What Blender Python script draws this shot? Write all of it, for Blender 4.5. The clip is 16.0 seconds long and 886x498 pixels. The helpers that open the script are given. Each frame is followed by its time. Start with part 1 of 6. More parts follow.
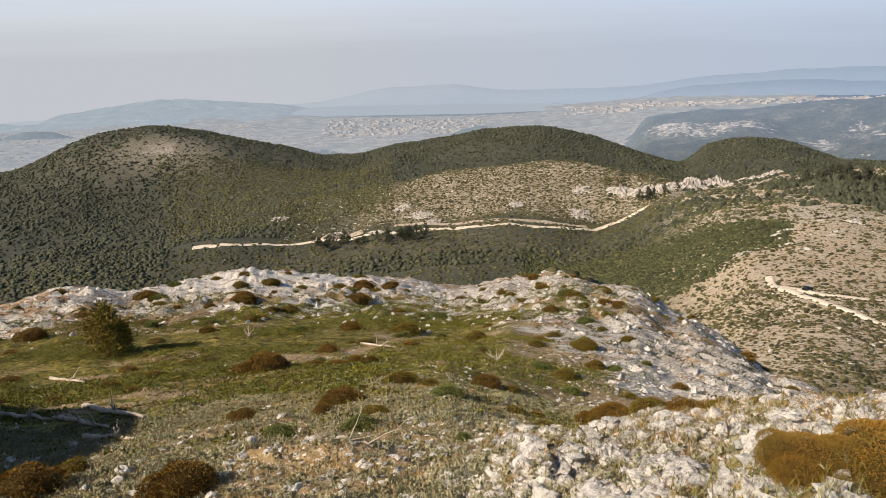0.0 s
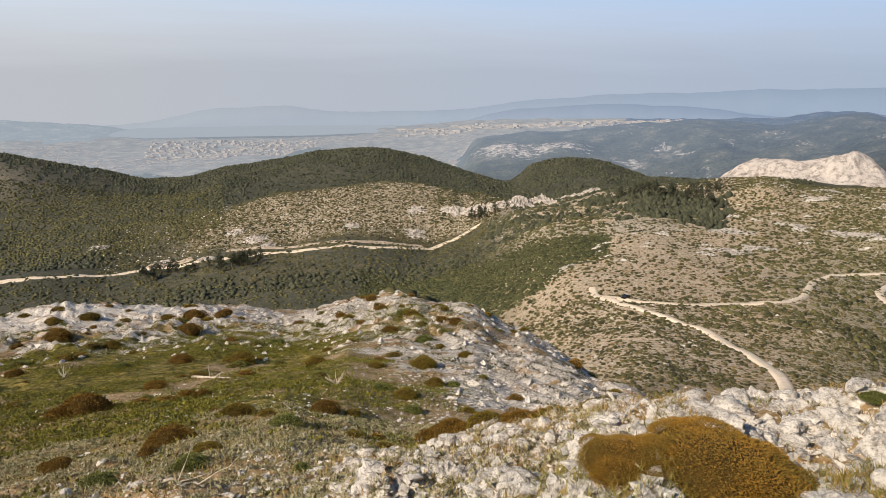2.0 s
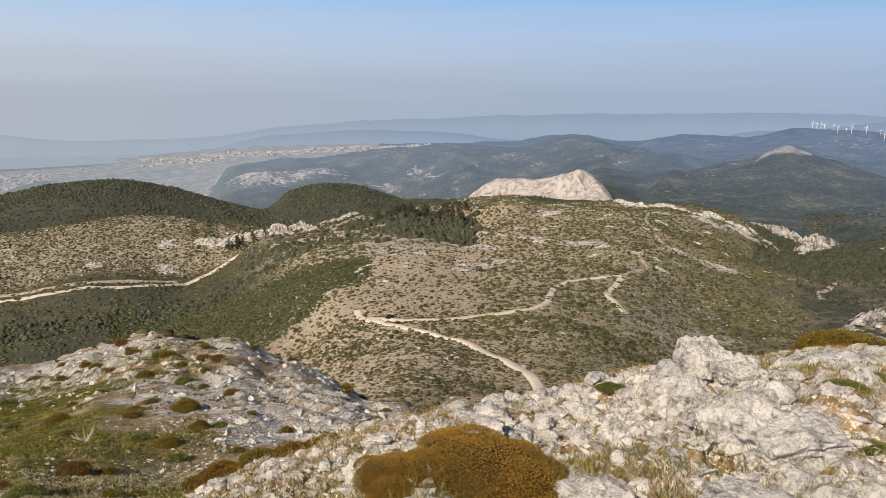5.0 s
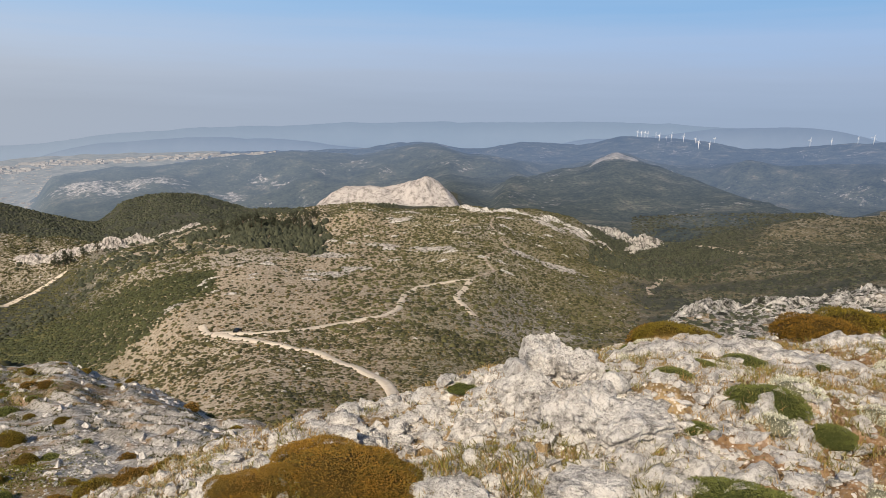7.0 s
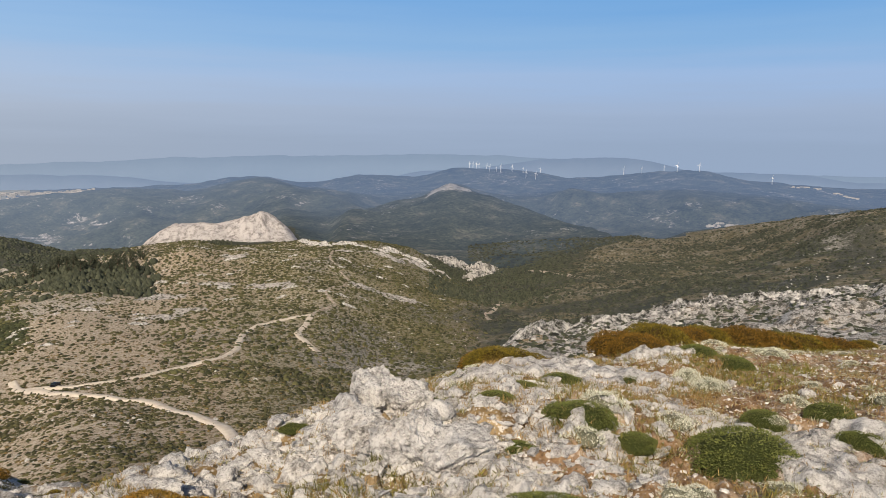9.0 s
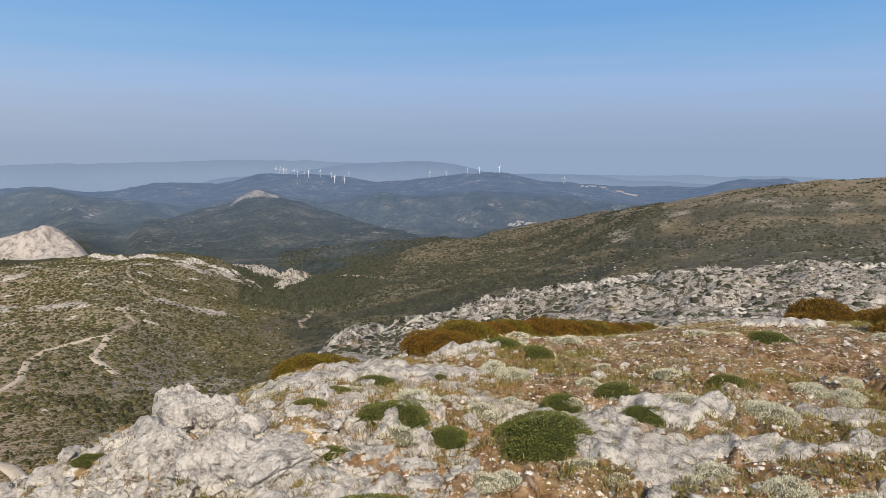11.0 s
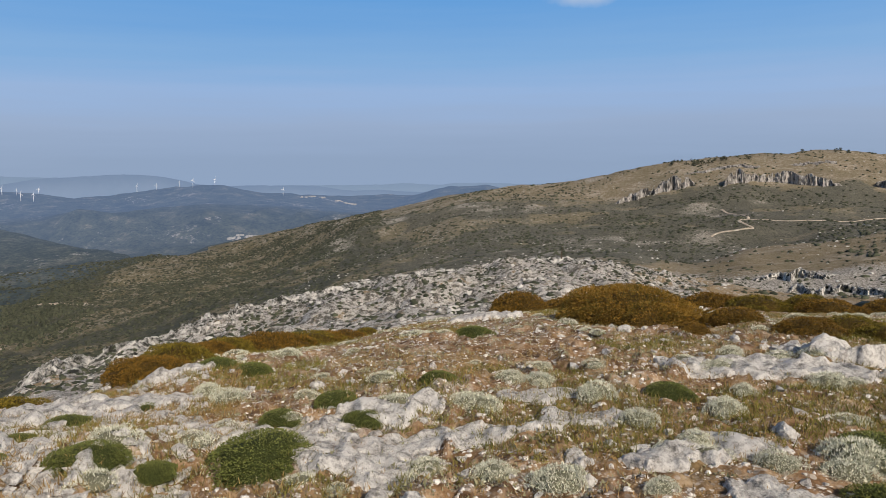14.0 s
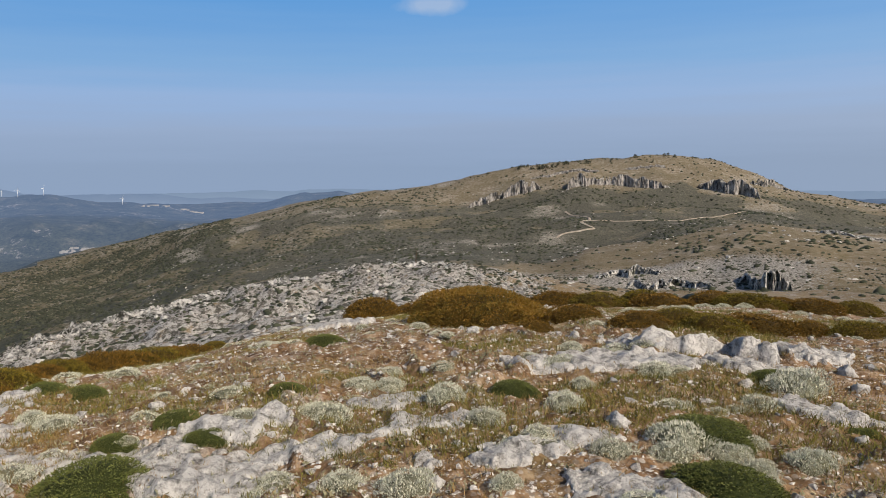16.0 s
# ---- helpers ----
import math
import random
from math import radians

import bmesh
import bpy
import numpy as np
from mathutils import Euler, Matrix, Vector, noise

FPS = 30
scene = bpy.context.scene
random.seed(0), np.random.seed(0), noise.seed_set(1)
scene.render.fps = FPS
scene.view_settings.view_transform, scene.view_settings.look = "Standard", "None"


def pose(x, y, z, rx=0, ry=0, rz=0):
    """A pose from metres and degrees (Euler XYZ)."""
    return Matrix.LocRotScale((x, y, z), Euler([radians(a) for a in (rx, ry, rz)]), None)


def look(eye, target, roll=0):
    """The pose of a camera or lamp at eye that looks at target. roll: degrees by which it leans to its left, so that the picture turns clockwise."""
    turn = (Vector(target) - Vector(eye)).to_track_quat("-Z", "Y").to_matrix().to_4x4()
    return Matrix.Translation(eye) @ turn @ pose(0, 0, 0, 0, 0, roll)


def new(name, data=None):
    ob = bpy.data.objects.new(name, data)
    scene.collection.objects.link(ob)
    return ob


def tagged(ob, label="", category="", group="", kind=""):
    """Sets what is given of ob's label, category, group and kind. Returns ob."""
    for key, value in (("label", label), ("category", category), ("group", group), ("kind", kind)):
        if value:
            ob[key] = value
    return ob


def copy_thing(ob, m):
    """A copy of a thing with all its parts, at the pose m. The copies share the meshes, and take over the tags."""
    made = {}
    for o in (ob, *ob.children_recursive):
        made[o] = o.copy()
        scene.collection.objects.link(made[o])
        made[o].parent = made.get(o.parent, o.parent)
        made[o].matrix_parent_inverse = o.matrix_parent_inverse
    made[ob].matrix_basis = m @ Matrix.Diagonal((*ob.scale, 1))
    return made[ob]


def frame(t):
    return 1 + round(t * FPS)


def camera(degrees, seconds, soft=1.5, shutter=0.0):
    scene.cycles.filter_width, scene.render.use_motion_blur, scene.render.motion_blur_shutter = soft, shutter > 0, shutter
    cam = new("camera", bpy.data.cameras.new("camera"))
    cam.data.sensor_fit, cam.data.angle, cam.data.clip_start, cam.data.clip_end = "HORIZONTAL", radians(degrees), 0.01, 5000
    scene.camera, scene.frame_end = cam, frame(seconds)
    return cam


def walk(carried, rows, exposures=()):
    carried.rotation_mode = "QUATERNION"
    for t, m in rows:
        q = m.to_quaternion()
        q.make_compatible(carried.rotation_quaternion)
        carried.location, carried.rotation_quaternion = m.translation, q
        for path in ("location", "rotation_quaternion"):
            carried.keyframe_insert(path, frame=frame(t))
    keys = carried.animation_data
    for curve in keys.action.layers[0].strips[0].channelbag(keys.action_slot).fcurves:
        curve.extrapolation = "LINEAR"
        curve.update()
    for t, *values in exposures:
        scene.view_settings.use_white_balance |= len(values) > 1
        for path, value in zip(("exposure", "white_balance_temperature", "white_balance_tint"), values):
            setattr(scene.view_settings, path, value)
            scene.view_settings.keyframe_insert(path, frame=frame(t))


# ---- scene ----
cam = camera(61.3, 16.0, soft=0.8)
# seconds, place in metres, tilt, lean and bearing of the hand-held camera
ROWS = [
    (0, 0.000, 0.000, 1.550, -14.80, -0.83, 0.21),
    (0.5, 0.026, 0.024, 1.542, -14.65, -0.65, -3.59),
    (1, 0.043, 0.043, 1.537, -14.02, -0.28, -7.31),
    (1.5, 0.048, 0.037, 1.540, -13.37, 0.03, -10.11),
    (2, 0.040, 0.011, 1.557, -13.24, 0.24, -12.57),
    (2.5, 0.050, 0.014, 1.556, -12.78, 0.55, -14.70),
    (3, 0.069, 0.025, 1.547, -12.37, 0.66, -17.13),
    (3.5, 0.063, 0.006, 1.555, -12.30, 0.78, -18.93),
    (4, 0.030, -0.036, 1.579, -11.74, 0.64, -21.63),
    (4.5, 0.033, -0.017, 1.573, -11.36, 0.46, -26.58),
    (7, 0.025, -0.032, 1.576, -10.49, 0.92, -42.72),
    (7.5, 0.031, -0.067, 1.590, -9.95, 1.19, -45.77),
    (8, 0.030, -0.110, 1.606, -9.03, 1.36, -49.16),
    (10.5, 0.027, -0.160, 1.608, -7.60, -0.46, -65.13),
    (11, 0.031, -0.171, 1.609, -7.47, -0.05, -69.53),
    (11.5, 0.034, -0.181, 1.612, -7.28, -0.03, -73.10),
    (12, 0.049, -0.188, 1.605, -7.13, 0.25, -76.98),
    (12.5, 0.086, -0.194, 1.595, -6.97, 0.11, -80.23),
    (13, 0.090, -0.211, 1.599, -6.90, -0.39, -83.95),
    (13.5, 0.099, -0.226, 1.598, -6.83, -0.43, -87.24),
    (14, 0.102, -0.239, 1.599, -6.79, -0.64, -90.69),
    (14.5, 0.110, -0.257, 1.598, -6.75, -0.66, -93.72),
    (15, 0.112, -0.268, 1.600, -6.69, -0.63, -96.59),
    (15.5, 0.111, -0.285, 1.600, -6.59, -0.81, -99.27),
    (16, 0.100, -0.296, 1.604, -6.51, -0.94, -101.82),
]
walk(cam, [(t, pose(x, y, z, 90 + tilt, 0, yaw) @ pose(0, 0, 0, 0, 0, lean)) for t, x, y, z, tilt, lean, yaw in ROWS],
     exposures=[(0.0, 0.44, 6850, 11), (2.0, 0.34, 6850, 11), (4.0, 0.26, 6750, 10), (8.0, 0.12, 6600, 10), (11.0, 0.05, 6400, 10), (16.0, -0.04, 6280, 10)])

# ---- light ----
SUN_BEARING, SUN_HEIGHT = -118.0, 34.0
world = bpy.data.worlds.new("sky")
scene.world = world
world.use_nodes = True
wn, wl = world.node_tree.nodes, world.node_tree.links
sky = wn.new("ShaderNodeTexSky")
sky.sky_type, sky.sun_disc = "NISHITA", False
sky.sun_elevation, sky.sun_rotation = radians(SUN_HEIGHT), radians(SUN_BEARING)
sky.altitude, sky.air_density, sky.dust_density, sky.ozone_density = 900, 1.0, 1.5, 2.0
strength = wn.new("ShaderNodeVectorMath")
strength.operation = "SCALE"
strength.inputs["Scale"].default_value = 0.065
wl.new(sky.outputs[0], strength.inputs[0])
# the summer haze over the lowlands: pale towards the sun, bluer away from it, with an uneven upper edge
direction = wn.new("ShaderNodeTexCoord")
split = wn.new("ShaderNodeSeparateXYZ")
wl.new(direction.outputs["Generated"], split.inputs[0])
stretch = wn.new("ShaderNodeMapping")
stretch.inputs["Scale"].default_value = (1.6, 1.6, 30.0)
wl.new(direction.outputs["Generated"], stretch.inputs[0])
wisps = wn.new("ShaderNodeTexNoise")
wisps.inputs["Scale"].default_value, wisps.inputs["Detail"].default_value, wisps.inputs["Roughness"].default_value = 1.7, 6.0, 0.55
wl.new(stretch.outputs[0], wisps.inputs["Vector"])
lift = wn.new("ShaderNodeMath")
lift.operation = "MULTIPLY_ADD"
lift.inputs[1].default_value = 0.045
wl.new(wisps.outputs["Fac"], lift.inputs[0])
drop = wn.new("ShaderNodeMath")
drop.operation, drop.inputs[1].default_value = "SUBTRACT", 0.0225
wl.new(split.outputs["Z"], drop.inputs[0])
wl.new(drop.outputs[0], lift.inputs[2])


def sky_ramp(fac, stops):
    ramp = wn.new("ShaderNodeValToRGB")
    wl.new(fac, ramp.inputs[0])
    e = ramp.color_ramp.elements
    e[0].position, e[0].color = stops[0][0], (*stops[0][1], 1)
    e[1].position, e[1].color = stops[-1][0], (*stops[-1][1], 1)
    for place, colour in stops[1:-1]:
        stop = e.new(place)
        stop.color = (*colour, 1)
    return ramp.outputs[0]


def sky_mix(fac, a, b):
    m = wn.new("ShaderNodeMix")
    m.data_type = "RGBA"
    for socket, value in ((m.inputs[0], fac), (m.inputs[6], a), (m.inputs[7], b)):
        wl.new(value, socket)
    return m.outputs[2]


away = sky_ramp(lift.outputs[0], [(0.0, (0.32, 0.415, 0.575)), (0.045, (0.365, 0.47, 0.655)), (0.085, (0.355, 0.51, 0.77)), (0.13, (0.26, 0.47, 0.77)), (0.21, (0.15, 0.385, 0.76)), (0.4, (0.10, 0.28, 0.62))])
sunward = sky_ramp(lift.outputs[0], [(0.0, (0.43, 0.465, 0.52)), (0.04, (0.50, 0.545, 0.61)), (0.075, (0.53, 0.61, 0.72)), (0.13, (0.42, 0.60, 0.84)), (0.21, (0.28, 0.48, 0.80)), (0.4, (0.16, 0.36, 0.68))])
side = wn.new("ShaderNodeMapRange")
side.inputs[1].default_value, side.inputs[2].default_value = -0.25, 0.95
wl.new(split.outputs["X"], side.inputs[0])
height = wn.new("ShaderNodeMapRange")
height.inputs[1].default_value, height.inputs[2].default_value = 0.22, 0.5
wl.new(split.outputs["Z"], height.inputs[0])
air = sky_mix(side.outputs[0], sunward, away)
# one small white cloud
cloud_at = wn.new("ShaderNodeVectorMath")
cloud_at.operation = "SUBTRACT"
cloud_at.inputs[1].default_value = (0.960, -0.192, 0.201)
wl.new(direction.outputs["Generated"], cloud_at.inputs[0])
cloud_size = wn.new("ShaderNodeVectorMath")
cloud_size.operation = "MULTIPLY"
cloud_size.inputs[1].default_value = (22.0, 22.0, 80.0)
wl.new(cloud_at.outputs[0], cloud_size.inputs[0])
cloud_far = wn.new("ShaderNodeVectorMath")
cloud_far.operation = "LENGTH"
wl.new(cloud_size.outputs[0], cloud_far.inputs[0])
fray = wn.new("ShaderNodeTexNoise")
fray.inputs["Scale"].default_value, fray.inputs["Detail"].default_value = 30.0, 6.0
wl.new(direction.outputs["Generated"], fray.inputs["Vector"])
cloud_sum = wn.new("ShaderNodeMath")
cloud_sum.operation = "MULTIPLY_ADD"
cloud_sum.inputs[1].default_value = 1.2
wl.new(fray.outputs["Fac"], cloud_sum.inputs[0])
wl.new(cloud_far.outputs["Value"], cloud_sum.inputs[2])
cloud_in = wn.new("ShaderNodeMapRange")
cloud_in.inputs[1].default_value, cloud_in.inputs[2].default_value = 1.7, 1.0
cloud_in.inputs[4].default_value = 0.5
wl.new(cloud_sum.outputs[0], cloud_in.inputs[0])
white = wn.new("ShaderNodeRGB")
white.outputs[0].default_value = (0.62, 0.68, 0.78, 1)
air = sky_mix(cloud_in.outputs[0], air, white.outputs[0])
whole = sky_mix(height.outputs[0], air, strength.outputs[0])
wl.new(whole, wn["Background"].inputs["Color"])
wn["Background"].inputs["Strength"].default_value = 0.90

sun_data = bpy.data.lights.new("sun", "SUN")
sun_data.energy, sun_data.angle, sun_data.color = 5.0, radians(0.55), (1.0, 0.86, 0.68)
sun = new("sun", sun_data)
sb, sh = radians(SUN_BEARING), radians(SUN_HEIGHT)
sun.matrix_world = look((400 * math.sin(sb) * math.cos(sh), 400 * math.cos(sb) * math.cos(sh), 400 * math.sin(sh)), (0, 0, 0))


# ---- noise and land form ----
def hash01(ix, iy, seed):
    h = (ix.astype(np.int64) * 374761393 + iy.astype(np.int64) * 668265263 + seed * 974634151) & 0xFFFFFFFF
    h = ((h ^ (h >> 13)) * 1274126177) & 0xFFFFFFFF
    return ((h ^ (h >> 16)) & 0xFFFF) / 65535.0


def value_noise(x, y, seed=0):
    """Smooth noise between -1 and 1."""
    ix, iy = np.floor(x), np.floor(y)
    fx, fy = x - ix, y - iy
    fx, fy = fx * fx * fx * (fx * (6 * fx - 15) + 10), fy * fy * fy * (fy * (6 * fy - 15) + 10)
    a, b = hash01(ix, iy, seed), hash01(ix + 1, iy, seed)
    c, d = hash01(ix, iy + 1, seed), hash01(ix + 1, iy + 1, seed)
    return 2 * (a + (b - a) * fx + (c - a) * fy + (a - b - c + d) * fx * fy) - 1


def fbm(x, y, octaves=4, seed=0, gain=0.5):
    total, size = 0.0, 1.0
    for k in range(octaves):
        total = total + size * value_noise(x, y, seed + 17 * k)
        x, y, size = 2.03 * x + 11.3, 2.03 * y - 7.7, size * gain
    return total


def cells(x, y, seed):
    """Distance to the nearest of scattered points, one a cell, and that point's own random number."""
    ix, iy = np.floor(x), np.floor(y)
    best, own = np.full(np.shape(x), 9.0), np.zeros(np.shape(x))
    for i in (-1, 0, 1):
        for j in (-1, 0, 1):
            px, py = ix + i + hash01(ix + i, iy + j, seed), iy + j + hash01(ix + i, iy + j, seed + 1)
            far = np.hypot(x - px, y - py)
            own = np.where(far < best, hash01(ix + i, iy + j, seed + 2), own)
            best = np.minimum(best, far)
    return best, own


def pchip_slopes(x, y):
    """Slopes of a smooth curve with no overshoot, along the last axis."""
    h = np.diff(x, axis=-1)
    d = np.diff(y, axis=-1) / h
    m = np.zeros_like(y)
    w1, w2 = 2 * h[..., 1:] + h[..., :-1], h[..., 1:] + 2 * h[..., :-1]
    p = d[..., 1:] * d[..., :-1]
    safe = np.where(p > 0, p, 1.0)
    m[..., 1:-1] = np.where(p > 0, (w1 + w2) * safe / (w1 * d[..., 1:] + w2 * d[..., :-1] + np.where(p > 0, 0, 1e9)), 0)
    m[..., 0], m[..., -1] = d[..., 0], d[..., -1]
    return m


def hermite(x0, x1, y0, y1, m0, m1, x):
    h = x1 - x0
    s = (x - x0) / h
    return ((2 * s**3 - 3 * s**2 + 1) * y0 + (s**3 - 2 * s**2 + s) * h * m0 + (3 * s**2 - 2 * s**3) * y1 + (s**3 - s**2) * h * m1)


def curve(knots, values, x):
    m = pchip_slopes(knots, values)
    i = np.clip(np.searchsorted(knots, x) - 1, 0, len(knots) - 2)
    return hermite(knots[i], knots[i + 1], values[i], values[i + 1], m[i], m[i + 1], x)


LAND = []


def land_line(ranges, heights):
    """A crest or hollow: (bearing, range) and (bearing, height) along it, degrees and metres."""
    LAND.append((np.array(ranges).T, np.array(heights).T))


land_line([(-180, 4), (0, 4), (10, 4), (20, 3.8), (30, 3.4), (36, 4), (45, 4.2), (60, 4), (180, 4.2)],  # brow
          [(-180, 0.3), (-90, 0.7), (-60, 0.2), (-40, -0.8), (-30, -1), (0, -1), (10, -0.75), (20, -0.35), (30, 0.05), (36, -0.1), (45, -0.1), (51, -0.02), (60, 0.08), (80, 0.06), (100, 0.14), (120, 0.19), (180, 0.2)])
land_line([(-180, 14), (-90, 12), (-45, 10), (0, 9), (10, 7), (20, 6), (30, 5.5), (36, 5), (51, 5.5), (59, 6), (66, 7.5), (74, 10), (84, 12), (93, 14), (110, 17), (133, 16), (180, 16)],  # edge
          [(-180, -2), (-90, 1.6), (-60, 1.3), (-50, 0.5), (-42, -1.8), (-30, -3), (0, -2.7), (10, -2.4), (20, -1.45), (30, -0.95), (36, -0.5), (45, -0.35), (51, -0.42), (59, -0.32), (66, -0.6), (74, -0.96), (84, -1.31), (93, -1.36), (102, -1.56), (110, -1.66), (120, -1.46), (133, -1.36), (180, -2)])
land_line([(-180, 40), (-90, 25), (-30, 18), (5, 17), (10, 15), (20, 11), (30, 8.5), (40, 9), (60, 20), (75, 28), (90, 35), (110, 45), (180, 45)],  # apron
          [(-180, -8), (-90, -3), (-60, -4.5), (-30, -5.4), (0, -5.5), (10, -4.9), (20, -4), (30, -2.9), (40, -4), (50, -7), (60, -8.1), (75, -8.15), (90, -7.15), (110, -8.15), (180, -8)])
land_line([(-180, 70), (-90, 60), (-32, 46), (5, 44), (10, 38), (14, 32), (17, 27), (20, 23), (24.6, 18), (30, 14), (40, 24), (50, 46), (61, 70), (71, 90), (82, 115), (94, 120), (104, 120), (120, 140), (180, 140)],  # rock_rib
          [(-180, -20), (-90, -18), (-32, -11.8), (-28, -11.3), (-23.6, -12.0), (-16, -11.5), (-10.7, -12.0), (-4, -12.2), (0.5, -12.8), (5, -12), (8.6, -10.4), (12, -9.55), (15.2, -8.31), (17.4, -7.93), (20, -7.14), (24.6, -6.2), (30, -5.1), (40, -11), (50, -20), (61, -16.7), (66, -17.5), (71.6, -18.2), (78, -18.7), (82.5, -18.6), (87.3, -17.2), (94, -16.2), (99, -14.9), (104, -15.7), (110, -18.6), (120, -21.9), (133, -20.6), (180, -25)])
land_line([(-180, 200), (-30, 250), (0, 250), (10, 200), (20, 130), (40, 110), (50, 130), (60, 160), (70, 220), (85, 250), (115, 240), (180, 240)],  # drop
          [(-180, -80), (-90, -90), (-30, -110), (0, -115), (10, -86), (20, -58), (30, -52), (40, -53), (50, -62), (60, -60), (70, -62), (85, -62), (95, -48), (104, -42), (115, -42), (130, -38), (180, -60)])
land_line([(-180, 500), (-30, 600), (-5, 600), (8, 560), (14, 480), (20, 400), (24, 340), (36, 330), (45, 380), (50, 420), (56, 560), (60, 750), (66, 700), (75, 600), (85, 520), (95, 420), (104, 380), (121, 420), (180, 430)],  # vale
          [(-180, -120), (-90, -180), (-30, -188), (-5, -188), (8, -178), (14, -150), (20, -115), (24, -93), (30, -88), (36, -88), (45, -98), (50, -115), (56, -140), (60, -163), (66, -150), (75, -115), (85, -85), (95, -58), (104, -47.1), (109, -52.1), (113.3, -45.7), (117.4, -42.4), (121.3, -37.4), (125, -33), (128.7, -35.3), (132.6, -37.6), (180, -50)])
land_line([(-180, 800), (13.6, 800), (20, 650), (24, 600), (30, 560), (45, 560), (50, 620), (56, 800), (60, 950), (66, 1000), (75, 900), (85, 800), (95, 700), (104, 600), (180, 600)],  # bench
          [(-180, -160), (-90, -200), (-30, -197.9), (-19.3, -192), (-12.7, -196.4), (-8, -196.4), (-4, -190.5), (0.5, -186.1), (5, -180.2), (11.5, -186.1), (13.6, -177.3), (20, -129.5), (24, -117.3), (30, -108.3), (36, -109.3), (40, -109.3), (45, -107.3), (50, -124.6), (56, -156.9), (60, -179.7), (66, -165.8), (75, -144), (85, -96.7), (95, -74.5), (104, -70), (113, -71.1), (121, -61.5), (133, -60.5), (180, -80)])
land_line([(-180, 1100), (-30, 1050), (-16, 1000), (15.5, 980), (20, 950), (30, 900), (46.8, 900), (52, 950), (56, 1100), (60, 1250), (66, 1300), (75, 1250), (85, 1100), (95, 950), (113, 850), (180, 900)],  # spur
          [(-180, -180), (-90, -190), (-30, -212.1), (-16.7, -204.2), (-9.9, -188.5), (-3.8, -171.6), (0.6, -156.9), (4.9, -145.9), (9.2, -143.8), (12.6, -150.4), (15.5, -160.7), (20, -159.1), (24, -144.1), (30, -124.9), (33, -113.7), (36.4, -105.8), (38.6, -112.1), (43.4, -109), (46.8, -113.7), (52, -135.3), (54.5, -167.5), (57, -203.1), (60, -196.4), (66, -176), (75, -167), (85, -87), (95, -58.2), (104, -58.2), (113, -50.4), (121, -55.3), (133, -68), (180, -90)])
land_line([(-180, 1200), (17, 1150), (33, 1120), (44, 1120), (50, 1250), (60, 1600), (66, 1600), (75, 1450), (85, 1250), (95, 1050), (113, 1000), (180, 1050)],  # hollow
          [(-180, -190), (-90, -190), (-30, -207.5), (-16, -198.5), (-8, -189.9), (0, -187.5), (9, -185), (17.4, -188.7), (24, -170.4), (33, -161.8), (38, -161.8), (44, -165.8), (50, -196.4), (55, -198.7), (60, -194.9), (66, -186), (75, -169), (85, -92.4), (95, -53.5), (104, -45), (113, -29.9), (121, -33.6), (133, -69.4), (180, -90)])
land_line([(-180, 1500), (28, 1500), (34, 1400), (43, 1400), (46, 1500), (48, 1800), (50, 2050), (56, 2150), (60, 2050), (64, 1800), (68, 1610), (75, 1540), (85, 1400), (94, 1250), (108, 1150), (180, 1200)],  # crest
          [(-180, -150), (-90, -150), (-31, -195.9), (-27.5, -166.7), (-25.6, -145.5), (-23.8, -135), (-20.8, -129.7), (-18.5, -137.6), (-15.4, -158.8), (-12.2, -180), (-8.5, -201.3), (-3.7, -182.6), (0.6, -161.4), (3.2, -150.8), (7, -145.5), (10, -161.4), (13.3, -185.3), (17.4, -211.9), (19.7, -180), (22.6, -166.7), (24.8, -172), (28.4, -195.1), (31, -191.9), (35, -170.3), (39, -165.4), (43.3, -170), (46, -190), (47.8, -158), (49.8, -161), (51.9, -148), (53.5, -143), (54.4, -129), (55.7, -116.5), (56.8, -124), (58.4, -135), (60.4, -155), (62.1, -166), (64, -174), (65.6, -184), (67.5, -187), (69.2, -201), (71, -191), (73.3, -173), (76.8, -151), (80, -130), (82, -116), (85.6, -95.6), (94, -50.8), (101, -34.1), (105, -16.9), (108.6, -6.48), (113.6, 5.58), (119.3, 3.57), (124.2, -20.7), (126.8, -45.2), (129.6, -53.4), (132.5, -65.7), (180, -100)])
land_line([(-180, 2000), (43, 2050), (48, 2200), (56, 2450), (62, 2400), (75, 2150), (85, 1900), (180, 1900)],  # lee
          [(-180, -250), (-90, -250), (-31, -320.4), (10, -321.8), (20, -307.6), (35, -271.6), (40, -240), (41.5, -213), (43.3, -186), (45.5, -192), (47.2, -196), (50, -215), (56, -232), (62, -262), (68, -255), (75, -225), (85, -164.7), (95, -164.7), (133, -198.1), (180, -200)])
land_line([(-180, 2900), (40, 2900), (54, 2700), (73, 2700), (180, 2900)],  # far_range
          [(-180, -300), (-31, -364.8), (-15, -328.9), (0, -318.6), (10, -334), (13.3, -349.4), (15.2, -242), (19.5, -216.5), (25, -191.1), (31.7, -165.7), (36, -170.7), (41.4, -129.2), (44.3, -157.2), (48, -173.7), (51, -209.5), (53.9, -173.1), (56, -140), (58, -168.3), (62, -182.5), (64.6, -149.4), (67.5, -168.3), (73, -158.9), (80, -173.9), (86, -193.7), (95, -194.9), (133, -244.5), (180, -250)])
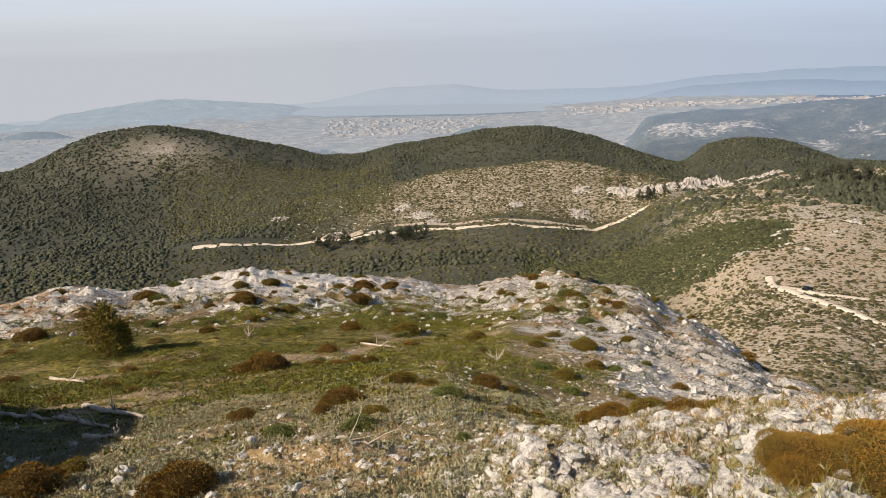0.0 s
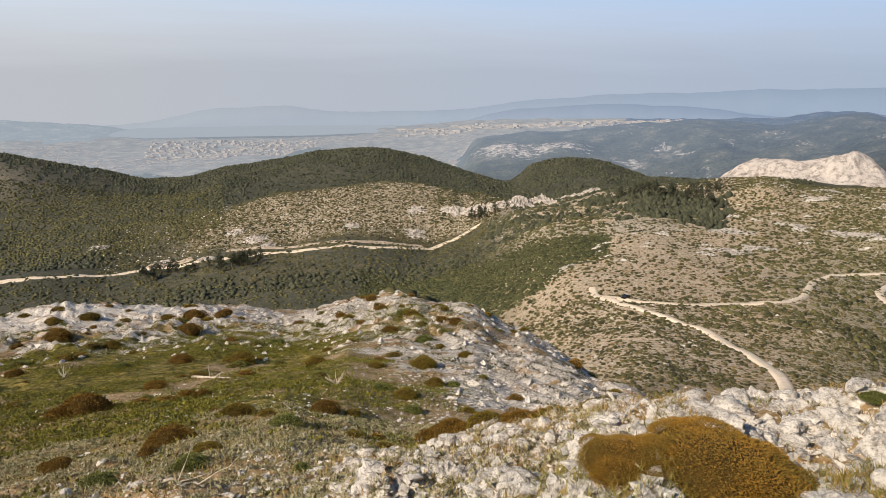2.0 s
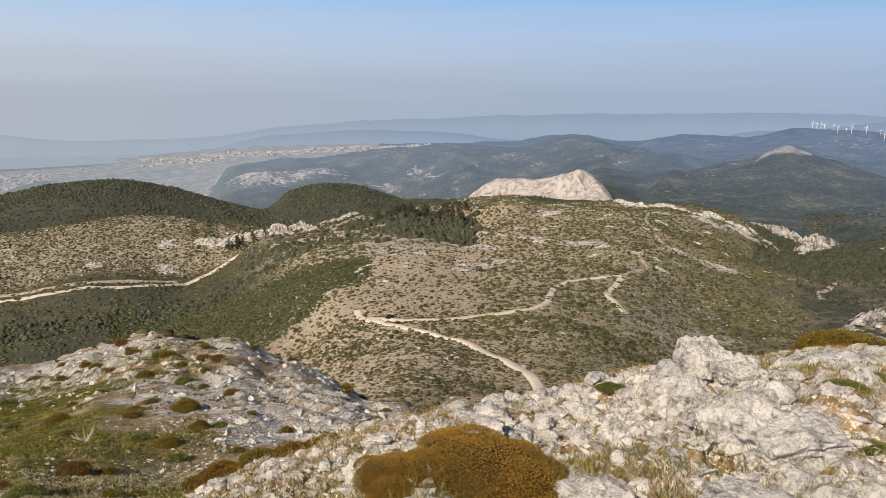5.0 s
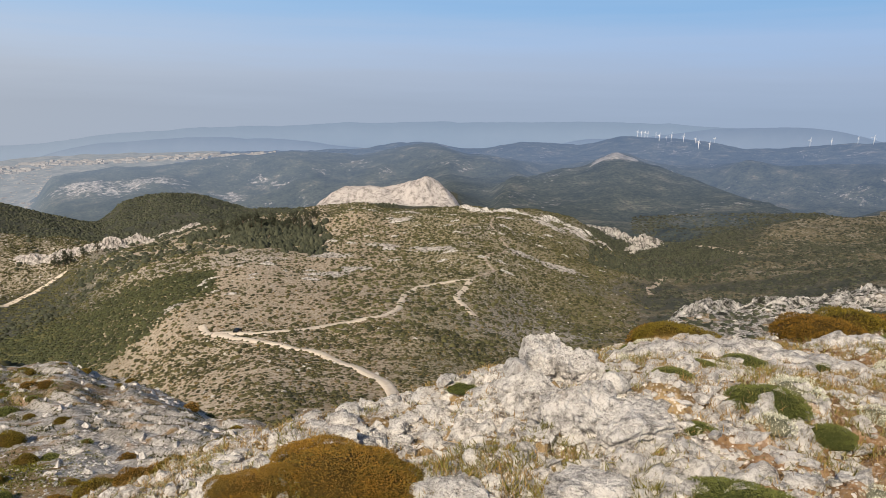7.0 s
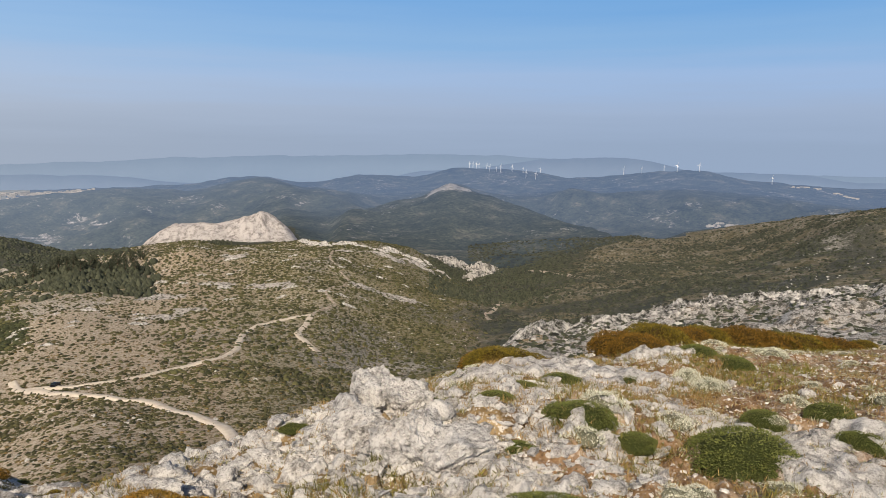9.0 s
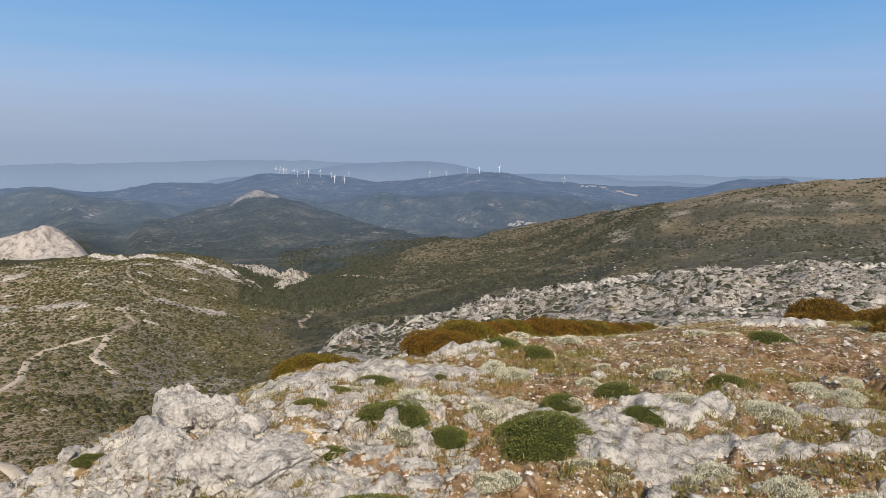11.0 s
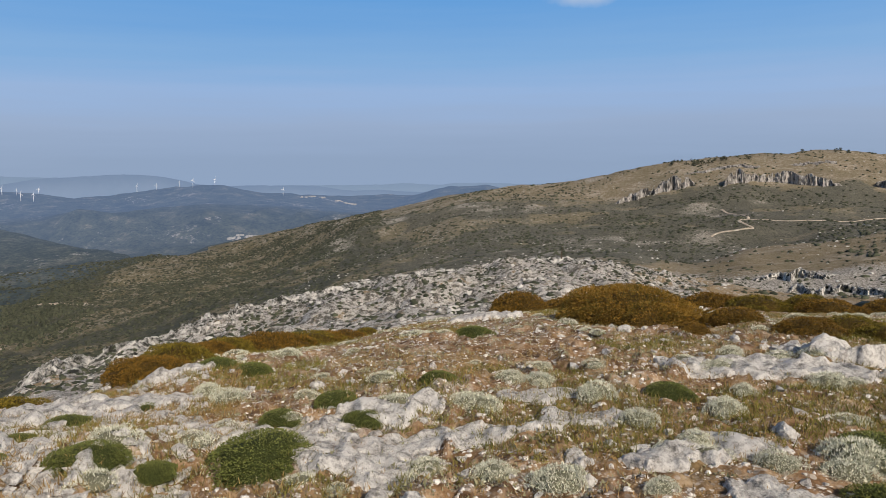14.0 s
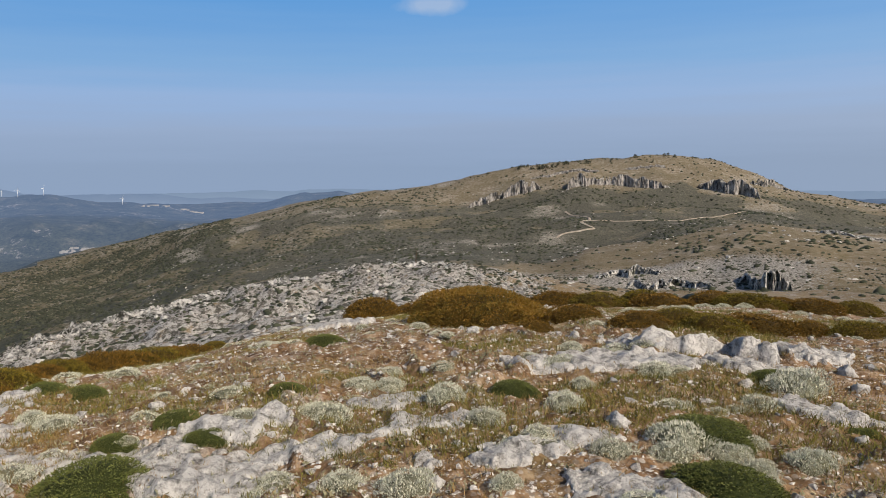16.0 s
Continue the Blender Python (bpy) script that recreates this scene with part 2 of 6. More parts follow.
land_line([(-180, 3350), (180, 3350)],  # far_vale
          [(-180, -300), (-31, -344.6), (10, -344.6), (16, -309.2), (40, -250.3), (45, -221), (60, -203.3), (70, -203.3), (73, -168.2), (85, -221), (100, -232.7), (133, -291.5), (180, -260)])
land_line([(-180, 4100), (180, 4100)],  # far_hills
          [(-180, -290), (-31, -342.7), (-14, -328.3), (3.6, -335.5), (10, -313.9), (17, -278), (25, -256.4), (33, -234.9), (36.4, -206.1), (41.6, -170.3), (44.6, -206.1), (48.8, -163.1), (53, -170.3), (56.3, -120.1), (60, -127.3), (63.5, -156), (65.5, -170.3), (68.5, -141.6), (73.7, -120.1), (77, -156), (81.5, -191.8), (85, -234.9), (87, -227.7), (90.6, -148.8), (94, -141.6), (96, -177.5), (104, -213.3), (133, -227.7), (180, -240)])
land_line([(-180, 4800), (180, 4800)],  # rim
          [(-180, -260), (-31, -350.9), (-28.6, -359.4), (-26.8, -317.3), (-23.6, -283.6), (-19.8, -250), (-16, -266.8), (-12, -300.4), (-9.5, -334.1), (0, -334.1), (8, -325.7), (17, -283.6), (40, -250), (60, -224.8), (90, -216.4), (133, -233.2), (180, -230)])

def smooth01(a, b, x):
    s = np.clip((x - a) / (b - a), 0, 1)
    return s * s * (3 - 2 * s)


STANCE = 0.01


def land_height(bearing, dist, rough=True):
    """Height of the ground at a bearing (degrees, clockwise from ahead) and a distance (metres) from the summit stance."""
    bearing, dist = np.broadcast_arrays(np.asarray(bearing, float), np.asarray(dist, float))
    shape = bearing.shape
    b, d = bearing.ravel(), np.clip(dist.ravel(), 0.0, 4800.0)
    rs, zs = [np.full_like(b, -0.01)], [np.zeros_like(b)]
    for ranges, heights in LAND:
        rs.append(np.interp(b, ranges[0], ranges[1]))
        zs.append(curve(heights[0], heights[1], b))
    rs, zs = np.stack(rs, -1), np.stack(zs, -1)
    m = pchip_slopes(rs, zs)
    i = np.clip((d[:, None] >= rs).sum(-1) - 1, 0, rs.shape[1] - 2)
    n = np.arange(len(b))
    z = hermite(rs[n, i], rs[n, i + 1], zs[n, i], zs[n, i + 1], m[n, i], m[n, i + 1], d)
    under = smooth01(0.3, 1.9, d)
    z = z * under + (STANCE + 0.02 * d) * (1 - under)
    if rough:
        x, y = d * np.sin(np.radians(b)), d * np.cos(np.radians(b))
        near = smooth01(1.2, 2.6, d) * (1 - smooth01(40, 70, d))
        bed = smooth01(24, 26, b) * (1 - smooth01(39, 42, b)) * smooth01(2.35, 2.6, d) * (1 - smooth01(3.2, 3.4, d))
        near = near * (1 - 0.85 * bed)
        z = z + 0.05 * fbm(x / 1.3, y / 1.3, 4, 3) * near
        ledge = np.clip(fbm(x / 1.1 + 0.4 * y, y / 0.8, 5, 15, 0.55) - 0.05, 0, 1)
        z = z + 0.13 * (1 - 0.65 * smooth01(68, 84, b)) * np.minimum(ledge, 0.6) * (1 + 0.5 * fbm(x / 0.3, y / 0.22, 3, 27)) * near * (1 + 1.2 * smooth01(20, 34, d) - 0.7 * smooth01(4, 9, d) * (1 - smooth01(20, 30, d)))
        z = z + 0.030 * np.abs(fbm(x / 0.17, y / 0.17, 3, 19)) * near
        knobs = np.clip(1 - 2.2 * np.abs(fbm(x / 0.42, y / 0.36, 3, 71)), 0, 1)
        z = z - 0.12 * smooth01(2.9, 3.35, d) * smooth01(14, 25, b) * (1 - smooth01(40, 49, b)) * (1 - smooth01(5.5, 7.5, d))
        z = z - 0.075 * near * smooth01(4, 16, b) * (1 - smooth01(44, 52, b)) * (1 - smooth01(5.5, 7.5, d))
        zone = near * smooth01(-4, 10, b) * (1 - smooth01(58, 70, b)) * (1 - smooth01(5.5, 7.5, d))
        for size, tall, seed in ((0.21, 0.065, 401), (0.10, 0.040, 411)):
            gone, own = cells(x / size, y / size, seed)
            z = z + tall * np.clip(own - 0.25, 0, 1) * np.sqrt(np.clip(1 - (gone / 0.62) ** 2, 0, 1)) * zone
        z = z + 0.045 * knobs * near * smooth01(-0.05, 0.12, ledge) * smooth01(0, 8, b) * (1 - smooth01(6.5, 10, d))
        steps = np.clip(2.2 * fbm(x / 0.6 + 0.3 * y, y / 0.45, 3, 41, 0.45), -1.99, 1.99)
        steps = np.floor(steps) + smooth01(0.40, 0.62, steps - np.floor(steps))
        z = z + 0.024 * steps * near * smooth01(-6, 6, b) * (1 - 0.6 * smooth01(68, 84, b)) * (1 - smooth01(5.0, 8.0, d)) * smooth01(0.0, 0.1, ledge)
        z = z - 0.45 * smooth01(-36, -58, b) * smooth01(2.5, 8, d) * (1 - smooth01(40, 90, d))
        rib = (1 - smooth01(108, 114, b)) * smooth01(56, 64, b) * smooth01(45, 70, d) * (1 - smooth01(130, 170, d))
        z = z + rib * (1.3 * np.abs(fbm(x / 5, y / 5, 4, 29)) - 0.4)
        z = z + 0.35 * fbm(x / 9, y / 9, 4, 5) * smooth01(14, 40, d)
        start = np.interp(b, [-30, 4, 11, 18, 26], [24, 23, 15, 10, 8])
        strata = ((0.97 * x + 0.26 * y) / 0.95 + 0.9 * fbm(x / 3.5, y / 3.5, 3, 33)) % 1.0
        strata = np.minimum(strata / 0.14, (1 - strata) / 0.82) * (0.5 + 0.5 * value_noise(x / 1.4, y / 2.8, 35))
        z = z + 0.26 * strata * smooth01(start, start + 6, d) * (1 - smooth01(55, 80, d)) * (1 - smooth01(34, 44, b))
        z = z + 1.6 * fbm(x / 45, y / 45, 4, 7) * smooth01(120, 300, d)
        gully = 1 - 2 * np.abs(fbm(x / 210, y / 210, 4, 9))
        z = z + 5.0 * gully * smooth01(350, 900, d)
        folds = 1 - 2 * np.abs(fbm(x / 380, y / 380, 4, 61))
        z = z + 20.0 * folds * smooth01(2080, 2250, d) * (1 - smooth01(2560, 2800, d)) * smooth01(13, 18, b)
        z = z + 7.0 * fbm(x / 330, y / 330, 4, 13) * smooth01(1500, 2600, d) * (1 - 0.9 * smooth01(18, 10, b) * smooth01(2000, 2600, d))
    return z.reshape(shape)


# ---- materials ----
def node_material(name):
    mat = bpy.data.materials.new(name)
    mat.use_nodes = True
    return mat, mat.node_tree.nodes, mat.node_tree.links, mat.node_tree.nodes["Principled BSDF"]


def add_noise(nodes, links, scale, detail=6, rough=0.6, vector=None, distortion=0.0):
    n = nodes.new("ShaderNodeTexNoise")
    n.inputs["Scale"].default_value, n.inputs["Detail"].default_value = scale, detail
    n.inputs["Roughness"].default_value, n.inputs["Distortion"].default_value = rough, distortion
    if vector is None:
        vector = nodes.new("ShaderNodeNewGeometry").outputs["Position"]
    links.new(vector, n.inputs["Vector"])
    return n.outputs["Fac"]


def add_ramp(nodes, links, fac, stops):
    r = nodes.new("ShaderNodeValToRGB")
    links.new(fac, r.inputs[0])
    e = r.color_ramp.elements
    e[0].position, e[0].color = stops[0][0], (*stops[0][1], 1)
    e[1].position, e[1].color = stops[-1][0], (*stops[-1][1], 1)
    for p, c in stops[1:-1]:
        s = e.new(p)
        s.color = (*c, 1)
    return r.outputs[0]


def add_mix(nodes, links, fac, a, b, kind="MIX"):
    m = nodes.new("ShaderNodeMix")
    m.data_type, m.blend_type = "RGBA", kind
    for value, socket in ((fac, m.inputs[0]), (a, m.inputs[6]), (b, m.inputs[7])):
        if isinstance(value, bpy.types.NodeSocket):
            links.new(value, socket)
        elif isinstance(value, tuple):
            socket.default_value = (*value, 1)
        else:
            socket.default_value = value
    return m.outputs[2]


def add_step(nodes, links, value, low, high):
    r = nodes.new("ShaderNodeMapRange")
    r.interpolation_type = "SMOOTHSTEP"
    links.new(value, r.inputs[0])
    r.inputs[1].default_value, r.inputs[2].default_value = low, high
    return r.outputs[0]


def add_maths(nodes, links, op, a, b=0.0):
    m = nodes.new("ShaderNodeMath")
    m.operation = op
    for value, socket in ((a, m.inputs[0]), (b, m.inputs[1])):
        if isinstance(value, bpy.types.NodeSocket):
            links.new(value, socket)
        else:
            socket.default_value = value
    return m.outputs[0]


def add_bump(nodes, links, bsdf, height, strength, distance):
    b = nodes.new("ShaderNodeBump")
    b.inputs["Strength"].default_value, b.inputs["Distance"].default_value = strength, distance
    links.new(height, b.inputs["Height"])
    links.new(b.outputs[0], bsdf.inputs["Normal"])


def add_attribute(nodes, name):
    a = nodes.new("ShaderNodeAttribute")
    a.attribute_name = name
    return a.outputs["Fac"]


def leaf_material(name, dark, light, rough=0.75, scale=6.0, spread=0.5):
    """Foliage: colour varies from leaf to leaf and in patches."""
    mat, n, l, p = node_material(name)
    geo = n.new("ShaderNodeNewGeometry")
    fac = add_maths(n, l, "ADD", add_maths(n, l, "MULTIPLY", geo.outputs["Random Per Island"], spread),
                    add_maths(n, l, "MULTIPLY", add_noise(n, l, scale, 4), 1 - spread))
    l.new(add_ramp(n, l, fac, [(0.2, dark), (0.75, light)]), p.inputs["Base Color"])
    p.inputs["Roughness"].default_value = rough
    p.inputs["Specular IOR Level"].default_value = 0.2
    return mat


def rock_material():
    mat, n, l, p = node_material("grey_white_limestone")
    coarse, fine = add_noise(n, l, 13.0, 10, 0.80), add_noise(n, l, 62, 6, 0.78)
    # grey lichen mottling; the darkest tones also paint the shade of small pits
    base = add_ramp(n, l, coarse, [(0.35, (0.10, 0.094, 0.088)), (0.435, (0.35, 0.333, 0.315)), (0.535, (0.655, 0.632, 0.605))])
    speck = add_ramp(n, l, fine, [(0.30, (0.16, 0.15, 0.14)), (0.50, (1, 1, 1))])
    colour = add_mix(n, l, add_step(n, l, add_noise(n, l, 6.0, 5, 0.6), 0.40, 0.60), base, speck, "MULTIPLY")
    rust = add_step(n, l, add_noise(n, l, 4.7, 6, 0.65), 0.58, 0.70)
    colour = add_mix(n, l, add_maths(n, l, "MULTIPLY", rust, 0.25), colour, (0.40, 0.29, 0.21))
    l.new(colour, p.inputs["Base Color"])
    p.inputs["Roughness"].default_value = 0.92
    p.inputs["Specular IOR Level"].default_value = 0.25
    pits = n.new("ShaderNodeTexVoronoi")
    pits.inputs["Scale"].default_value = 48.0
    l.new(n.new("ShaderNodeNewGeometry").outputs["Position"], pits.inputs["Vector"])
    height = add_maths(n, l, "ADD", add_noise(n, l, 11, 9, 0.78), add_maths(n, l, "MULTIPLY", add_noise(n, l, 60, 5, 0.7), 0.5))
    height = add_maths(n, l, "ADD", height, add_maths(n, l, "MULTIPLY", pits.outputs["Distance"], -0.22))
    add_bump(n, l, p, height, 0.8, 0.032)
    return mat


def land_material():
    """The open ground: limestone, red-brown soil, dry grass, green turf, scrub and pine slopes, by the land's own cover."""
    mat, n, l, p = node_material("limestone_hillside")
    rock, turf, soil = add_attribute(n, "rock"), add_attribute(n, "turf"), add_attribute(n, "soil")
    wood, pale = add_attribute(n, "wood"), add_attribute(n, "distance_cover")
    s1, s2 = add_noise(n, l, 0.9, 8, 0.65), add_noise(n, l, 7, 7, 0.7)
    s3, s4 = add_noise(n, l, 40, 5, 0.7), add_noise(n, l, 0.035, 8, 0.68)
    s5 = add_noise(n, l, 0.24, 7, 0.72)
    # mottled stone greys, with shade of pits put into the darkest ones
    stone = add_ramp(n, l, add_noise(n, l, 14, 10, 0.80), [(0.35, (0.10, 0.092, 0.084)), (0.44, (0.36, 0.338, 0.312)), (0.54, (0.65, 0.625, 0.59))])
    stone = add_mix(n, l, 0.8, stone, add_ramp(n, l, s2, [(0.38, (0.38, 0.37, 0.36)), (0.47, (1, 1, 1))]), "MULTIPLY")
    # noise darkens the stone: dark growth in clefts plus their shade, as colour
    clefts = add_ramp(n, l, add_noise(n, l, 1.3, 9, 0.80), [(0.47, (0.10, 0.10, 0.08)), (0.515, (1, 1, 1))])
    stone = add_mix(n, l, add_attribute(n, "cleft_growth_shade"), stone, clefts, "MULTIPLY")
    stone = add_mix(n, l, 0.75, stone, add_ramp(n, l, s3, [(0.35, (0.28, 0.26, 0.24)), (0.46, (1, 1, 1))]), "MULTIPLY")
    earth = add_ramp(n, l, s2, [(0.38, (0.085, 0.048, 0.024)), (0.5, (0.25, 0.150, 0.080)), (0.62, (0.44, 0.325, 0.215))])
    grass = add_ramp(n, l, s2, [(0.36, (0.030, 0.031, 0.005)), (0.5, (0.125, 0.115, 0.016)), (0.63, (0.26, 0.20, 0.07))])
    grass = add_mix(n, l, 0.9, grass, add_ramp(n, l, add_noise(n, l, 2.6, 6, 0.7), [(0.40, (0.38, 0.36, 0.36)), (0.50, (0.95, 0.95, 0.9)), (0.60, (1.35, 1.25, 1.2))]), "MULTIPLY")
    dry = add_ramp(n, l, s2, [(0.32, (0.13, 0.085, 0.036)), (0.52, (0.27, 0.19, 0.095)), (0.7, (0.42, 0.32, 0.19))])
    half = add_maths(n, l, "ADD", add_maths(n, l, "MULTIPLY", s5, 0.6), add_maths(n, l, "MULTIPLY", s4, 0.4))
    scrub = add_ramp(n, l, half, [(0.40, (0.048, 0.050, 0.028)), (0.475, (0.100, 0.098, 0.064)), (0.54, (0.19, 0.175, 0.138)), (0.60, (0.40, 0.375, 0.335))])
    pine = add_ramp(n, l, half, [(0.36, (0.032, 0.038, 0.030)), (0.52, (0.060, 0.064, 0.048)), (0.66, (0.13, 0.12, 0.092))])

    def worn(mask, noise_out, soft=0.16):
        """The mask, frayed by noise."""
        both = add_maths(n, l, "ADD", mask, add_maths(n, l, "MULTIPLY", add_maths(n, l, "SUBTRACT", noise_out, 0.5), 1.5))
        return add_step(n, l, both, 0.5 - soft, 0.5 + soft)

    colour = add_mix(n, l, worn(soil, s1), dry, earth)
    green = worn(turf, s1)
    colour = add_mix(n, l, green, colour, grass)
    bald = add_maths(n, l, "SUBTRACT", 1.0, add_maths(n, l, "MULTIPLY", green, 0.9))
    colour = add_mix(n, l, pale, colour, scrub)
    colour = add_mix(n, l, worn(wood, s4), colour, pine)
    mixed = n.new("ShaderNodeMix")
    l.new(pale, mixed.inputs[0])
    l.new(s1, mixed.inputs[2])
    broken = add_maths(n, l, "ADD", add_maths(n, l, "MULTIPLY", half, 0.62), add_maths(n, l, "MULTIPLY", s1, 0.38))
    l.new(broken, mixed.inputs[3])
    stone = add_mix(n, l, add_maths(n, l, "MULTIPLY", pale, 0.45), stone, (0.30, 0.262, 0.205))
    open_rock = worn(rock, mixed.outputs[0], 0.10)
    colour = add_mix(n, l, open_rock, colour, stone)
    dapple = add_noise(n, l, 0.75, 9, 0.80)
    open_ground = add_attribute(n, "dappled")
    colour = add_mix(n, l, add_maths(n, l, "MULTIPLY", add_step(n, l, dapple, 0.468, 0.515), open_ground), colour, (0.58, 0.505, 0.41))
    colour = add_mix(n, l, add_maths(n, l, "MULTIPLY", add_step(n, l, dapple, 0.45, 0.39), open_ground), colour, (0.065, 0.058, 0.028))
    pebbles = n.new("ShaderNodeTexVoronoi")
    pebbles.inputs["Scale"].default_value = 22.0
    l.new(n.new("ShaderNodeNewGeometry").outputs["Position"], pebbles.inputs["Vector"])
    grit = add_maths(n, l, "MULTIPLY", add_step(n, l, pebbles.outputs["Distance"], 0.42, 0.30), add_step(n, l, add_noise(n, l, 2.6, 4), 0.40, 0.62))
    grit = add_maths(n, l, "MULTIPLY", add_maths(n, l, "MULTIPLY", grit, add_maths(n, l, "SUBTRACT", 1.0, open_rock)), add_maths(n, l, "SUBTRACT", 0.9, pale))
    grit = add_maths(n, l, "MULTIPLY", grit, bald)
    colour = add_mix(n, l, grit, colour, add_ramp(n, l, pebbles.outputs["Color"], [(0.1, (0.15, 0.11, 0.08)), (0.5, (0.36, 0.32, 0.28)), (0.85, (0.64, 0.60, 0.55))]))
    fine = n.new("ShaderNodeTexVoronoi")
    fine.inputs["Scale"].default_value = 70.0
    l.new(n.new("ShaderNodeNewGeometry").outputs["Position"], fine.inputs["Vector"])
    sand = add_maths(n, l, "MULTIPLY", add_step(n, l, fine.outputs["Distance"], 0.50, 0.32), add_step(n, l, add_noise(n, l, 5.0, 4), 0.42, 0.58))
    sand = add_maths(n, l, "MULTIPLY", add_maths(n, l, "MULTIPLY", sand, bald), add_maths(n, l, "SUBTRACT", 0.85, pale))
    colour = add_mix(n, l, sand, colour, add_ramp(n, l, fine.outputs["Color"], [(0.2, (0.08, 0.055, 0.035)), (0.5, (0.30, 0.25, 0.20)), (0.8, (0.66, 0.62, 0.56))]))
    chips = add_ramp(n, l, s3, [(0.33, (0.62, 0.60, 0.58)), (0.48, (1.0, 1.0, 1.0))])
    colour = add_mix(n, l, 0.7, colour, chips, "MULTIPLY")
    l.new(colour, p.inputs["Base Color"])
    p.inputs["Roughness"].default_value = 0.95
    p.inputs["Specular IOR Level"].default_value = 0.15
    height = add_maths(n, l, "ADD", s2, add_maths(n, l, "MULTIPLY", s3, 0.35))
    add_bump(n, l, p, height, 0.8, 0.024)
    return mat


def far_material(name, stops, scale, glow=0.0, glow_colour=(0, 0, 0)):
    """A plain rough surface in mottled colours; glow: haze painted as emission, for the backdrop of distance alone."""
    mat, n, l, p = node_material(name)
    colour = add_ramp(n, l, add_noise(n, l, scale, 8, 0.68), stops)
    l.new(colour, p.inputs["Base Color"])
    p.inputs["Roughness"].default_value = 1.0
    p.inputs["Specular IOR Level"].default_value = 0.0
    p.inputs["Emission Color"].default_value = (*glow_colour, 1)
    p.inputs["Emission Strength"].default_value = glow
    return mat


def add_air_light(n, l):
    """Haze colour to be used as emission: whiter towards the sun, bluer away from it."""
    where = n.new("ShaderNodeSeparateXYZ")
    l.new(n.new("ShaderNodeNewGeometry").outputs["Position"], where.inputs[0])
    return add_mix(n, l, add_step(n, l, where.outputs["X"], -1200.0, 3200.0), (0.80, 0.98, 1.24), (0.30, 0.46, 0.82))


def distance_material():
    """Hills and lowland kilometres away, the backdrop of distance: wood, bare stone and blue haze painted on as
    emission.
    """
    mat, n, l, p = node_material("hazy_far_hills")
    far = add_attribute(n, "far")
    s1, s2 = add_noise(n, l, 0.012, 8, 0.7), add_noise(n, l, 0.0035, 6, 0.6)
    wood = add_ramp(n, l, s1, [(0.36, (0.024, 0.030, 0.022)), (0.55, (0.050, 0.056, 0.040)), (0.66, (0.105, 0.10, 0.075))])
    crowns = add_ramp(n, l, add_noise(n, l, 0.11, 7, 0.75), [(0.36, (0.40, 0.42, 0.44)), (0.50, (1.0, 1.0, 1.0)), (0.64, (1.7, 1.65, 1.5))])
    wood = add_mix(n, l, 0.9, wood, crowns, "MULTIPLY")
    specks = add_noise(n, l, 0.040, 9, 0.80)
    stone = add_ramp(n, l, add_noise(n, l, 0.12, 7, 0.75), [(0.36, (0.07, 0.070, 0.06)), (0.5, (0.24, 0.225, 0.205)), (0.60, (0.46, 0.43, 0.40))])
    strewn = add_maths(n, l, "ADD", add_maths(n, l, "MULTIPLY", specks, 0.62), add_maths(n, l, "MULTIPLY", s2, 0.38))
    colour = add_mix(n, l, add_maths(n, l, "MULTIPLY", add_step(n, l, strewn, 0.575, 0.62), 0.7), wood, stone)
    open_rock = add_attribute(n, "bare")
    frayed = add_maths(n, l, "ADD", open_rock, add_maths(n, l, "MULTIPLY", add_maths(n, l, "SUBTRACT", specks, 0.5), 3.4))
    colour = add_mix(n, l, add_maths(n, l, "MULTIPLY", add_step(n, l, frayed, 0.52, 0.70), add_step(n, l, open_rock, 0.02, 0.2)), colour, stone)
    l.new(colour, p.inputs["Base Color"])
    p.inputs["Roughness"].default_value = 1.0
    p.inputs["Specular IOR Level"].default_value = 0.0
    # painted haze: the hills themselves emit the air's colour, more with distance
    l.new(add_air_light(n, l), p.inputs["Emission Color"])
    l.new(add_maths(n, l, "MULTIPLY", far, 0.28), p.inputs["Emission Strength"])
    return mat


M_ROCK = rock_material()
M_LAND = land_material()
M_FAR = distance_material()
# the plain's even glow is haze painted as emission
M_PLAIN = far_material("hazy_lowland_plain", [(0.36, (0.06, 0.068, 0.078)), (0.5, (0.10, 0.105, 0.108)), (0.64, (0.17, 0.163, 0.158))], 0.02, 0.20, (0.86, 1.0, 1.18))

# ---- the land: one sheet, fine ahead, coarse behind ----
BEARINGS = np.concatenate([np.arange(-180, -40, 4.0), np.arange(-40, 140, 0.285), np.arange(140, 180.1, 4.0)])
RINGS = np.concatenate([[0.0, 0.15], np.geomspace(0.3, 2, 14)[:-1], np.geomspace(2, 8, 190)[:-1], np.geomspace(8, 50, 145)[:-1], np.geomspace(50, 1600, 165)[:-1], np.geomspace(1600, 4800, 40)])


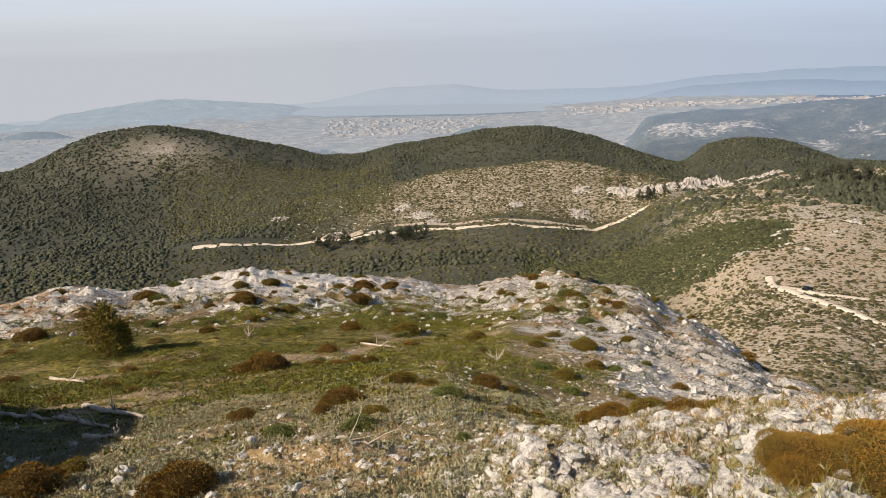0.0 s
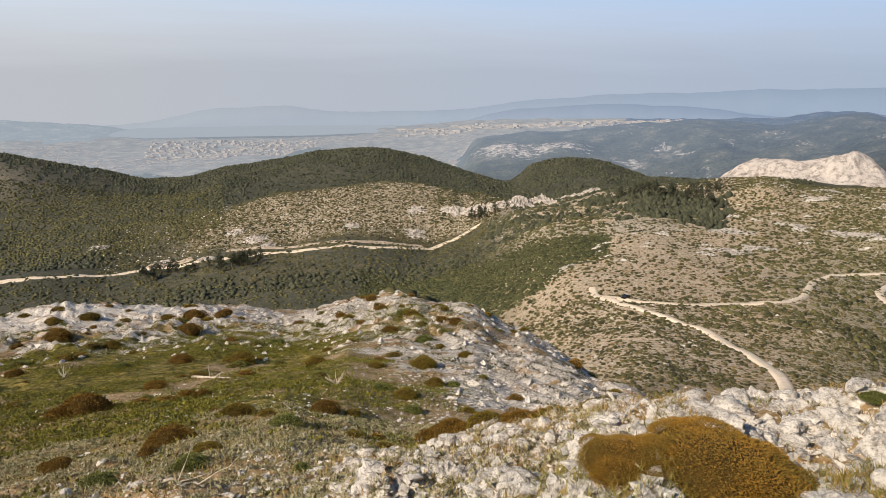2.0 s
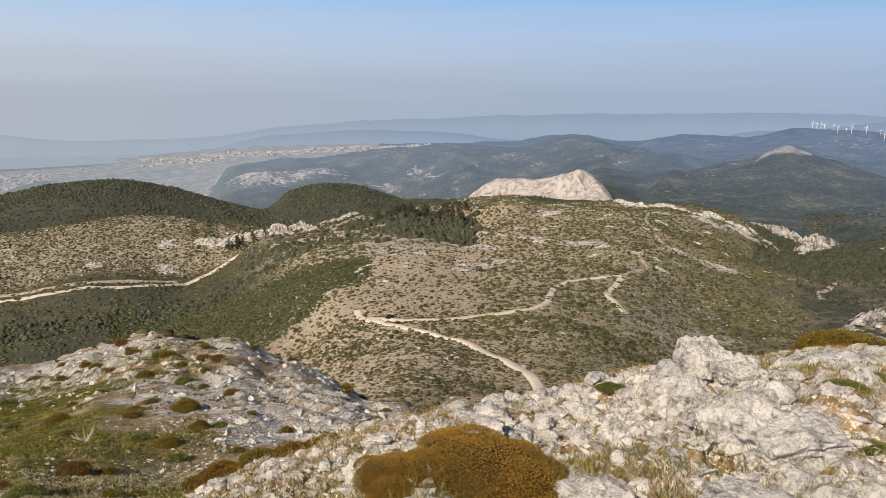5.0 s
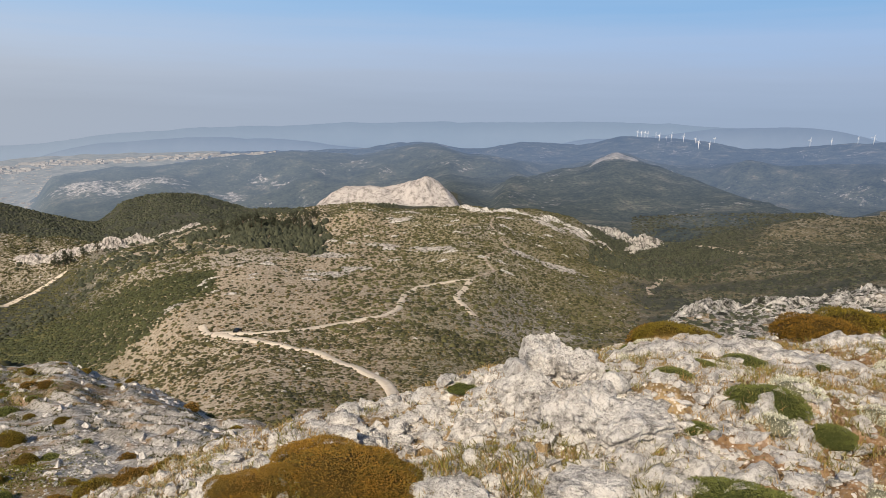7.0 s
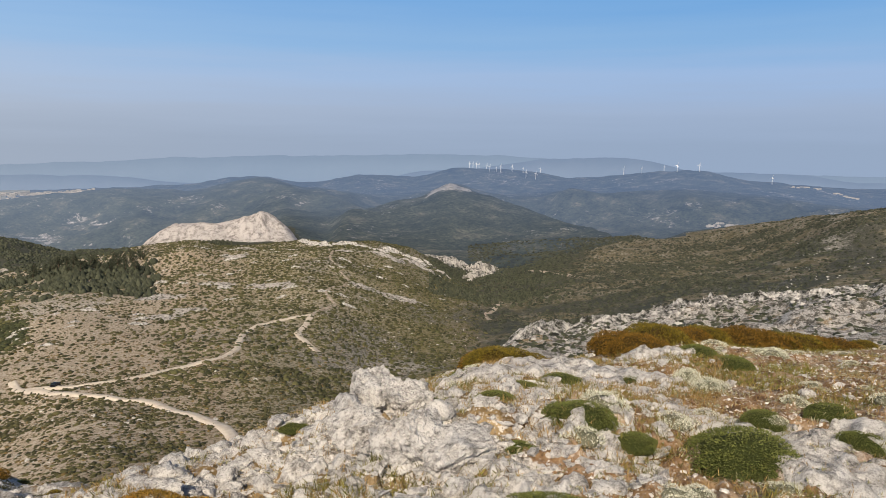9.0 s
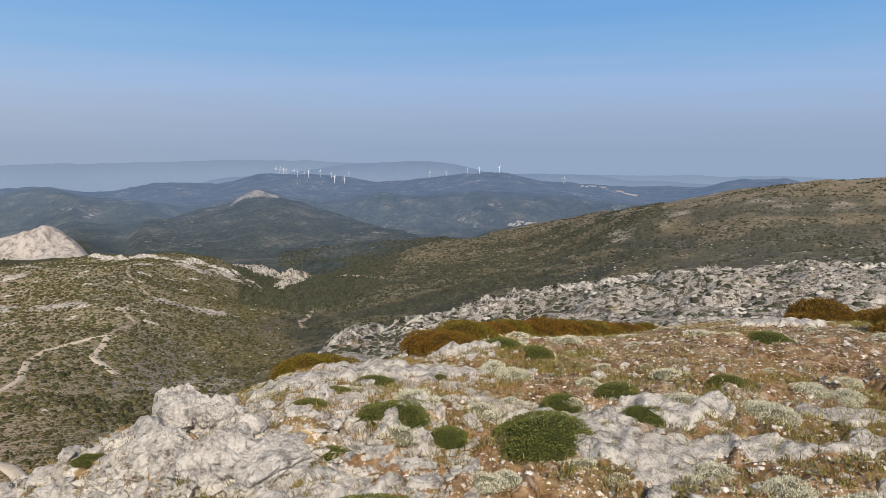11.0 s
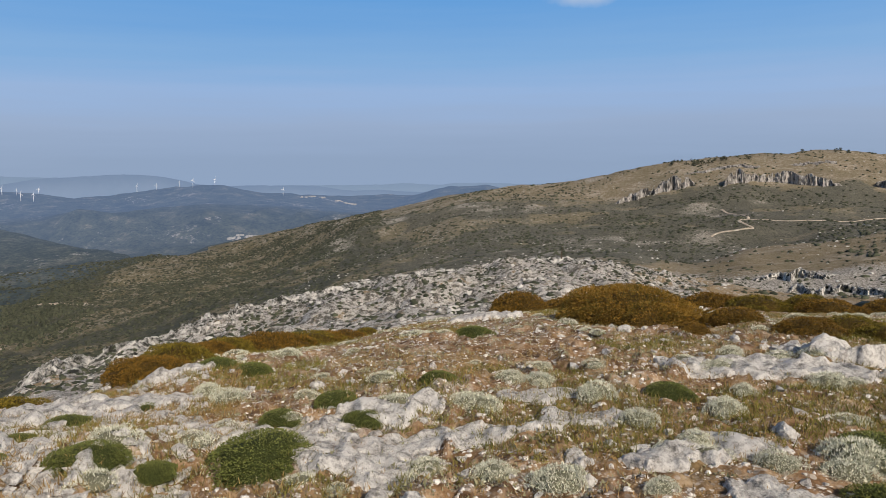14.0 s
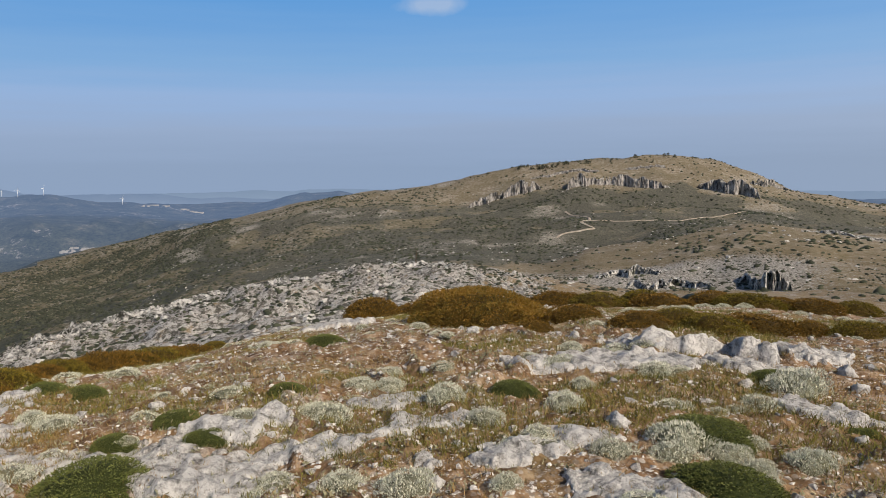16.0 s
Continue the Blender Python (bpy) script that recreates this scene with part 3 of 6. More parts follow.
def build_land():
    nb, nr = len(BEARINGS) - 1, len(RINGS)
    bb, rr = np.meshgrid(BEARINGS[:-1], RINGS, indexing="ij")
    zz = land_height(bb, rr)
    zz[:, 0] = zz[:, 0].mean()
    x, y = rr * np.sin(np.radians(bb)), rr * np.cos(np.radians(bb))
    co = np.stack([x, y, zz], -1).reshape(-1, 3)
    i, j = np.meshgrid(np.arange(nb), np.arange(nr - 1), indexing="ij")
    i2 = (i + 1) % nb
    quads = np.stack([i * nr + j, i * nr + j + 1, i2 * nr + j + 1, i2 * nr + j], -1).reshape(-1, 4)
    mesh = bpy.data.meshes.new("ground")
    mesh.vertices.add(len(co))
    mesh.vertices.foreach_set("co", co.ravel())
    mesh.loops.add(quads.size)
    mesh.loops.foreach_set("vertex_index", quads[:, ::-1].ravel().astype(np.int32))
    mesh.polygons.add(len(quads))
    mesh.polygons.foreach_set("loop_start", np.arange(0, quads.size, 4, dtype=np.int32))
    mesh.polygons.foreach_set("loop_total", np.full(len(quads), 4, dtype=np.int32))
    mesh.polygons.foreach_set("use_smooth", np.ones(len(quads), dtype=bool))
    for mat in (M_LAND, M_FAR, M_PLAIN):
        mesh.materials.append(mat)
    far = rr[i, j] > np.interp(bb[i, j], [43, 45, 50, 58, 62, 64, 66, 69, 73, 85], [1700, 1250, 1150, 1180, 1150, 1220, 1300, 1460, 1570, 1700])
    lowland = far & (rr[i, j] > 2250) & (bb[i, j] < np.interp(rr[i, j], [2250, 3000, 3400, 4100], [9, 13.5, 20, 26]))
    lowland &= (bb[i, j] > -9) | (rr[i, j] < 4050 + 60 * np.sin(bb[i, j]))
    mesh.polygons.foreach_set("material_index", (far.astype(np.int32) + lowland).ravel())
    for key, value in land_cover(bb, rr, x, y, zz).items():
        a = mesh.attributes.new(key, "FLOAT", "POINT")
        a.data.foreach_set("value", value.ravel().astype(np.float32))
    mesh.update(calc_edges=True)
    mesh.validate()
    return tagged(new("ground", mesh), "stony limestone summit falling to scrub slopes, pine hills and hazy lowland", "ground", kind="structure")


# open rock on the far hills: bearing, distance, half-width in degrees
FAR_BARE = [(15.7, 2560, 1.3), (17.3, 2560, 1.2), (19.0, 2480, 1.3), (20.9, 2580, 1.5), (22.6, 2500, 1.2), (26.3, 2440, 0.9), (27.4, 2400, 1.0), (29.5, 2260, 1.0), (28.4, 2590, 0.9), (30.1, 2520, 1.2), (32.2, 2270, 0.9), (33.4, 2510, 0.9), (36.1, 2650, 1.2), (38.1, 2440, 0.9),
            (54.3, 2660, 0.9), (55.4, 2660, 1.1), (56.6, 2660, 0.7), (64.6, 2820, 0.8), (68.5, 3780, 1.0), (71.8, 3700, 1.1), (73.5, 2440, 0.8), (75.8, 2600, 1.0), (62.3, 2940, 0.7), (54.5, 2060, 1.0), (55.6, 2090, 1.1), (56.4, 2100, 0.9)]


def land_cover(b, d, x, y, z):
    """What grows or lies bare where, between 0 and 1."""
    n1, n2 = fbm(x / 6, y / 6, 4, 21), fbm(x / 60, y / 60, 4, 23)
    n3 = fbm(x / 260, y / 260, 4, 25)
    start = np.interp(b, [-30, 1, 5, 8, 12, 18, 26], [24, 22, 17, 15, 12, 9, 7])
    rib = smooth01(start, start + 5, d) * (1 - smooth01(46, 75, d)) * (1 - smooth01(30, 40, b))
    karst = smooth01(24, 50, d) * (1 - smooth01(130, 170, d)) * smooth01(56, 66, b) * (1 - smooth01(103, 112, b))
    near = 1 - smooth01(10, 22, d)
    ledge = np.clip(fbm(x / 1.1 + 0.4 * y, y / 0.8, 5, 15, 0.55) - 0.05, 0, 1)
    rock = (0.16 + 0.62 * smooth01(0.04, 0.26, ledge)) * (1 - 0.45 * smooth01(60, 72, b)) * near * (1 - (0.45 + 0.3 * smooth01(68, 82, b)) * smooth01(4.0, 6.5, d)) * (1 - 0.30 * smooth01(55, 62, b) * (1 - smooth01(74, 80, b))) + 0.88 * rib + 0.68 * karst + 0.2 * n1 * (d < 60)
    rock = rock * (1 - 0.6 * smooth01(8, 0, b) * smooth01(3.2, 4.4, d) * near)
    zone = smooth01(1.2, 2.6, d) * smooth01(-4, 10, b) * (1 - smooth01(58, 70, b)) * (1 - smooth01(5.5, 7.5, d))
    gone, own = cells(x / 0.21, y / 0.21, 401)
    rock = rock * (1 - 0.7 * zone) + 0.72 * zone * smooth01(0.64, 0.52, gone) * smooth01(0.30, 0.42, own)
    strips = smooth01(-0.15, 0.30, fbm(x / 1.7, y / 0.55, 4, 97, 0.6))
    rock = rock - 0.46 * rib * (1 - strips)
    slope = smooth01(150, 260, d) * (1 - smooth01(1150, 1300, d))
    saddle = smooth01(14, 22, b) * (1 - smooth01(54, 60, b)) * smooth01(90, 200, d) * (1 - smooth01(1000, 1150, d))
    rock += saddle * (0.20 + 0.26 * n2)
    knoll = smooth01(-12, 0, b) * (1 - smooth01(14, 20, b)) * smooth01(820, 850, d) * (1 - smooth01(960, 1040, d))
    rock += knoll * 0.38
    rock += 0.34 * np.exp(-((b - 22.6) / 2.4) ** 2 - ((d - 1450) / 110) ** 2) * (0.7 + 1.2 * n2)
    west = np.exp(-((b + 20.5) / 4.2) ** 2 - ((d - 1350) / 80) ** 2)
    rock += west * np.clip(0.22 + 0.45 * n2, 0, 0.5)
    rock += 0.40 * smooth01(104, 110, b) * smooth01(18, 26, d) * (1 - smooth01(300, 420, d))
    east = smooth01(60, 80, b) * smooth01(250, 420, d) * (1 - smooth01(1500, 2200, d))
    rock += east * (0.24 + 0.26 * n2)
    bare = np.exp(-((x + 6.6) / 1.5) ** 2 - ((y - 16.7) / 0.8) ** 2) + np.exp(-((x + 12.0) / 1.2) ** 2 - ((y - 23.4) / 0.9) ** 2) + np.exp(-((x + 17.5) / 4.0) ** 2 - ((y - 29.2) / 2.2) ** 2)
    turf = (1 - smooth01(2, 16, b)) * smooth01(6, 11, d) * (1 - smooth01(27, 36, d)) * (0.74 + 0.50 * n1) * (1 - 0.9 * np.clip(bare, 0, 1)) + 0.25 * n1 * near
    bands = smooth01(0.10, 0.40, fbm(x / 3.4, y / 1.3, 3, 95)) * (d < 60)
    turf = turf * (1 - 0.8 * bands)
    turf += 0.75 * saddle * smooth01(32, 44, b) + 0.5 * saddle * smooth01(24, 16, b)
    soil = 0.6 * near * smooth01(54, 66, b) + 0.28 * saddle + 0.25 * n1 + 0.5 * rib + 0.9 * bare + 0.35 * bands * (b < 20)
    wood = smooth01(400, 520, d) * smooth01(-60, -40, b) * (1 - smooth01(16, 24, b)) * smooth01(420, 560, d) * (0.75 + 0.25 * n3) * (1 - 0.8 * knoll) * (1 - 0.7 * west)
    wood += 0.5 * saddle * smooth01(36, 30, b) * smooth01(460, 560, d) * (0.7 + 0.6 * n2)
    wood += saddle * smooth01(33, 40, b) * (0.32 + 0.4 * n2)
    wood += smooth01(1050, 1200, d) * (1 - smooth01(62, 69, b)) * 0.8 + smooth01(1700, 2100, d) * 0.8
    wood += smooth01(55, 60, b) * (1 - smooth01(104, 122, b)) * smooth01(140, 240, d) * (1 - smooth01(850, 1050, d)) * (0.26 + 0.45 * n2)
    wood += 0.42 * smooth01(100, 108, b) * smooth01(40, 120, d) * (1 - smooth01(900, 1080, d)) + 0.30 * smooth01(84, 100, b) * smooth01(900, 1000, d)
    wood += 0.60 * east * (0.75 + 0.6 * n2) * smooth01(1200, 1000, d)
    wood += 0.6 * smooth01(52, 57, b) * (1 - smooth01(62, 68, b)) * smooth01(800, 1050, d)
    scar = np.exp(-(((b - 120) / 7.5) ** 4) - ((d - 272) / 38) ** 2) + 0.7 * np.exp(-(((b - 108.5) / 2.2) ** 2) - ((d - 330) / 30) ** 2) + 0.6 * np.exp(-(((b - 131) / 3.5) ** 2) - ((d - 400) / 30) ** 2)
    rock += 0.62 * scar
    hilltop = smooth01(88, 102, b) * smooth01(900, 1080, d + 120 * n2) * (1 - smooth01(1300, 1500, d))
    shoulder = smooth01(102, 108, b) * smooth01(60, 150, d) * (1 - smooth01(415, 455, d))
    wood = wood * (1 - 0.85 * hilltop) * (1 - 0.75 * shoulder)
    rock = rock * (1 - 0.35 * shoulder * smooth01(300, 340, d))
    turf = turf + 0.38 * shoulder + 0.22 * hilltop
    cover = smooth01(60, 200, d) * (1 - 0.22 * hilltop) * (1 - 0.38 * shoulder) * (0.82 - 0.6 * saddle * smooth01(60, 54, b) * (1 - smooth01(700, 950, d)))
    # far: how much painted haze the distant land emits
    return {"rock": np.clip(rock, 0, 1), "turf": np.clip(turf, 0, 1), "soil": np.clip(soil, 0, 1), "wood": np.clip(wood, 0, 1),
            "far": smooth01(800 - 350 * smooth01(42, 48, b), 3800, d), "dappled": np.clip(0.75 * saddle * (1 - 0.45 * smooth01(29, 38, b)) * (1 - smooth01(46, 56, b)) + 0.20 * saddle + 0.4 * knoll + 0.16 * east * smooth01(80, 90, b) + 0.5 * west, 0, 0.8), "cleft_growth_shade": np.clip(0.6 * saddle + 0.40 * rib + 0.9 * karst + 0.8 * smooth01(102, 108, b) * smooth01(18, 26, d) * (1 - smooth01(300, 420, d)) + 0.5 * east + 0.7 * scar, 0, 0.9), "bare": np.clip(sum(0.55 * np.exp(-((b - c) / (1.25 * w)) ** 2 - ((d - e) / (w * e * 0.024)) ** 2) for c, e, w in FAR_BARE), 0, 0.9), "distance_cover": np.clip(cover, 0, 1)}


ground = build_land()
GRID_Z = land_height(*np.meshgrid(BEARINGS, RINGS, indexing="ij"))


def sheet_z(b, d):
    """Height of the sheet's own surface between its points."""
    b, d = np.asarray(b, float), np.asarray(d, float)
    i = np.clip(np.searchsorted(BEARINGS, b) - 1, 0, len(BEARINGS) - 2)
    j = np.clip(np.searchsorted(RINGS, d) - 1, 0, len(RINGS) - 2)
    u, v = (b - BEARINGS[i]) / (BEARINGS[i + 1] - BEARINGS[i]), (d - RINGS[j]) / (RINGS[j + 1] - RINGS[j])
    return (GRID_Z[i, j] * (1 - u) + GRID_Z[i + 1, j] * u) * (1 - v) + (GRID_Z[i, j + 1] * (1 - u) + GRID_Z[i + 1, j + 1] * u) * v


def on_land(bearing, dist, up=0.0):
    return Vector((dist * math.sin(radians(bearing)), dist * math.cos(radians(bearing)), float(sheet_z(bearing, dist)) + up))


def east_spot(b, d):
    """Bearing and distance from the stance of a thing given from the east end of the stance."""
    x, y = d * math.sin(radians(b)) - 0.31, d * math.cos(radians(b)) + 0.165
    return math.degrees(math.atan2(x, y)), math.hypot(x, y)


def ground_z(x, y):
    return sheet_z(np.degrees(np.arctan2(x, y)), np.hypot(x, y))


# ---- mesh helpers ----
def mesh_from(name, co, faces, materials, smooth=True, material_index=None):
    """A mesh from an array of points and an array of faces, all with the same number of corners."""
    mesh = bpy.data.meshes.new(name)
    co, faces = np.asarray(co, float), np.asarray(faces, np.int32)
    mesh.vertices.add(len(co))
    mesh.vertices.foreach_set("co", co.ravel())
    mesh.loops.add(faces.size)
    mesh.loops.foreach_set("vertex_index", faces.ravel())
    mesh.polygons.add(len(faces))
    mesh.polygons.foreach_set("loop_start", np.arange(0, faces.size, faces.shape[1], dtype=np.int32))
    mesh.polygons.foreach_set("loop_total", np.full(len(faces), faces.shape[1], dtype=np.int32))
    mesh.polygons.foreach_set("use_smooth", np.full(len(faces), smooth))
    for mat in materials:
        mesh.materials.append(mat)
    if material_index is not None:
        mesh.polygons.foreach_set("material_index", np.asarray(material_index, np.int32))
    mesh.update(calc_edges=True)
    return mesh


def part(name, mesh, parent, label="", m=None):
    """A mesh as one part under a thing."""
    ob = new(name, mesh)
    ob.parent = parent
    if m is not None:
        ob.matrix_basis = m
    return tagged(ob, label)


def bm_mesh(name, bm, mat, smooth=False):
    mesh = bpy.data.meshes.new(name)
    bm.to_mesh(mesh)
    bm.free()
    mesh.materials.append(mat)
    for p in mesh.polygons:
        p.use_smooth = smooth
    return mesh


def dome(rings, sides, tip):
    """Points and triangles of a rough dome: rings of (radius, height), closed by a tip."""
    pts, tris = [], []
    for k, (r, h) in enumerate(rings):
        for s in range(sides):
            a = 2 * math.pi * (s + 0.5 * (k % 2)) / sides
            pts.append((r * math.cos(a), r * math.sin(a), h))
    for k in range(len(rings) - 1):
        for s in range(sides):
            a, b, c, d = k * sides + s, k * sides + (s + 1) % sides, (k + 1) * sides + s, (k + 1) * sides + (s + 1) % sides
            tris += [(a, b, c), (b, d, c)] if k % 2 == 0 else [(a, b, d), (a, d, c)]
    top = len(pts)
    pts.append((0, 0, tip))
    last = (len(rings) - 1) * sides
    tris += [(last + s, last + (s + 1) % sides, top) for s in range(sides)]
    return np.array(pts, float), np.array(tris)


def scatter_mesh(name, template, at, radius, height, rng, mat, jitter=0.22, sink=0.0):
    """Many jittered copies of a template joined into one mesh."""
    pts, tris = template
    n, v = len(at), len(pts)
    turn = rng.uniform(0, 2 * math.pi, n)
    c, s = np.cos(turn)[:, None], np.sin(turn)[:, None]
    p = pts[None] * (1 + rng.uniform(-jitter, jitter, (n, v, 1))) + rng.uniform(-jitter, jitter, (n, v, 3)) * 0.5
    x, y = p[..., 0] * c - p[..., 1] * s, p[..., 0] * s + p[..., 1] * c
    squash = rng.uniform(0.75, 1.3, (n, 1))
    co = np.stack([x * radius[:, None] * squash, y * radius[:, None] / squash, p[..., 2] * height[:, None] - sink], -1) + at[:, None]
    faces = (tris[None] + (np.arange(n) * v)[:, None, None]).reshape(-1, 3)
    return mesh_from(name, co.reshape(-1, 3), faces, [mat], smooth=True)


def strew(rng, count, b0, b1, d0, d1, keep=None, power=2.0):
    """Random places on the land, as bearings and distances, evenly spread over its area."""
    out_b, out_d, got = [], [], 0
    while got < count:
        b, d = rng.uniform(b0, b1, count * 2), (rng.uniform(d0**power, d1**power, count * 2)) ** (1 / power)
        if keep is not None:
            ok = rng.uniform(0, 1, len(b)) < keep(b, d)
            b, d = b[ok], d[ok]
        out_b.append(b), out_d.append(d)
        got += len(b)
    return np.concatenate(out_b)[:count], np.concatenate(out_d)[:count]


def land_points(b, d):
    return np.stack([d * np.sin(np.radians(b)), d * np.cos(np.radians(b)), sheet_z(b, d)], -1)


def patchy(b, d, size, seed, low=-0.1, high=0.35):
    x, y = d * np.sin(np.radians(b)), d * np.cos(np.radians(b))
    return smooth01(low, high, fbm(x / size, y / size, 3, seed))


M_SCRUB = leaf_material("grey_green_scrub", (0.030, 0.031, 0.014), (0.108, 0.100, 0.044), 0.85, 0.05, 0.6)
M_PINE = leaf_material("dark_pine_needles", (0.030, 0.035, 0.023), (0.078, 0.084, 0.053), 0.8, 0.03, 0.55)
M_LEAFY = leaf_material("olive_green_scrub", (0.036, 0.039, 0.017), (0.112, 0.108, 0.046), 0.85, 0.05, 0.6)
M_VALE = leaf_material("grey_green_valley_scrub", (0.026, 0.030, 0.021), (0.078, 0.082, 0.056), 0.85, 0.05, 0.6)
M_BOWL = leaf_material("deep_green_scrub", (0.022, 0.027, 0.012), (0.072, 0.078, 0.034), 0.85, 0.05, 0.6)
M_DRYSCRUB = leaf_material("brown_dry_scrub", (0.06, 0.045, 0.018), (0.20, 0.14, 0.055), 0.85, 0.2, 0.6)
M_TRACK = far_material("pale_dirt_track", [(0.3, (0.52, 0.445, 0.36)), (0.5, (0.63, 0.555, 0.465)), (0.7, (0.72, 0.65, 0.565))], 0.6, 0.0, (0, 0, 0))
M_BANK = far_material("reddish_cut_bank", [(0.3, (0.28, 0.225, 0.18)), (0.5, (0.42, 0.355, 0.29)), (0.7, (0.56, 0.51, 0.445))], 0.25, 0.0, (0, 0, 0))

rng = np.random.default_rng(11)
BUSH_FORM = dome([(0.8, -0.25), (1.0, 0.35)], 4, 0.85)
PINE_FORM = dome([(0.75, -0.1), (0.9, 0.5)], 4, 1.35)


def scrub_patch(name, label, count, area, radius, mat, keep=None, grow=0.0, form=BUSH_FORM, tall=0.8, power=2.0):
    b, d = strew(rng, count, *area, keep, power)
    r = rng.uniform(*radius, count) * rng.uniform(0.7, 1.15, count) * (1 + grow * d / 1000)
    mesh = scatter_mesh(name, form, land_points(b, d), r, r * tall * rng.uniform(0.7, 1.3, count), rng, mat)
    return tagged(new(name, mesh), label, "shrubs", kind="stuff")


def saddle_keep(b, d):
    return (0.45 + 0.55 * patchy(b, d, 55, 31)) * (1 - 0.3 * patchy(b, d, 130, 33, 0.1, 0.4))


scrub_patch("scrub", "low grey-green scrub dotted over a stony saddle", 24000, (12, 58, 240, 1000), (0.4, 1.15), M_SCRUB, saddle_keep, 0.4)
scrub_patch("scrub", "olive-green scrub over a stony ridge", 10000, (34, 72, 250, 1050), (0.6, 1.5), M_LEAFY, lambda b, d: 1 - smooth01(53, 60, b), 0.4)
scrub_patch("scrub", "small dark shrubs on a stony slope", 17000, (8, 54, 40, 300), (0.20, 0.62), M_SCRUB, lambda b, d: 0.35 + 0.65 * patchy(b, d, 12, 35), 1.2, BUSH_FORM, 0.75, 1.3)
scrub_patch("scrub", "dry brown shrubs on a stony slope", 3500, (12, 50, 45, 420), (0.2, 0.6), M_DRYSCRUB, None, 1.0, BUSH_FORM, 0.7, 1.3)
scrub_patch("scrub", "dense green scrub in a valley bowl", 10000, (-34, 25, 430, 810), (0.9, 2.1), M_LEAFY, lambda b, d: np.where(d > 500, 1.0, 0.6))
scrub_patch("scrub", "olive scrub on a rounded hillside", 8000, (-21, -4, 880, 1340), (1.3, 2.6), M_LEAFY)
scrub_patch("pine_wood", "dark pines in a grove on a stony saddle", 1500, (23.5, 34.5, 560, 800), (1.6, 3.2), M_PINE, lambda b, d: patchy(b, d, 60, 57, -0.35, 0.05) * smooth01(np.interp(b, [24, 26, 33], [700, 590, 560]), np.interp(b, [24, 26, 33], [740, 640, 600]), d) * (1 - smooth01(32, 34.5, b)), 0.0, PINE_FORM, 1.2)
scrub_patch("pine_wood", "dark pines on a small hill below a bare dome", 1500, (31.5, 39.5, 1180, 1330), (1.8, 3.2), M_PINE, lambda b, d: 1 - smooth01(37.5, 39.5, b), 0.0, PINE_FORM, 1.0)
scrub_patch("scrub", "dense deep green scrub on the flank of a saddle", 11000, (6, 25.5, 330, 690), (0.8, 1.9), M_BOWL, lambda b, d: smooth01(np.interp(b, [6, 20, 25.5], [420, 360, 430]), np.interp(b, [6, 20, 25.5], [520, 420, 470]), d) * (1 - smooth01(np.interp(b, [6, 20, 25.5], [660, 520, 480]), np.interp(b, [6, 20, 25.5], [700, 600, 530]), d)))
scrub_patch("scrub", "dark scrub over a stony knoll", 13000, (-13, 17, 815, 1020), (0.8, 1.7), M_SCRUB)
scrub_patch("scrub", "sparse scrub over a bare limestone hillside", 14000, (62, 140, 140, 1230), (0.45, 1.2), M_PINE,
            lambda b, d: (0.25 + 0.75 * patchy(b, d, 70, 37)) * (1 - 0.75 * smooth01(900, 1050, d) * smooth01(96, 104, b)), 0.9)
scrub_patch("scrub", "dark shrubs in the clefts of a karst ridge", 8000, (57, 110, 34, 130), (0.10, 0.36), M_PINE, lambda b, d: 0.3 + 0.7 * patchy(b, d, 9, 39))
scrub_patch("scrub", "grey-green shrubs on a near rocky hillside", 4500, (102, 140, 18, 330), (0.10, 0.6), M_PINE, lambda b, d: 0.2 + 0.8 * patchy(b, d, 25, 40))
scrub_patch("pine_wood", "dense dark pine wood on rounded hills", 30000, (-38, 32, 640, 1560), (1.7, 3.4), M_PINE,
            lambda b, d: np.where((b > -12) & (b < 18) & (d > 800) & (d < 1010), 0.04, 1.0) * np.where((b > -21) & (b < 16) & (d > 690) & (d < 840), 0.03, 1.0) * (0.35 + 0.65 * patchy(b, d, 160, 43, -0.5, 0.1)) * np.where((b > -20) & (b < -5) & (d > 900) & (d < 1320), 0.06, 1.0) * (1 - 0.8 * np.exp(-(((b + 21) / 3) ** 2) - ((d - 1360) / 60) ** 2)), 0.0, PINE_FORM, 0.65)
scrub_patch("pine_wood", "dark pine wood in a deep valley", 5000, (54, 66, 760, 1240), (1.3, 2.6), M_PINE, lambda b, d: (1 - smooth01(61, 66, b)) * (0.3 + 0.7 * patchy(b, d, 60, 58)), 0.0, PINE_FORM, 0.9)
scrub_patch("scrub", "grey-green scrub over a wide valley slope", 15000, (57, 86, 420, 1540), (0.8, 1.9), M_VALE, lambda b, d: 0.25 + 0.75 * patchy(b, d, 80, 59), 0.4)


# ---- tracks ----
def ribbon(name, points, width, mat, label, category="track"):
    """A dirt track laid over the land along points given as (bearing, distance)."""
    xy = np.array([(d * math.sin(radians(b)), d * math.cos(radians(b))) for b, d in points])
    s = np.concatenate([[0], np.cumsum(np.hypot(*np.diff(xy, axis=0).T))])
    fine = np.linspace(0, s[-1], max(12, int(s[-1] / 3)))
    x, y = curve(s, xy[:, 0], fine), curve(s, xy[:, 1], fine)
    tx, ty = np.gradient(x), np.gradient(y)
    n = np.hypot(tx, ty)
    wide = width * (1 + 0.12 * fbm(fine / 14, fine * 0 + 3.7, 3, 51))
    rows = []
    for k, up in ((-0.75, -0.5), (-0.5, 0.44), (-0.18, 0.54), (0.18, 0.54), (0.5, 0.44), (0.75, -0.5)):
        px, py = x - ty / n * wide * k, y + tx / n * wide * k
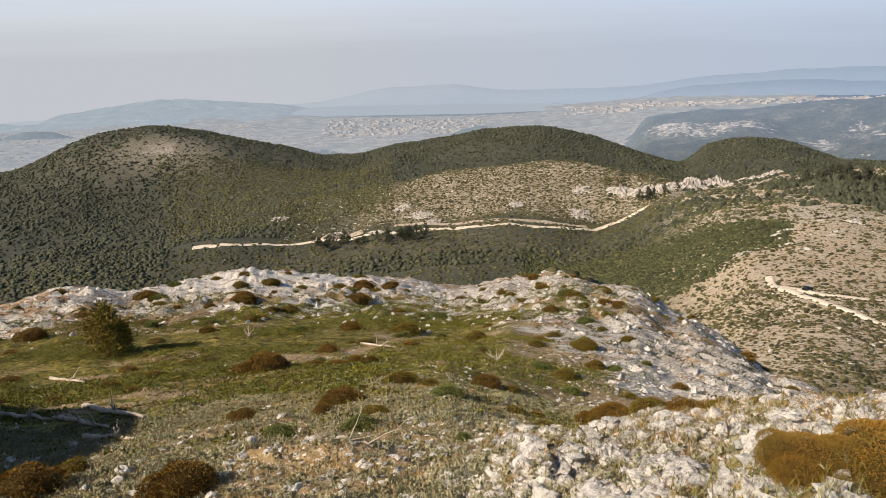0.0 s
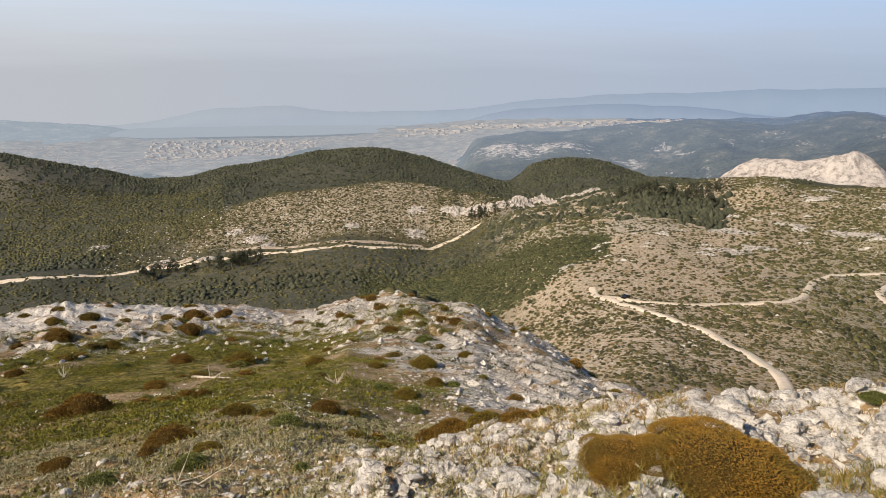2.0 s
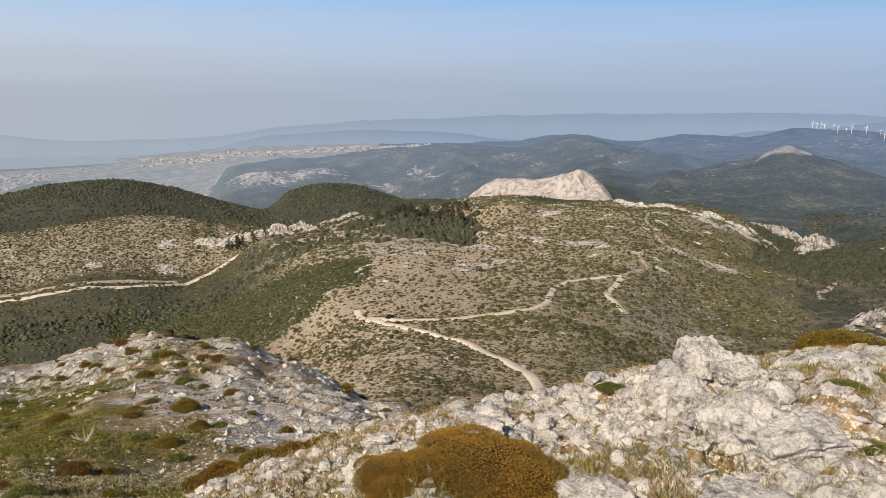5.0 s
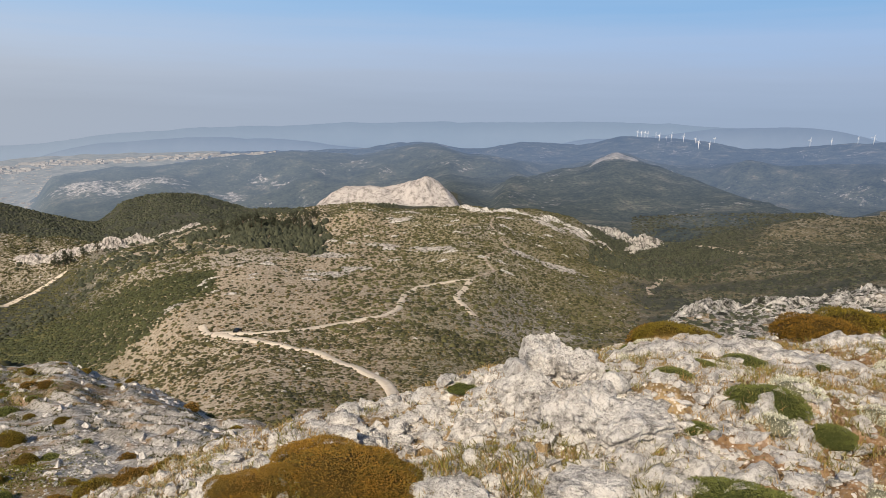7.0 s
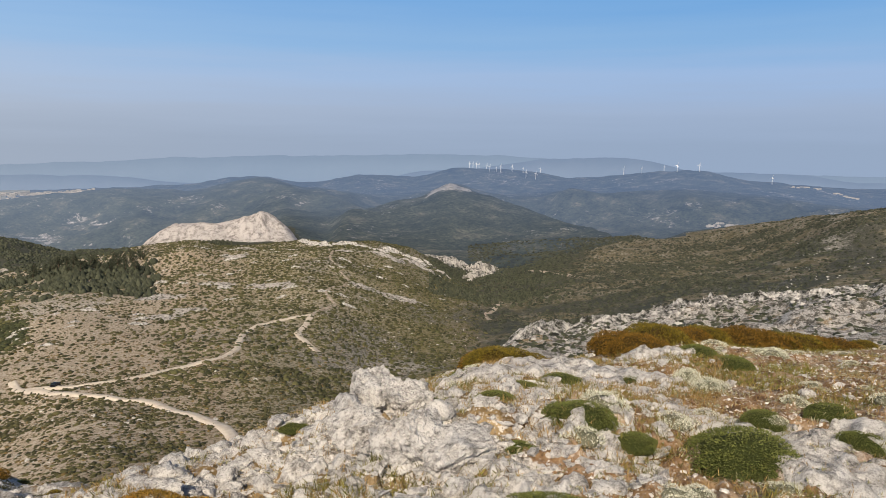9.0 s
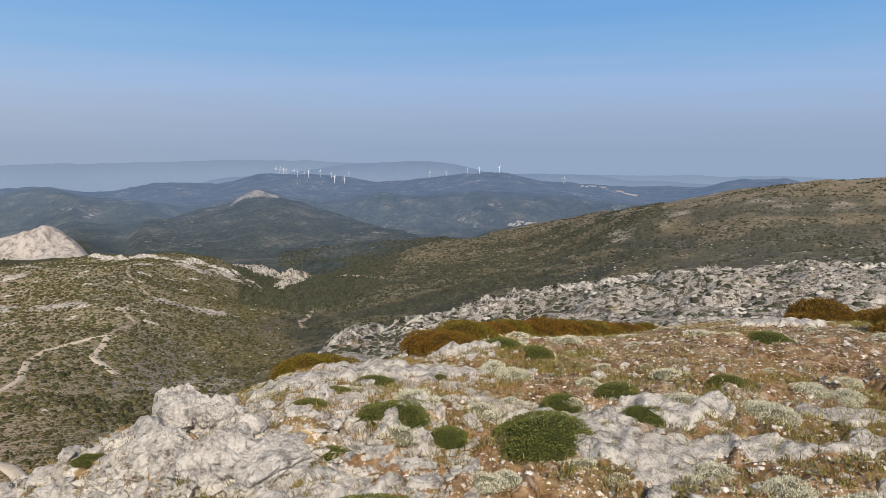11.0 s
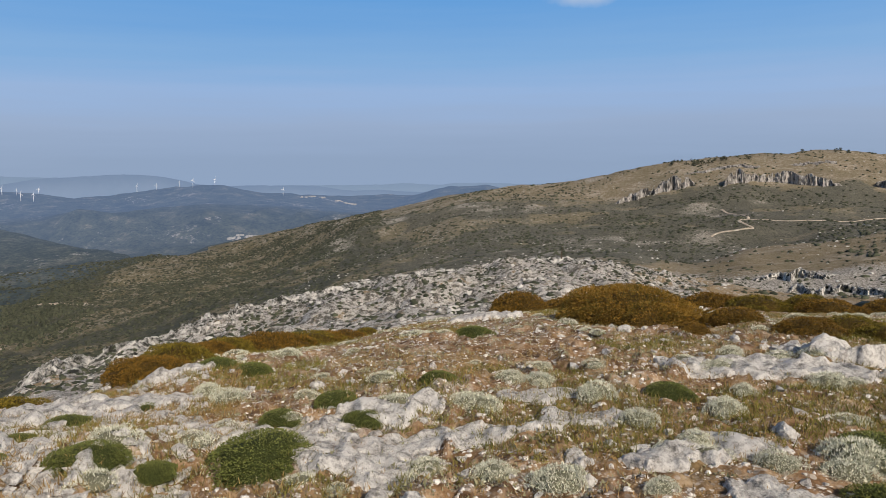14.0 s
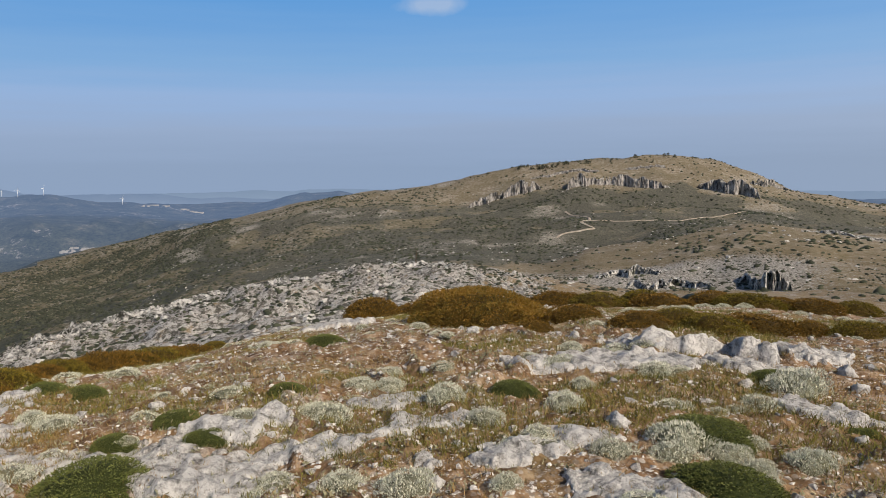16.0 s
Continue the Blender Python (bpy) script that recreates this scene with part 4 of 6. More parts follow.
        rows.append(np.stack([px, py, ground_z(px, py) + up], -1))
    rows = np.stack(rows, 1)
    m = len(fine)
    i, j = np.meshgrid(np.arange(m - 1), np.arange(5), indexing="ij")
    q = np.stack([i * 6 + j, i * 6 + j + 1, (i + 1) * 6 + j + 1, (i + 1) * 6 + j], -1).reshape(-1, 4)
    return tagged(new(name, mesh_from(name, rows.reshape(-1, 3), q, [mat])), label, category, kind="structure")


ribbon("road", [(39.3, 160), (38.6, 180), (37.55, 193), (35.36, 214), (33.15, 234), (30.5, 248), (27.83, 262), (26.03, 281), (24.9, 300), (24.3, 325)], 2.7, M_TRACK, "pale dirt road descending a scrub slope", "road")
ribbon("road", [(24.9, 300), (26.5, 284), (28.7, 276), (31.7, 283), (34.7, 297), (37.1, 308), (38.9, 327), (39.5, 362), (40.0, 402), (41.3, 432), (43.15, 449), (44.9, 463)], 2.7, M_TRACK, "pale dirt road winding over a saddle", "road")
ribbon("road", [(44.9, 463), (44.5, 431), (43.86, 397), (44.66, 371), (45.5, 350)], 3.0, M_TRACK, "pale dirt spur turning back at a hairpin", "road")
ribbon("track", [(44.9, 463), (45.7, 488), (46.7, 515), (46.1, 535), (46.2, 560), (47.2, 600), (47.8, 642), (47.1, 668), (46.8, 702), (46.4, 735), (46.6, 780), (46.3, 860)], 1.8, M_BANK, "faint track climbing a scrub ridge")
ribbon("road", [(-19.3, 806), (-16, 800), (-12.7, 808), (-10.1, 815), (-7.9, 803), (-6, 797)], 8.0, M_TRACK, "dirt road cut along a hillside", "road")
ribbon("road", [(-4.6, 795), (-2.15, 791), (0.5, 780), (2.75, 774), (5, 776), (7.6, 773), (9.8, 786), (11.5, 804), (12.5, 819), (13.6, 826), (15.5, 835)], 8.5, M_TRACK, "dirt road cut along a stony knoll", "road")
ribbon("track", [(-9.6, 828), (-8, 818), (-6.5, 820)], 13, M_BANK, "reddish bare cutting above a road")
ribbon("track", [(16, 800), (19, 745), (22, 735), (24.6, 720)], 9, M_BANK, "bare terrace on a wooded slope")
ribbon("track", [(60.8, 1170), (62.4, 1080), (64.1, 1046), (65.4, 975)], 7, M_BANK, "thin track on a far slope")
ribbon("track", [(59.5, 786), (59.1, 754), (58.5, 690), (58.8, 645)], 4, M_BANK, "thin track in a valley")
ribbon("track", [(111.2, 880), (112.4, 810), (113, 770), (112.4, 745), (113.3, 715), (111.2, 708), (110.5, 695)], 2.2, M_BANK, "pale track zigzagging on a bare hill")
ribbon("track", [(112.8, 760), (116, 748), (119, 760), (122, 800), (124, 850)], 0.9, M_BANK, "pale track crossing a bare hill")
for low, high in ((-4.0, 3.0), (3.4, 11.0)):
    ribbon("road_bank", [(b, 812 - 14 * math.sin(0.3 * b)) for b in np.linspace(low, high, 9)], 9, M_BANK, "stony cut bank above a dirt road", "bank")


# ---- limestone outcrops, crags and cliffs ----
def pale_rock_material(name, dark, light, scale, pitted=0.0):
    mat, n, l, p = node_material(name)
    pos = n.new("ShaderNodeNewGeometry").outputs["Position"]
    m = n.new("ShaderNodeMapping")
    m.inputs["Scale"].default_value = (1, 1, 0.35)
    l.new(pos, m.inputs[0])
    streak = add_noise(n, l, scale, 8, 0.7, m.outputs[0])
    l.new(add_ramp(n, l, streak, [(0.38 + pitted, dark), (0.46 + pitted, tuple((a + b) / 2 for a, b in zip(dark, light))), (0.54 + pitted, light)]), p.inputs["Base Color"])
    p.inputs["Roughness"].default_value = 0.95
    p.inputs["Specular IOR Level"].default_value = 0.15
    add_bump(n, l, p, add_noise(n, l, scale * 3, 6, 0.7), 0.8, 0.3 / scale)
    return mat


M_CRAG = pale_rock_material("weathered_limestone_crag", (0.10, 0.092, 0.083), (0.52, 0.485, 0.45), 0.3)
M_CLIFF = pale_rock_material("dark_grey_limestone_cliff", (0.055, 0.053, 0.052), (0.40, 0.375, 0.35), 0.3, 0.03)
# near-black tone puts the shadow of karst pits into the colour
M_KARST = pale_rock_material("pit_shaded_karst_limestone", (0.030, 0.031, 0.024), (0.62, 0.60, 0.57), 0.8, 0.05)
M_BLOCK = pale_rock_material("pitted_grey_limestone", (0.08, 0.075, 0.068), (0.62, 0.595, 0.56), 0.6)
# dark tone stands for shade in the crag's gaps
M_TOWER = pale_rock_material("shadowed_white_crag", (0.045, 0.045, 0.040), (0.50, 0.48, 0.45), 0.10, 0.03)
M_QUARRY = pale_rock_material("pale_pinkish_limestone", (0.22, 0.20, 0.19), (0.50, 0.465, 0.445), 0.13)


def crag(bearing, dist, length, depth, rise, mat, label, seed, turn=0.0, cells=48, name="rock_outcrop", lumps=9.0, holes=0.34, profile=None):
    """A lumpy outcrop of limestone with a broken front, growing out of the land. turn: degrees by which its length leaves the line of sight's square."""
    u, v = np.meshgrid(np.linspace(-1, 1, cells), np.linspace(-1, 1, cells // 2), indexing="ij")
    a = radians(bearing + turn)
    cx, cy = dist * math.sin(radians(bearing)), dist * math.cos(radians(bearing))
    x = cx + u * length / 2 * math.cos(a) + v * depth / 2 * math.sin(a)
    y = cy - u * length / 2 * math.sin(a) + v * depth / 2 * math.cos(a)
    s = length / lumps
    lump = fbm(x / s, y / s, 5, seed, 0.62)
    ridge = 1 - np.abs(fbm(x / s * 1.7, y / s * 1.7, 4, seed + 5))
    along = np.clip(1 - np.abs(u) ** 1.6, 0, 1) if profile is None else curve(np.array(profile[0]), np.array(profile[1]), np.clip(u, -0.999, 0.999))
    edge = along * smooth01(-1.0, -0.1 + 0.5 * lump, v) * (1 - smooth01(0.1, 1, v))
    gaps = smooth01(0.10, -0.28, fbm(x / s * 1.3 + 7.7, y / s * 1.3, 4, seed + 11, 0.6)) * holes
    broken = smooth01(-0.45, 0.25, lump + 0.25)
    z = ground_z(x, y) - 0.10 * rise + rise * edge * (0.30 + 0.45 * broken + 0.25 * ridge) * (1 - gaps) - 0.25 * rise * gaps
    co = np.stack([x, y, z], -1).reshape(-1, 3)
    nu, nv = u.shape
    i, j = np.meshgrid(np.arange(nu - 1), np.arange(nv - 1), indexing="ij")
    q = np.stack([i * nv + j, (i + 1) * nv + j, (i + 1) * nv + j + 1, i * nv + j + 1], -1).reshape(-1, 4)
    return tagged(new(name, mesh_from(name, co, q, [mat], smooth=False)), label, "rock", "limestone outcrops")


crag(38.3, 1400, 290, 190, 50, M_QUARRY, "pale pinkish bare limestone dome above pine slopes", 61, 4, 110, "rocky_hill", 1.7, 0.0, ([-1, -0.8, -0.55, 0.0, 0.3, 0.48, 0.78, 1], [0.0, 0.45, 0.68, 0.74, 0.93, 1.0, 0.62, 0.0]))
for b, d, w, h, seed in ((54.6, 1190, 50, 16, 62), (56.1, 1235, 70, 26, 63), (58.0, 1230, 62, 36, 64), (57.7, 1130, 45, 30, 65)):
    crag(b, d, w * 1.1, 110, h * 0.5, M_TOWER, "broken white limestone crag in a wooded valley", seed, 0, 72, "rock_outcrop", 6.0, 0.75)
for b, d, w, h, seed in ((13.6, 905, 40, 12, 66), (15.2, 900, 45, 16, 67), (17.2, 890, 40, 16, 68), (18.4, 890, 42, 22, 69), (20.2, 905, 40, 18, 70), (22.3, 925, 36, 11, 71), (23.9, 930, 34, 12, 72),
                         (10.4, 850, 26, 8, 73), (-1.8, 850, 30, 7, 74), (5.5, 860, 22, 6, 75)):
    crag(b, d, w * 1.1, 34, h * 0.62, M_CRAG, "pale limestone crag among scrub", seed, cells=60, lumps=5.0)
def cliff_band(b0, b1, d0, d1, heights, seed, mat, label, cells=90, back=14.0):
    """A fluted cliff along a hillside: a broken vertical face and a flat top running back into the slope."""
    u = np.linspace(0, 1, cells)
    b, d = b0 + (b1 - b0) * u, d0 + (d1 - d0) * u
    d = d + 5 * fbm(u * 7, u * 0 + seed, 3, seed)
    high = np.interp(u, np.linspace(0, 1, len(heights)), heights) * (1 + 0.22 * fbm(u * 6, u * 0 + 2.2, 4, seed + 1, 0.5))
    gap = smooth01(0.25, 0.7, fbm(u * 6, u * 0 + 9.1, 3, seed + 2))
    high = np.clip(high * (1 - 0.5 * gap), 0.2, None) * smooth01(0, 0.05, u) * (1 - smooth01(0.95, 1, u))
    foot = sheet_z(b, d)
    rows = []
    for k, (share, out) in enumerate(((-0.4, -1.5), (0.0, -0.6), (0.2, 0.0), (0.42, 0.2), (0.62, 0.7), (0.82, 0.9), (0.97, 1.6), (1.0, 3.5))):
        dd = d + out + 1.5 * fbm(u * 40, u * 0 + 0.6 * k, 3, seed + 5) * (0.3 + share)
        rows.append(np.stack([dd * np.sin(np.radians(b)), dd * np.cos(np.radians(b)), foot + high * share], -1))
    dd = d + back
    rows.append(np.stack([dd * np.sin(np.radians(b)), dd * np.cos(np.radians(b)), np.maximum(sheet_z(b, dd) - 0.5, foot - 1)], -1))
    co = np.stack(rows, 1)
    n = co.shape[1]
    i, j = np.meshgrid(np.arange(cells - 1), np.arange(n - 1), indexing="ij")
    q = np.stack([i * n + j, (i + 1) * n + j, (i + 1) * n + j + 1, i * n + j + 1], -1).reshape(-1, 4)
    return tagged(new("cliff", mesh_from("cliff", co.reshape(-1, 3), q, [mat], smooth=False)), label, "cliff", "cliffs of the bare hill")


for b0, b1, d0, d1, heights, seed in ((103.6, 106.6, 985, 1005, (3, 10, 15, 9), 76), (106.4, 109.4, 990, 1000, (6, 15, 19, 14, 5), 77), (111.2, 114.6, 985, 1010, (6, 19, 16, 13, 17), 79), (114.4, 118.8, 1010, 985, (14, 18, 15, 19, 13, 5), 81),
                                      (120.6, 124.9, 1000, 960, (5, 13, 17, 22, 18, 8), 84), (124.2, 126.6, 1055, 1085, (6, 12, 10, 4), 85), (108.5, 113.8, 1075, 1085, (2, 4, 3, 4, 2), 86), (115.5, 118.5, 1090, 1090, (2, 3, 4, 2), 87)):
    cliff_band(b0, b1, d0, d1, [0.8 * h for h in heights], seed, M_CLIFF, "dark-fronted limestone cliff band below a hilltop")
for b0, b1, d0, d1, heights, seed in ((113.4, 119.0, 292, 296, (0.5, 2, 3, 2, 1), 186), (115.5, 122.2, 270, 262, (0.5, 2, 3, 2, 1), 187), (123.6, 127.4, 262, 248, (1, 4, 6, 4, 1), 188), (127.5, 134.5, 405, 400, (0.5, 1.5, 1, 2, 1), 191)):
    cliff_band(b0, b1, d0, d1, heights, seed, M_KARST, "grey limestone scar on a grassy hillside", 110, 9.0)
for b, d, w, h, seed in ((47.5, 830, 60, 7, 91), (50.5, 850, 60, 8, 92), (53.2, 900, 70, 10, 93), (55.3, 960, 50, 9, 94), (49.0, 640, 40, 5, 95), (52.0, 650, 50, 6, 96), (42.0, 600, 46, 4, 97), (38.0, 620, 36, 4, 98), (34.0, 560, 40, 4, 99),
                         (40.0, 860, 40, 5, 101), (34.3, 490, 26, 4, 102), (36.0, 510, 28, 4, 103), (32.2, 678, 30, 5, 104), (39.5, 754, 34, 5, 105), (22.0, 420, 18, 4, 106)):
    crag(b, d, w, 30, h * 0.5, M_CRAG, "bare white limestone ledge on a scrub ridge", seed, -25 if b > 46 else 0, 30)
for k, b in enumerate(np.arange(44.6, 54.6, 0.72)):
    crag(float(b), float(np.interp(b, [44, 48, 52, 55], [905, 925, 935, 1000])) + 14 * math.sin(5.1 * k), 24 + 7 * math.sin(2.3 * k), 26, 4.6 + 1.4 * math.sin(3.7 * k), M_BLOCK, "white limestone ledge along a ridge crest", 1301 + k, -20, 26, lumps=4.0)
ledge_rng = np.random.default_rng(1400)
for b0, b1, d0, d1, count in ((47.5, 55.5, 715, 800, 15), (33.5, 45.5, 520, 840, 46), (45.5, 50, 520, 700, 8), (19, 27, 370, 480, 10), (26, 34, 450, 520, 8)):
    lb, ld = strew(ledge_rng, count, b0, b1, d0, d1)
    for b, d in zip(lb, ld):
        w = float(ledge_rng.uniform(5, 17))
        crag(float(b), float(d), w, w * 0.55, w * float(ledge_rng.uniform(0.10, 0.18)), M_BLOCK, "bare white limestone ledge on a scrub ridge", int(ledge_rng.integers(2000, 9000)), float(ledge_rng.uniform(-30, 10)), 20, lumps=4.0)
for b, d, w, h, seed in ((62.5, 72, 7, 2.0, 111), (67.5, 80, 9, 2.4, 112), (72.0, 90, 9, 3.0, 113), (75.0, 98, 10, 3.0, 114), (78.5, 103, 11, 2.6, 115), (82.0, 108, 13, 3.2, 116), (86.0, 112, 14, 3.0, 117), (90.0, 114, 15, 3.2, 118),
                         (94.0, 114, 15, 3.2, 119), (98.0, 114, 14, 3.0, 121), (101.5, 114, 13, 2.6, 122)):
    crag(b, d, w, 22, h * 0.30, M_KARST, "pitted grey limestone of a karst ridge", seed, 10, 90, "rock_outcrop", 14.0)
for b, d, w, h, seed in ((-27.6, 43, 5, 1.2, 131), (-15.5, 43, 5, 1.0, 132), (-20.3, 44, 5, 0.9, 133), (-9.0, 43, 6, 0.8, 134), (-4.0, 42, 6, 0.7, 135), (5.5, 43, 6, 1.0, 136), (8.8, 43, 6, 1.1, 137), (12.5, 42, 5, 0.9, 138), (15.5, 39, 4, 1.0, 139),
                         (17.5, 36, 3.4, 1.0, 141), (19.6, 34, 3.0, 1.1, 142), (21.8, 32, 2.8, 1.0, 143), (23.6, 30, 2.4, 1.0, 144)):
    crag(b, d, w, 8, h * 0.07, M_ROCK, "weathered white limestone ledge on a rocky rib", seed, 0, 40)


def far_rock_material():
    """Bare rock kilometres away, paled by haze painted in as emission."""
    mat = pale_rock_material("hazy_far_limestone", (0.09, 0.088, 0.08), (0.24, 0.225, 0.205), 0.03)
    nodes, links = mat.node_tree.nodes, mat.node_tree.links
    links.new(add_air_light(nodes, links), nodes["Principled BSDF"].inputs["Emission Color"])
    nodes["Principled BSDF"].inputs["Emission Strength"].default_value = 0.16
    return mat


M_FARROCK = far_rock_material()
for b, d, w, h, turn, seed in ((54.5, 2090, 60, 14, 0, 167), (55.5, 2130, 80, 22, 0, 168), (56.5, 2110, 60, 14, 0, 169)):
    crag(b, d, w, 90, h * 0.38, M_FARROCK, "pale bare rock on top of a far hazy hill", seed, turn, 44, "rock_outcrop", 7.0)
for b, d, w, h, seed in (
                         (-12.7, 920, 26, 5, 192), (-3.3, 876, 26, 7, 193), (-0.9, 826, 20, 6, 194), (10.5, 908, 26, 8, 195), (-8.6, 834, 22, 5, 196), (-5.5, 800, 24, 5, 197)):
    crag(b, d, w, 26, h * 0.55, M_CRAG, "white rock patches among dark scrub", seed, 12, 30)


# ---- wind turbines on the far hills ----
# faint blue emission paints haze onto the far turbines
M_WHITE = far_material("hazy_white_painted_steel", [(0.3, (0.74, 0.75, 0.76)), (0.7, (0.82, 0.82, 0.82))], 2.0, 0.05, (0.6, 0.75, 1.0))


def build_turbine():
    base = new("wind_turbine")
    bm = bmesh.new()
    bmesh.ops.create_cone(bm, segments=10, radius1=2.1, radius2=1.2, depth=60, cap_ends=True, matrix=Matrix.Translation((0, 0, 30)))
    part("tower", bm_mesh("tower", bm, M_WHITE, True), base)
    bm = bmesh.new()
    bmesh.ops.create_cube(bm, size=1, matrix=Matrix.Translation((0, 1.5, 61)) @ Matrix.Diagonal((3.2, 8.5, 3.2, 1)))
    bmesh.ops.bevel(bm, geom=bm.edges[:], offset=0.5, segments=2, affect="EDGES")
    part("nacelle", bm_mesh("nacelle", bm, M_WHITE), base)
    bm = bmesh.new()
    bmesh.ops.create_uvsphere(bm, u_segments=10, v_segments=8, radius=1.6, matrix=Matrix.Translation((0, -3.5, 61)))
    part("hub", bm_mesh("hub", bm, M_WHITE, True), base)
    for k in range(3):
        bm = bmesh.new()
        rings = []
        for s, w in ((0.0, 0.9), (4.0, 1.9), (14.0, 1.3), (26.0, 0.5)):
            rings.append([bm.verts.new((x * w, -3.6 + 0.25 * y * w, s)) for x, y in ((-1, 0), (0, -0.5), (1, 0), (0, 0.5))])
        for a, b in zip(rings, rings[1:]):
            for i in range(4):
                bm.faces.new((a[i], a[(i + 1) % 4], b[(i + 1) % 4], b[i]))
        bm.faces.new(rings[-1])
        part("blade", bm_mesh("blade", bm, M_WHITE, True), base, m=Matrix.Translation((0, 0, 61)) @ pose(0, 0, 0, 0, 120 * k + 18, 0))
    return tagged(base, "white three-bladed wind turbine on a far ridge", "wind turbine", "turbines on the far ridges")


turbine = build_turbine()
TURBINES = [(57.01, 4080, 0.56), (57.28, 4080, 0.56), (57.54, 4080, 0.56), (57.74, 4080, 0.50), (58.32, 4080, 0.46), (58.56, 3900, 0.56), (59.06, 3900, 0.40), (59.39, 3900, 0.63), (60.25, 3900, 0.56), (61.08, 3900, 0.46), (61.31, 3780, 0.63), (62.05, 3780, 0.60), (62.39, 4080, 0.46), (68.53, 4080, 0.63), (69.82, 4080, 0.50), (71.39, 4080, 0.49), (72.31, 4080, 0.66), (73.84, 4080, 0.68), (78.70, 4080, 0.63)]
for k, (b, d, size) in enumerate(TURBINES):
    p = on_land(b, d, -1)
    m = pose(p.x, p.y, p.z, 0, 0, -b + 25 + 17 * math.sin(3 * k))
    if k:
        copy_thing(turbine, m).scale = (0.88 * size,) * 3
    else:
        turbine.matrix_basis = m
        turbine.scale = (0.88 * size,) * 3


# ---- hazy mountains and sea beyond the lowland ----
def far_ridge(name, dist, low, knots, mat, label, rough, seed):
    """The silhouette range of a far mountain chain, with a sloping front."""
    knots = np.array(knots, float)
    b = np.arange(knots[0, 0], knots[-1, 0], 0.15)
    top = curve(knots[:, 0], knots[:, 1], b) + rough * fbm(b / 2.2, b * 0 + seed, 5, seed)
    rows = [np.stack([d * np.sin(np.radians(b)), d * np.cos(np.radians(b)), z], -1) for d, z in
            ((dist - 60, b * 0 + low), (dist - 25, low + (top - low) * 0.55), (dist, top), (dist + 20, b * 0 + low))]
    co = np.stack(rows, 1)
    i, j = np.meshgrid(np.arange(len(b) - 1), np.arange(3), indexing="ij")
    q = np.stack([i * 4 + j, (i + 1) * 4 + j, (i + 1) * 4 + j + 1, i * 4 + j + 1], -1).reshape(-1, 4)
    return tagged(new(name, mesh_from(name, co.reshape(-1, 3), q, [mat])), label, "backdrop", kind="structure")


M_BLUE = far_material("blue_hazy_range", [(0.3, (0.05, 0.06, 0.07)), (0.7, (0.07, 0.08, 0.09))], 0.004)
M_PALE = far_material("pale_blue_hazy_range", [(0.3, (0.04, 0.05, 0.06)), (0.7, (0.05, 0.06, 0.07))], 0.004)
# haze on both ranges is painted: full emission, whiter sunward, bluer away
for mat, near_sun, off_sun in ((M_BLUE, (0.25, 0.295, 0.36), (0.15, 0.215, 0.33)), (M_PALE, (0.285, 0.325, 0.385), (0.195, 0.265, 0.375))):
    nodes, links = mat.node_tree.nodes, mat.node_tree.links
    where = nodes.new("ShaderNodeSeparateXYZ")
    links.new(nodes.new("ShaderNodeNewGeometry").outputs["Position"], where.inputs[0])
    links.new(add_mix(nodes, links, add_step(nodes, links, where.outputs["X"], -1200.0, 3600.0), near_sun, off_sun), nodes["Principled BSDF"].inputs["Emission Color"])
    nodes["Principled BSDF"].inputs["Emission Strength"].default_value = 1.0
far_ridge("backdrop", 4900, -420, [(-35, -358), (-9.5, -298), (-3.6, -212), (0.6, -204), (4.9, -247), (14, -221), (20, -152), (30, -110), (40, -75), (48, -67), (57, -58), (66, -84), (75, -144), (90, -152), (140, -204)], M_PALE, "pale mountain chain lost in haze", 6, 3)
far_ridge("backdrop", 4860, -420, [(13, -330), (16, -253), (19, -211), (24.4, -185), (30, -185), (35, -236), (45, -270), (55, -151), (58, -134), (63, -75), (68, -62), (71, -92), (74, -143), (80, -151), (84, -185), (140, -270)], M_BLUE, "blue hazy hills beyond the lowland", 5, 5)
# these nearer hills glow too, for painted haze
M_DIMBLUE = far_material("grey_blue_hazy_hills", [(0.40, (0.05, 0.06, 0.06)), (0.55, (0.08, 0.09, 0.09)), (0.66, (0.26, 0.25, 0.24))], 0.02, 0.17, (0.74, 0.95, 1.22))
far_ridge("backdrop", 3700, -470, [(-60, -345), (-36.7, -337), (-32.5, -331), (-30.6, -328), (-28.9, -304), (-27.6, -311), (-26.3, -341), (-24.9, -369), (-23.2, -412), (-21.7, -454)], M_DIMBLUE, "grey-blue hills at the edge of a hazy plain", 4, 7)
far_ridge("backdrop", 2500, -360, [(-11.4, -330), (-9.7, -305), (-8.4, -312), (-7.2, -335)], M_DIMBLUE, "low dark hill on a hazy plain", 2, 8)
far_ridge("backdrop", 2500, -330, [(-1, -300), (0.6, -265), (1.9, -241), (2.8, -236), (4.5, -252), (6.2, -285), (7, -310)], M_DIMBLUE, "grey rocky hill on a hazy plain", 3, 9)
# bay colour is mostly emission, standing in for haze over the water
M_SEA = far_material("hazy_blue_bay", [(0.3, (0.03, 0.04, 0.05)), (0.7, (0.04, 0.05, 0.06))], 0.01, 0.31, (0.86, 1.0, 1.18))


def bay():
    rows = []
    for d, lo, hi in ((4060, -9.0, 2.0), (4250, -11.5, 8.5), (4500, -11.0, 12.0), (4780, -9.5, 12.5)):
        b = np.linspace(lo, hi, 60)
        z = land_height(b, b * 0 + d, False) + 9
        rows.append(np.stack([d * np.sin(np.radians(b)), d * np.cos(np.radians(b)), np.full_like(b, z.mean())], -1))
    co = np.stack(rows, 1)
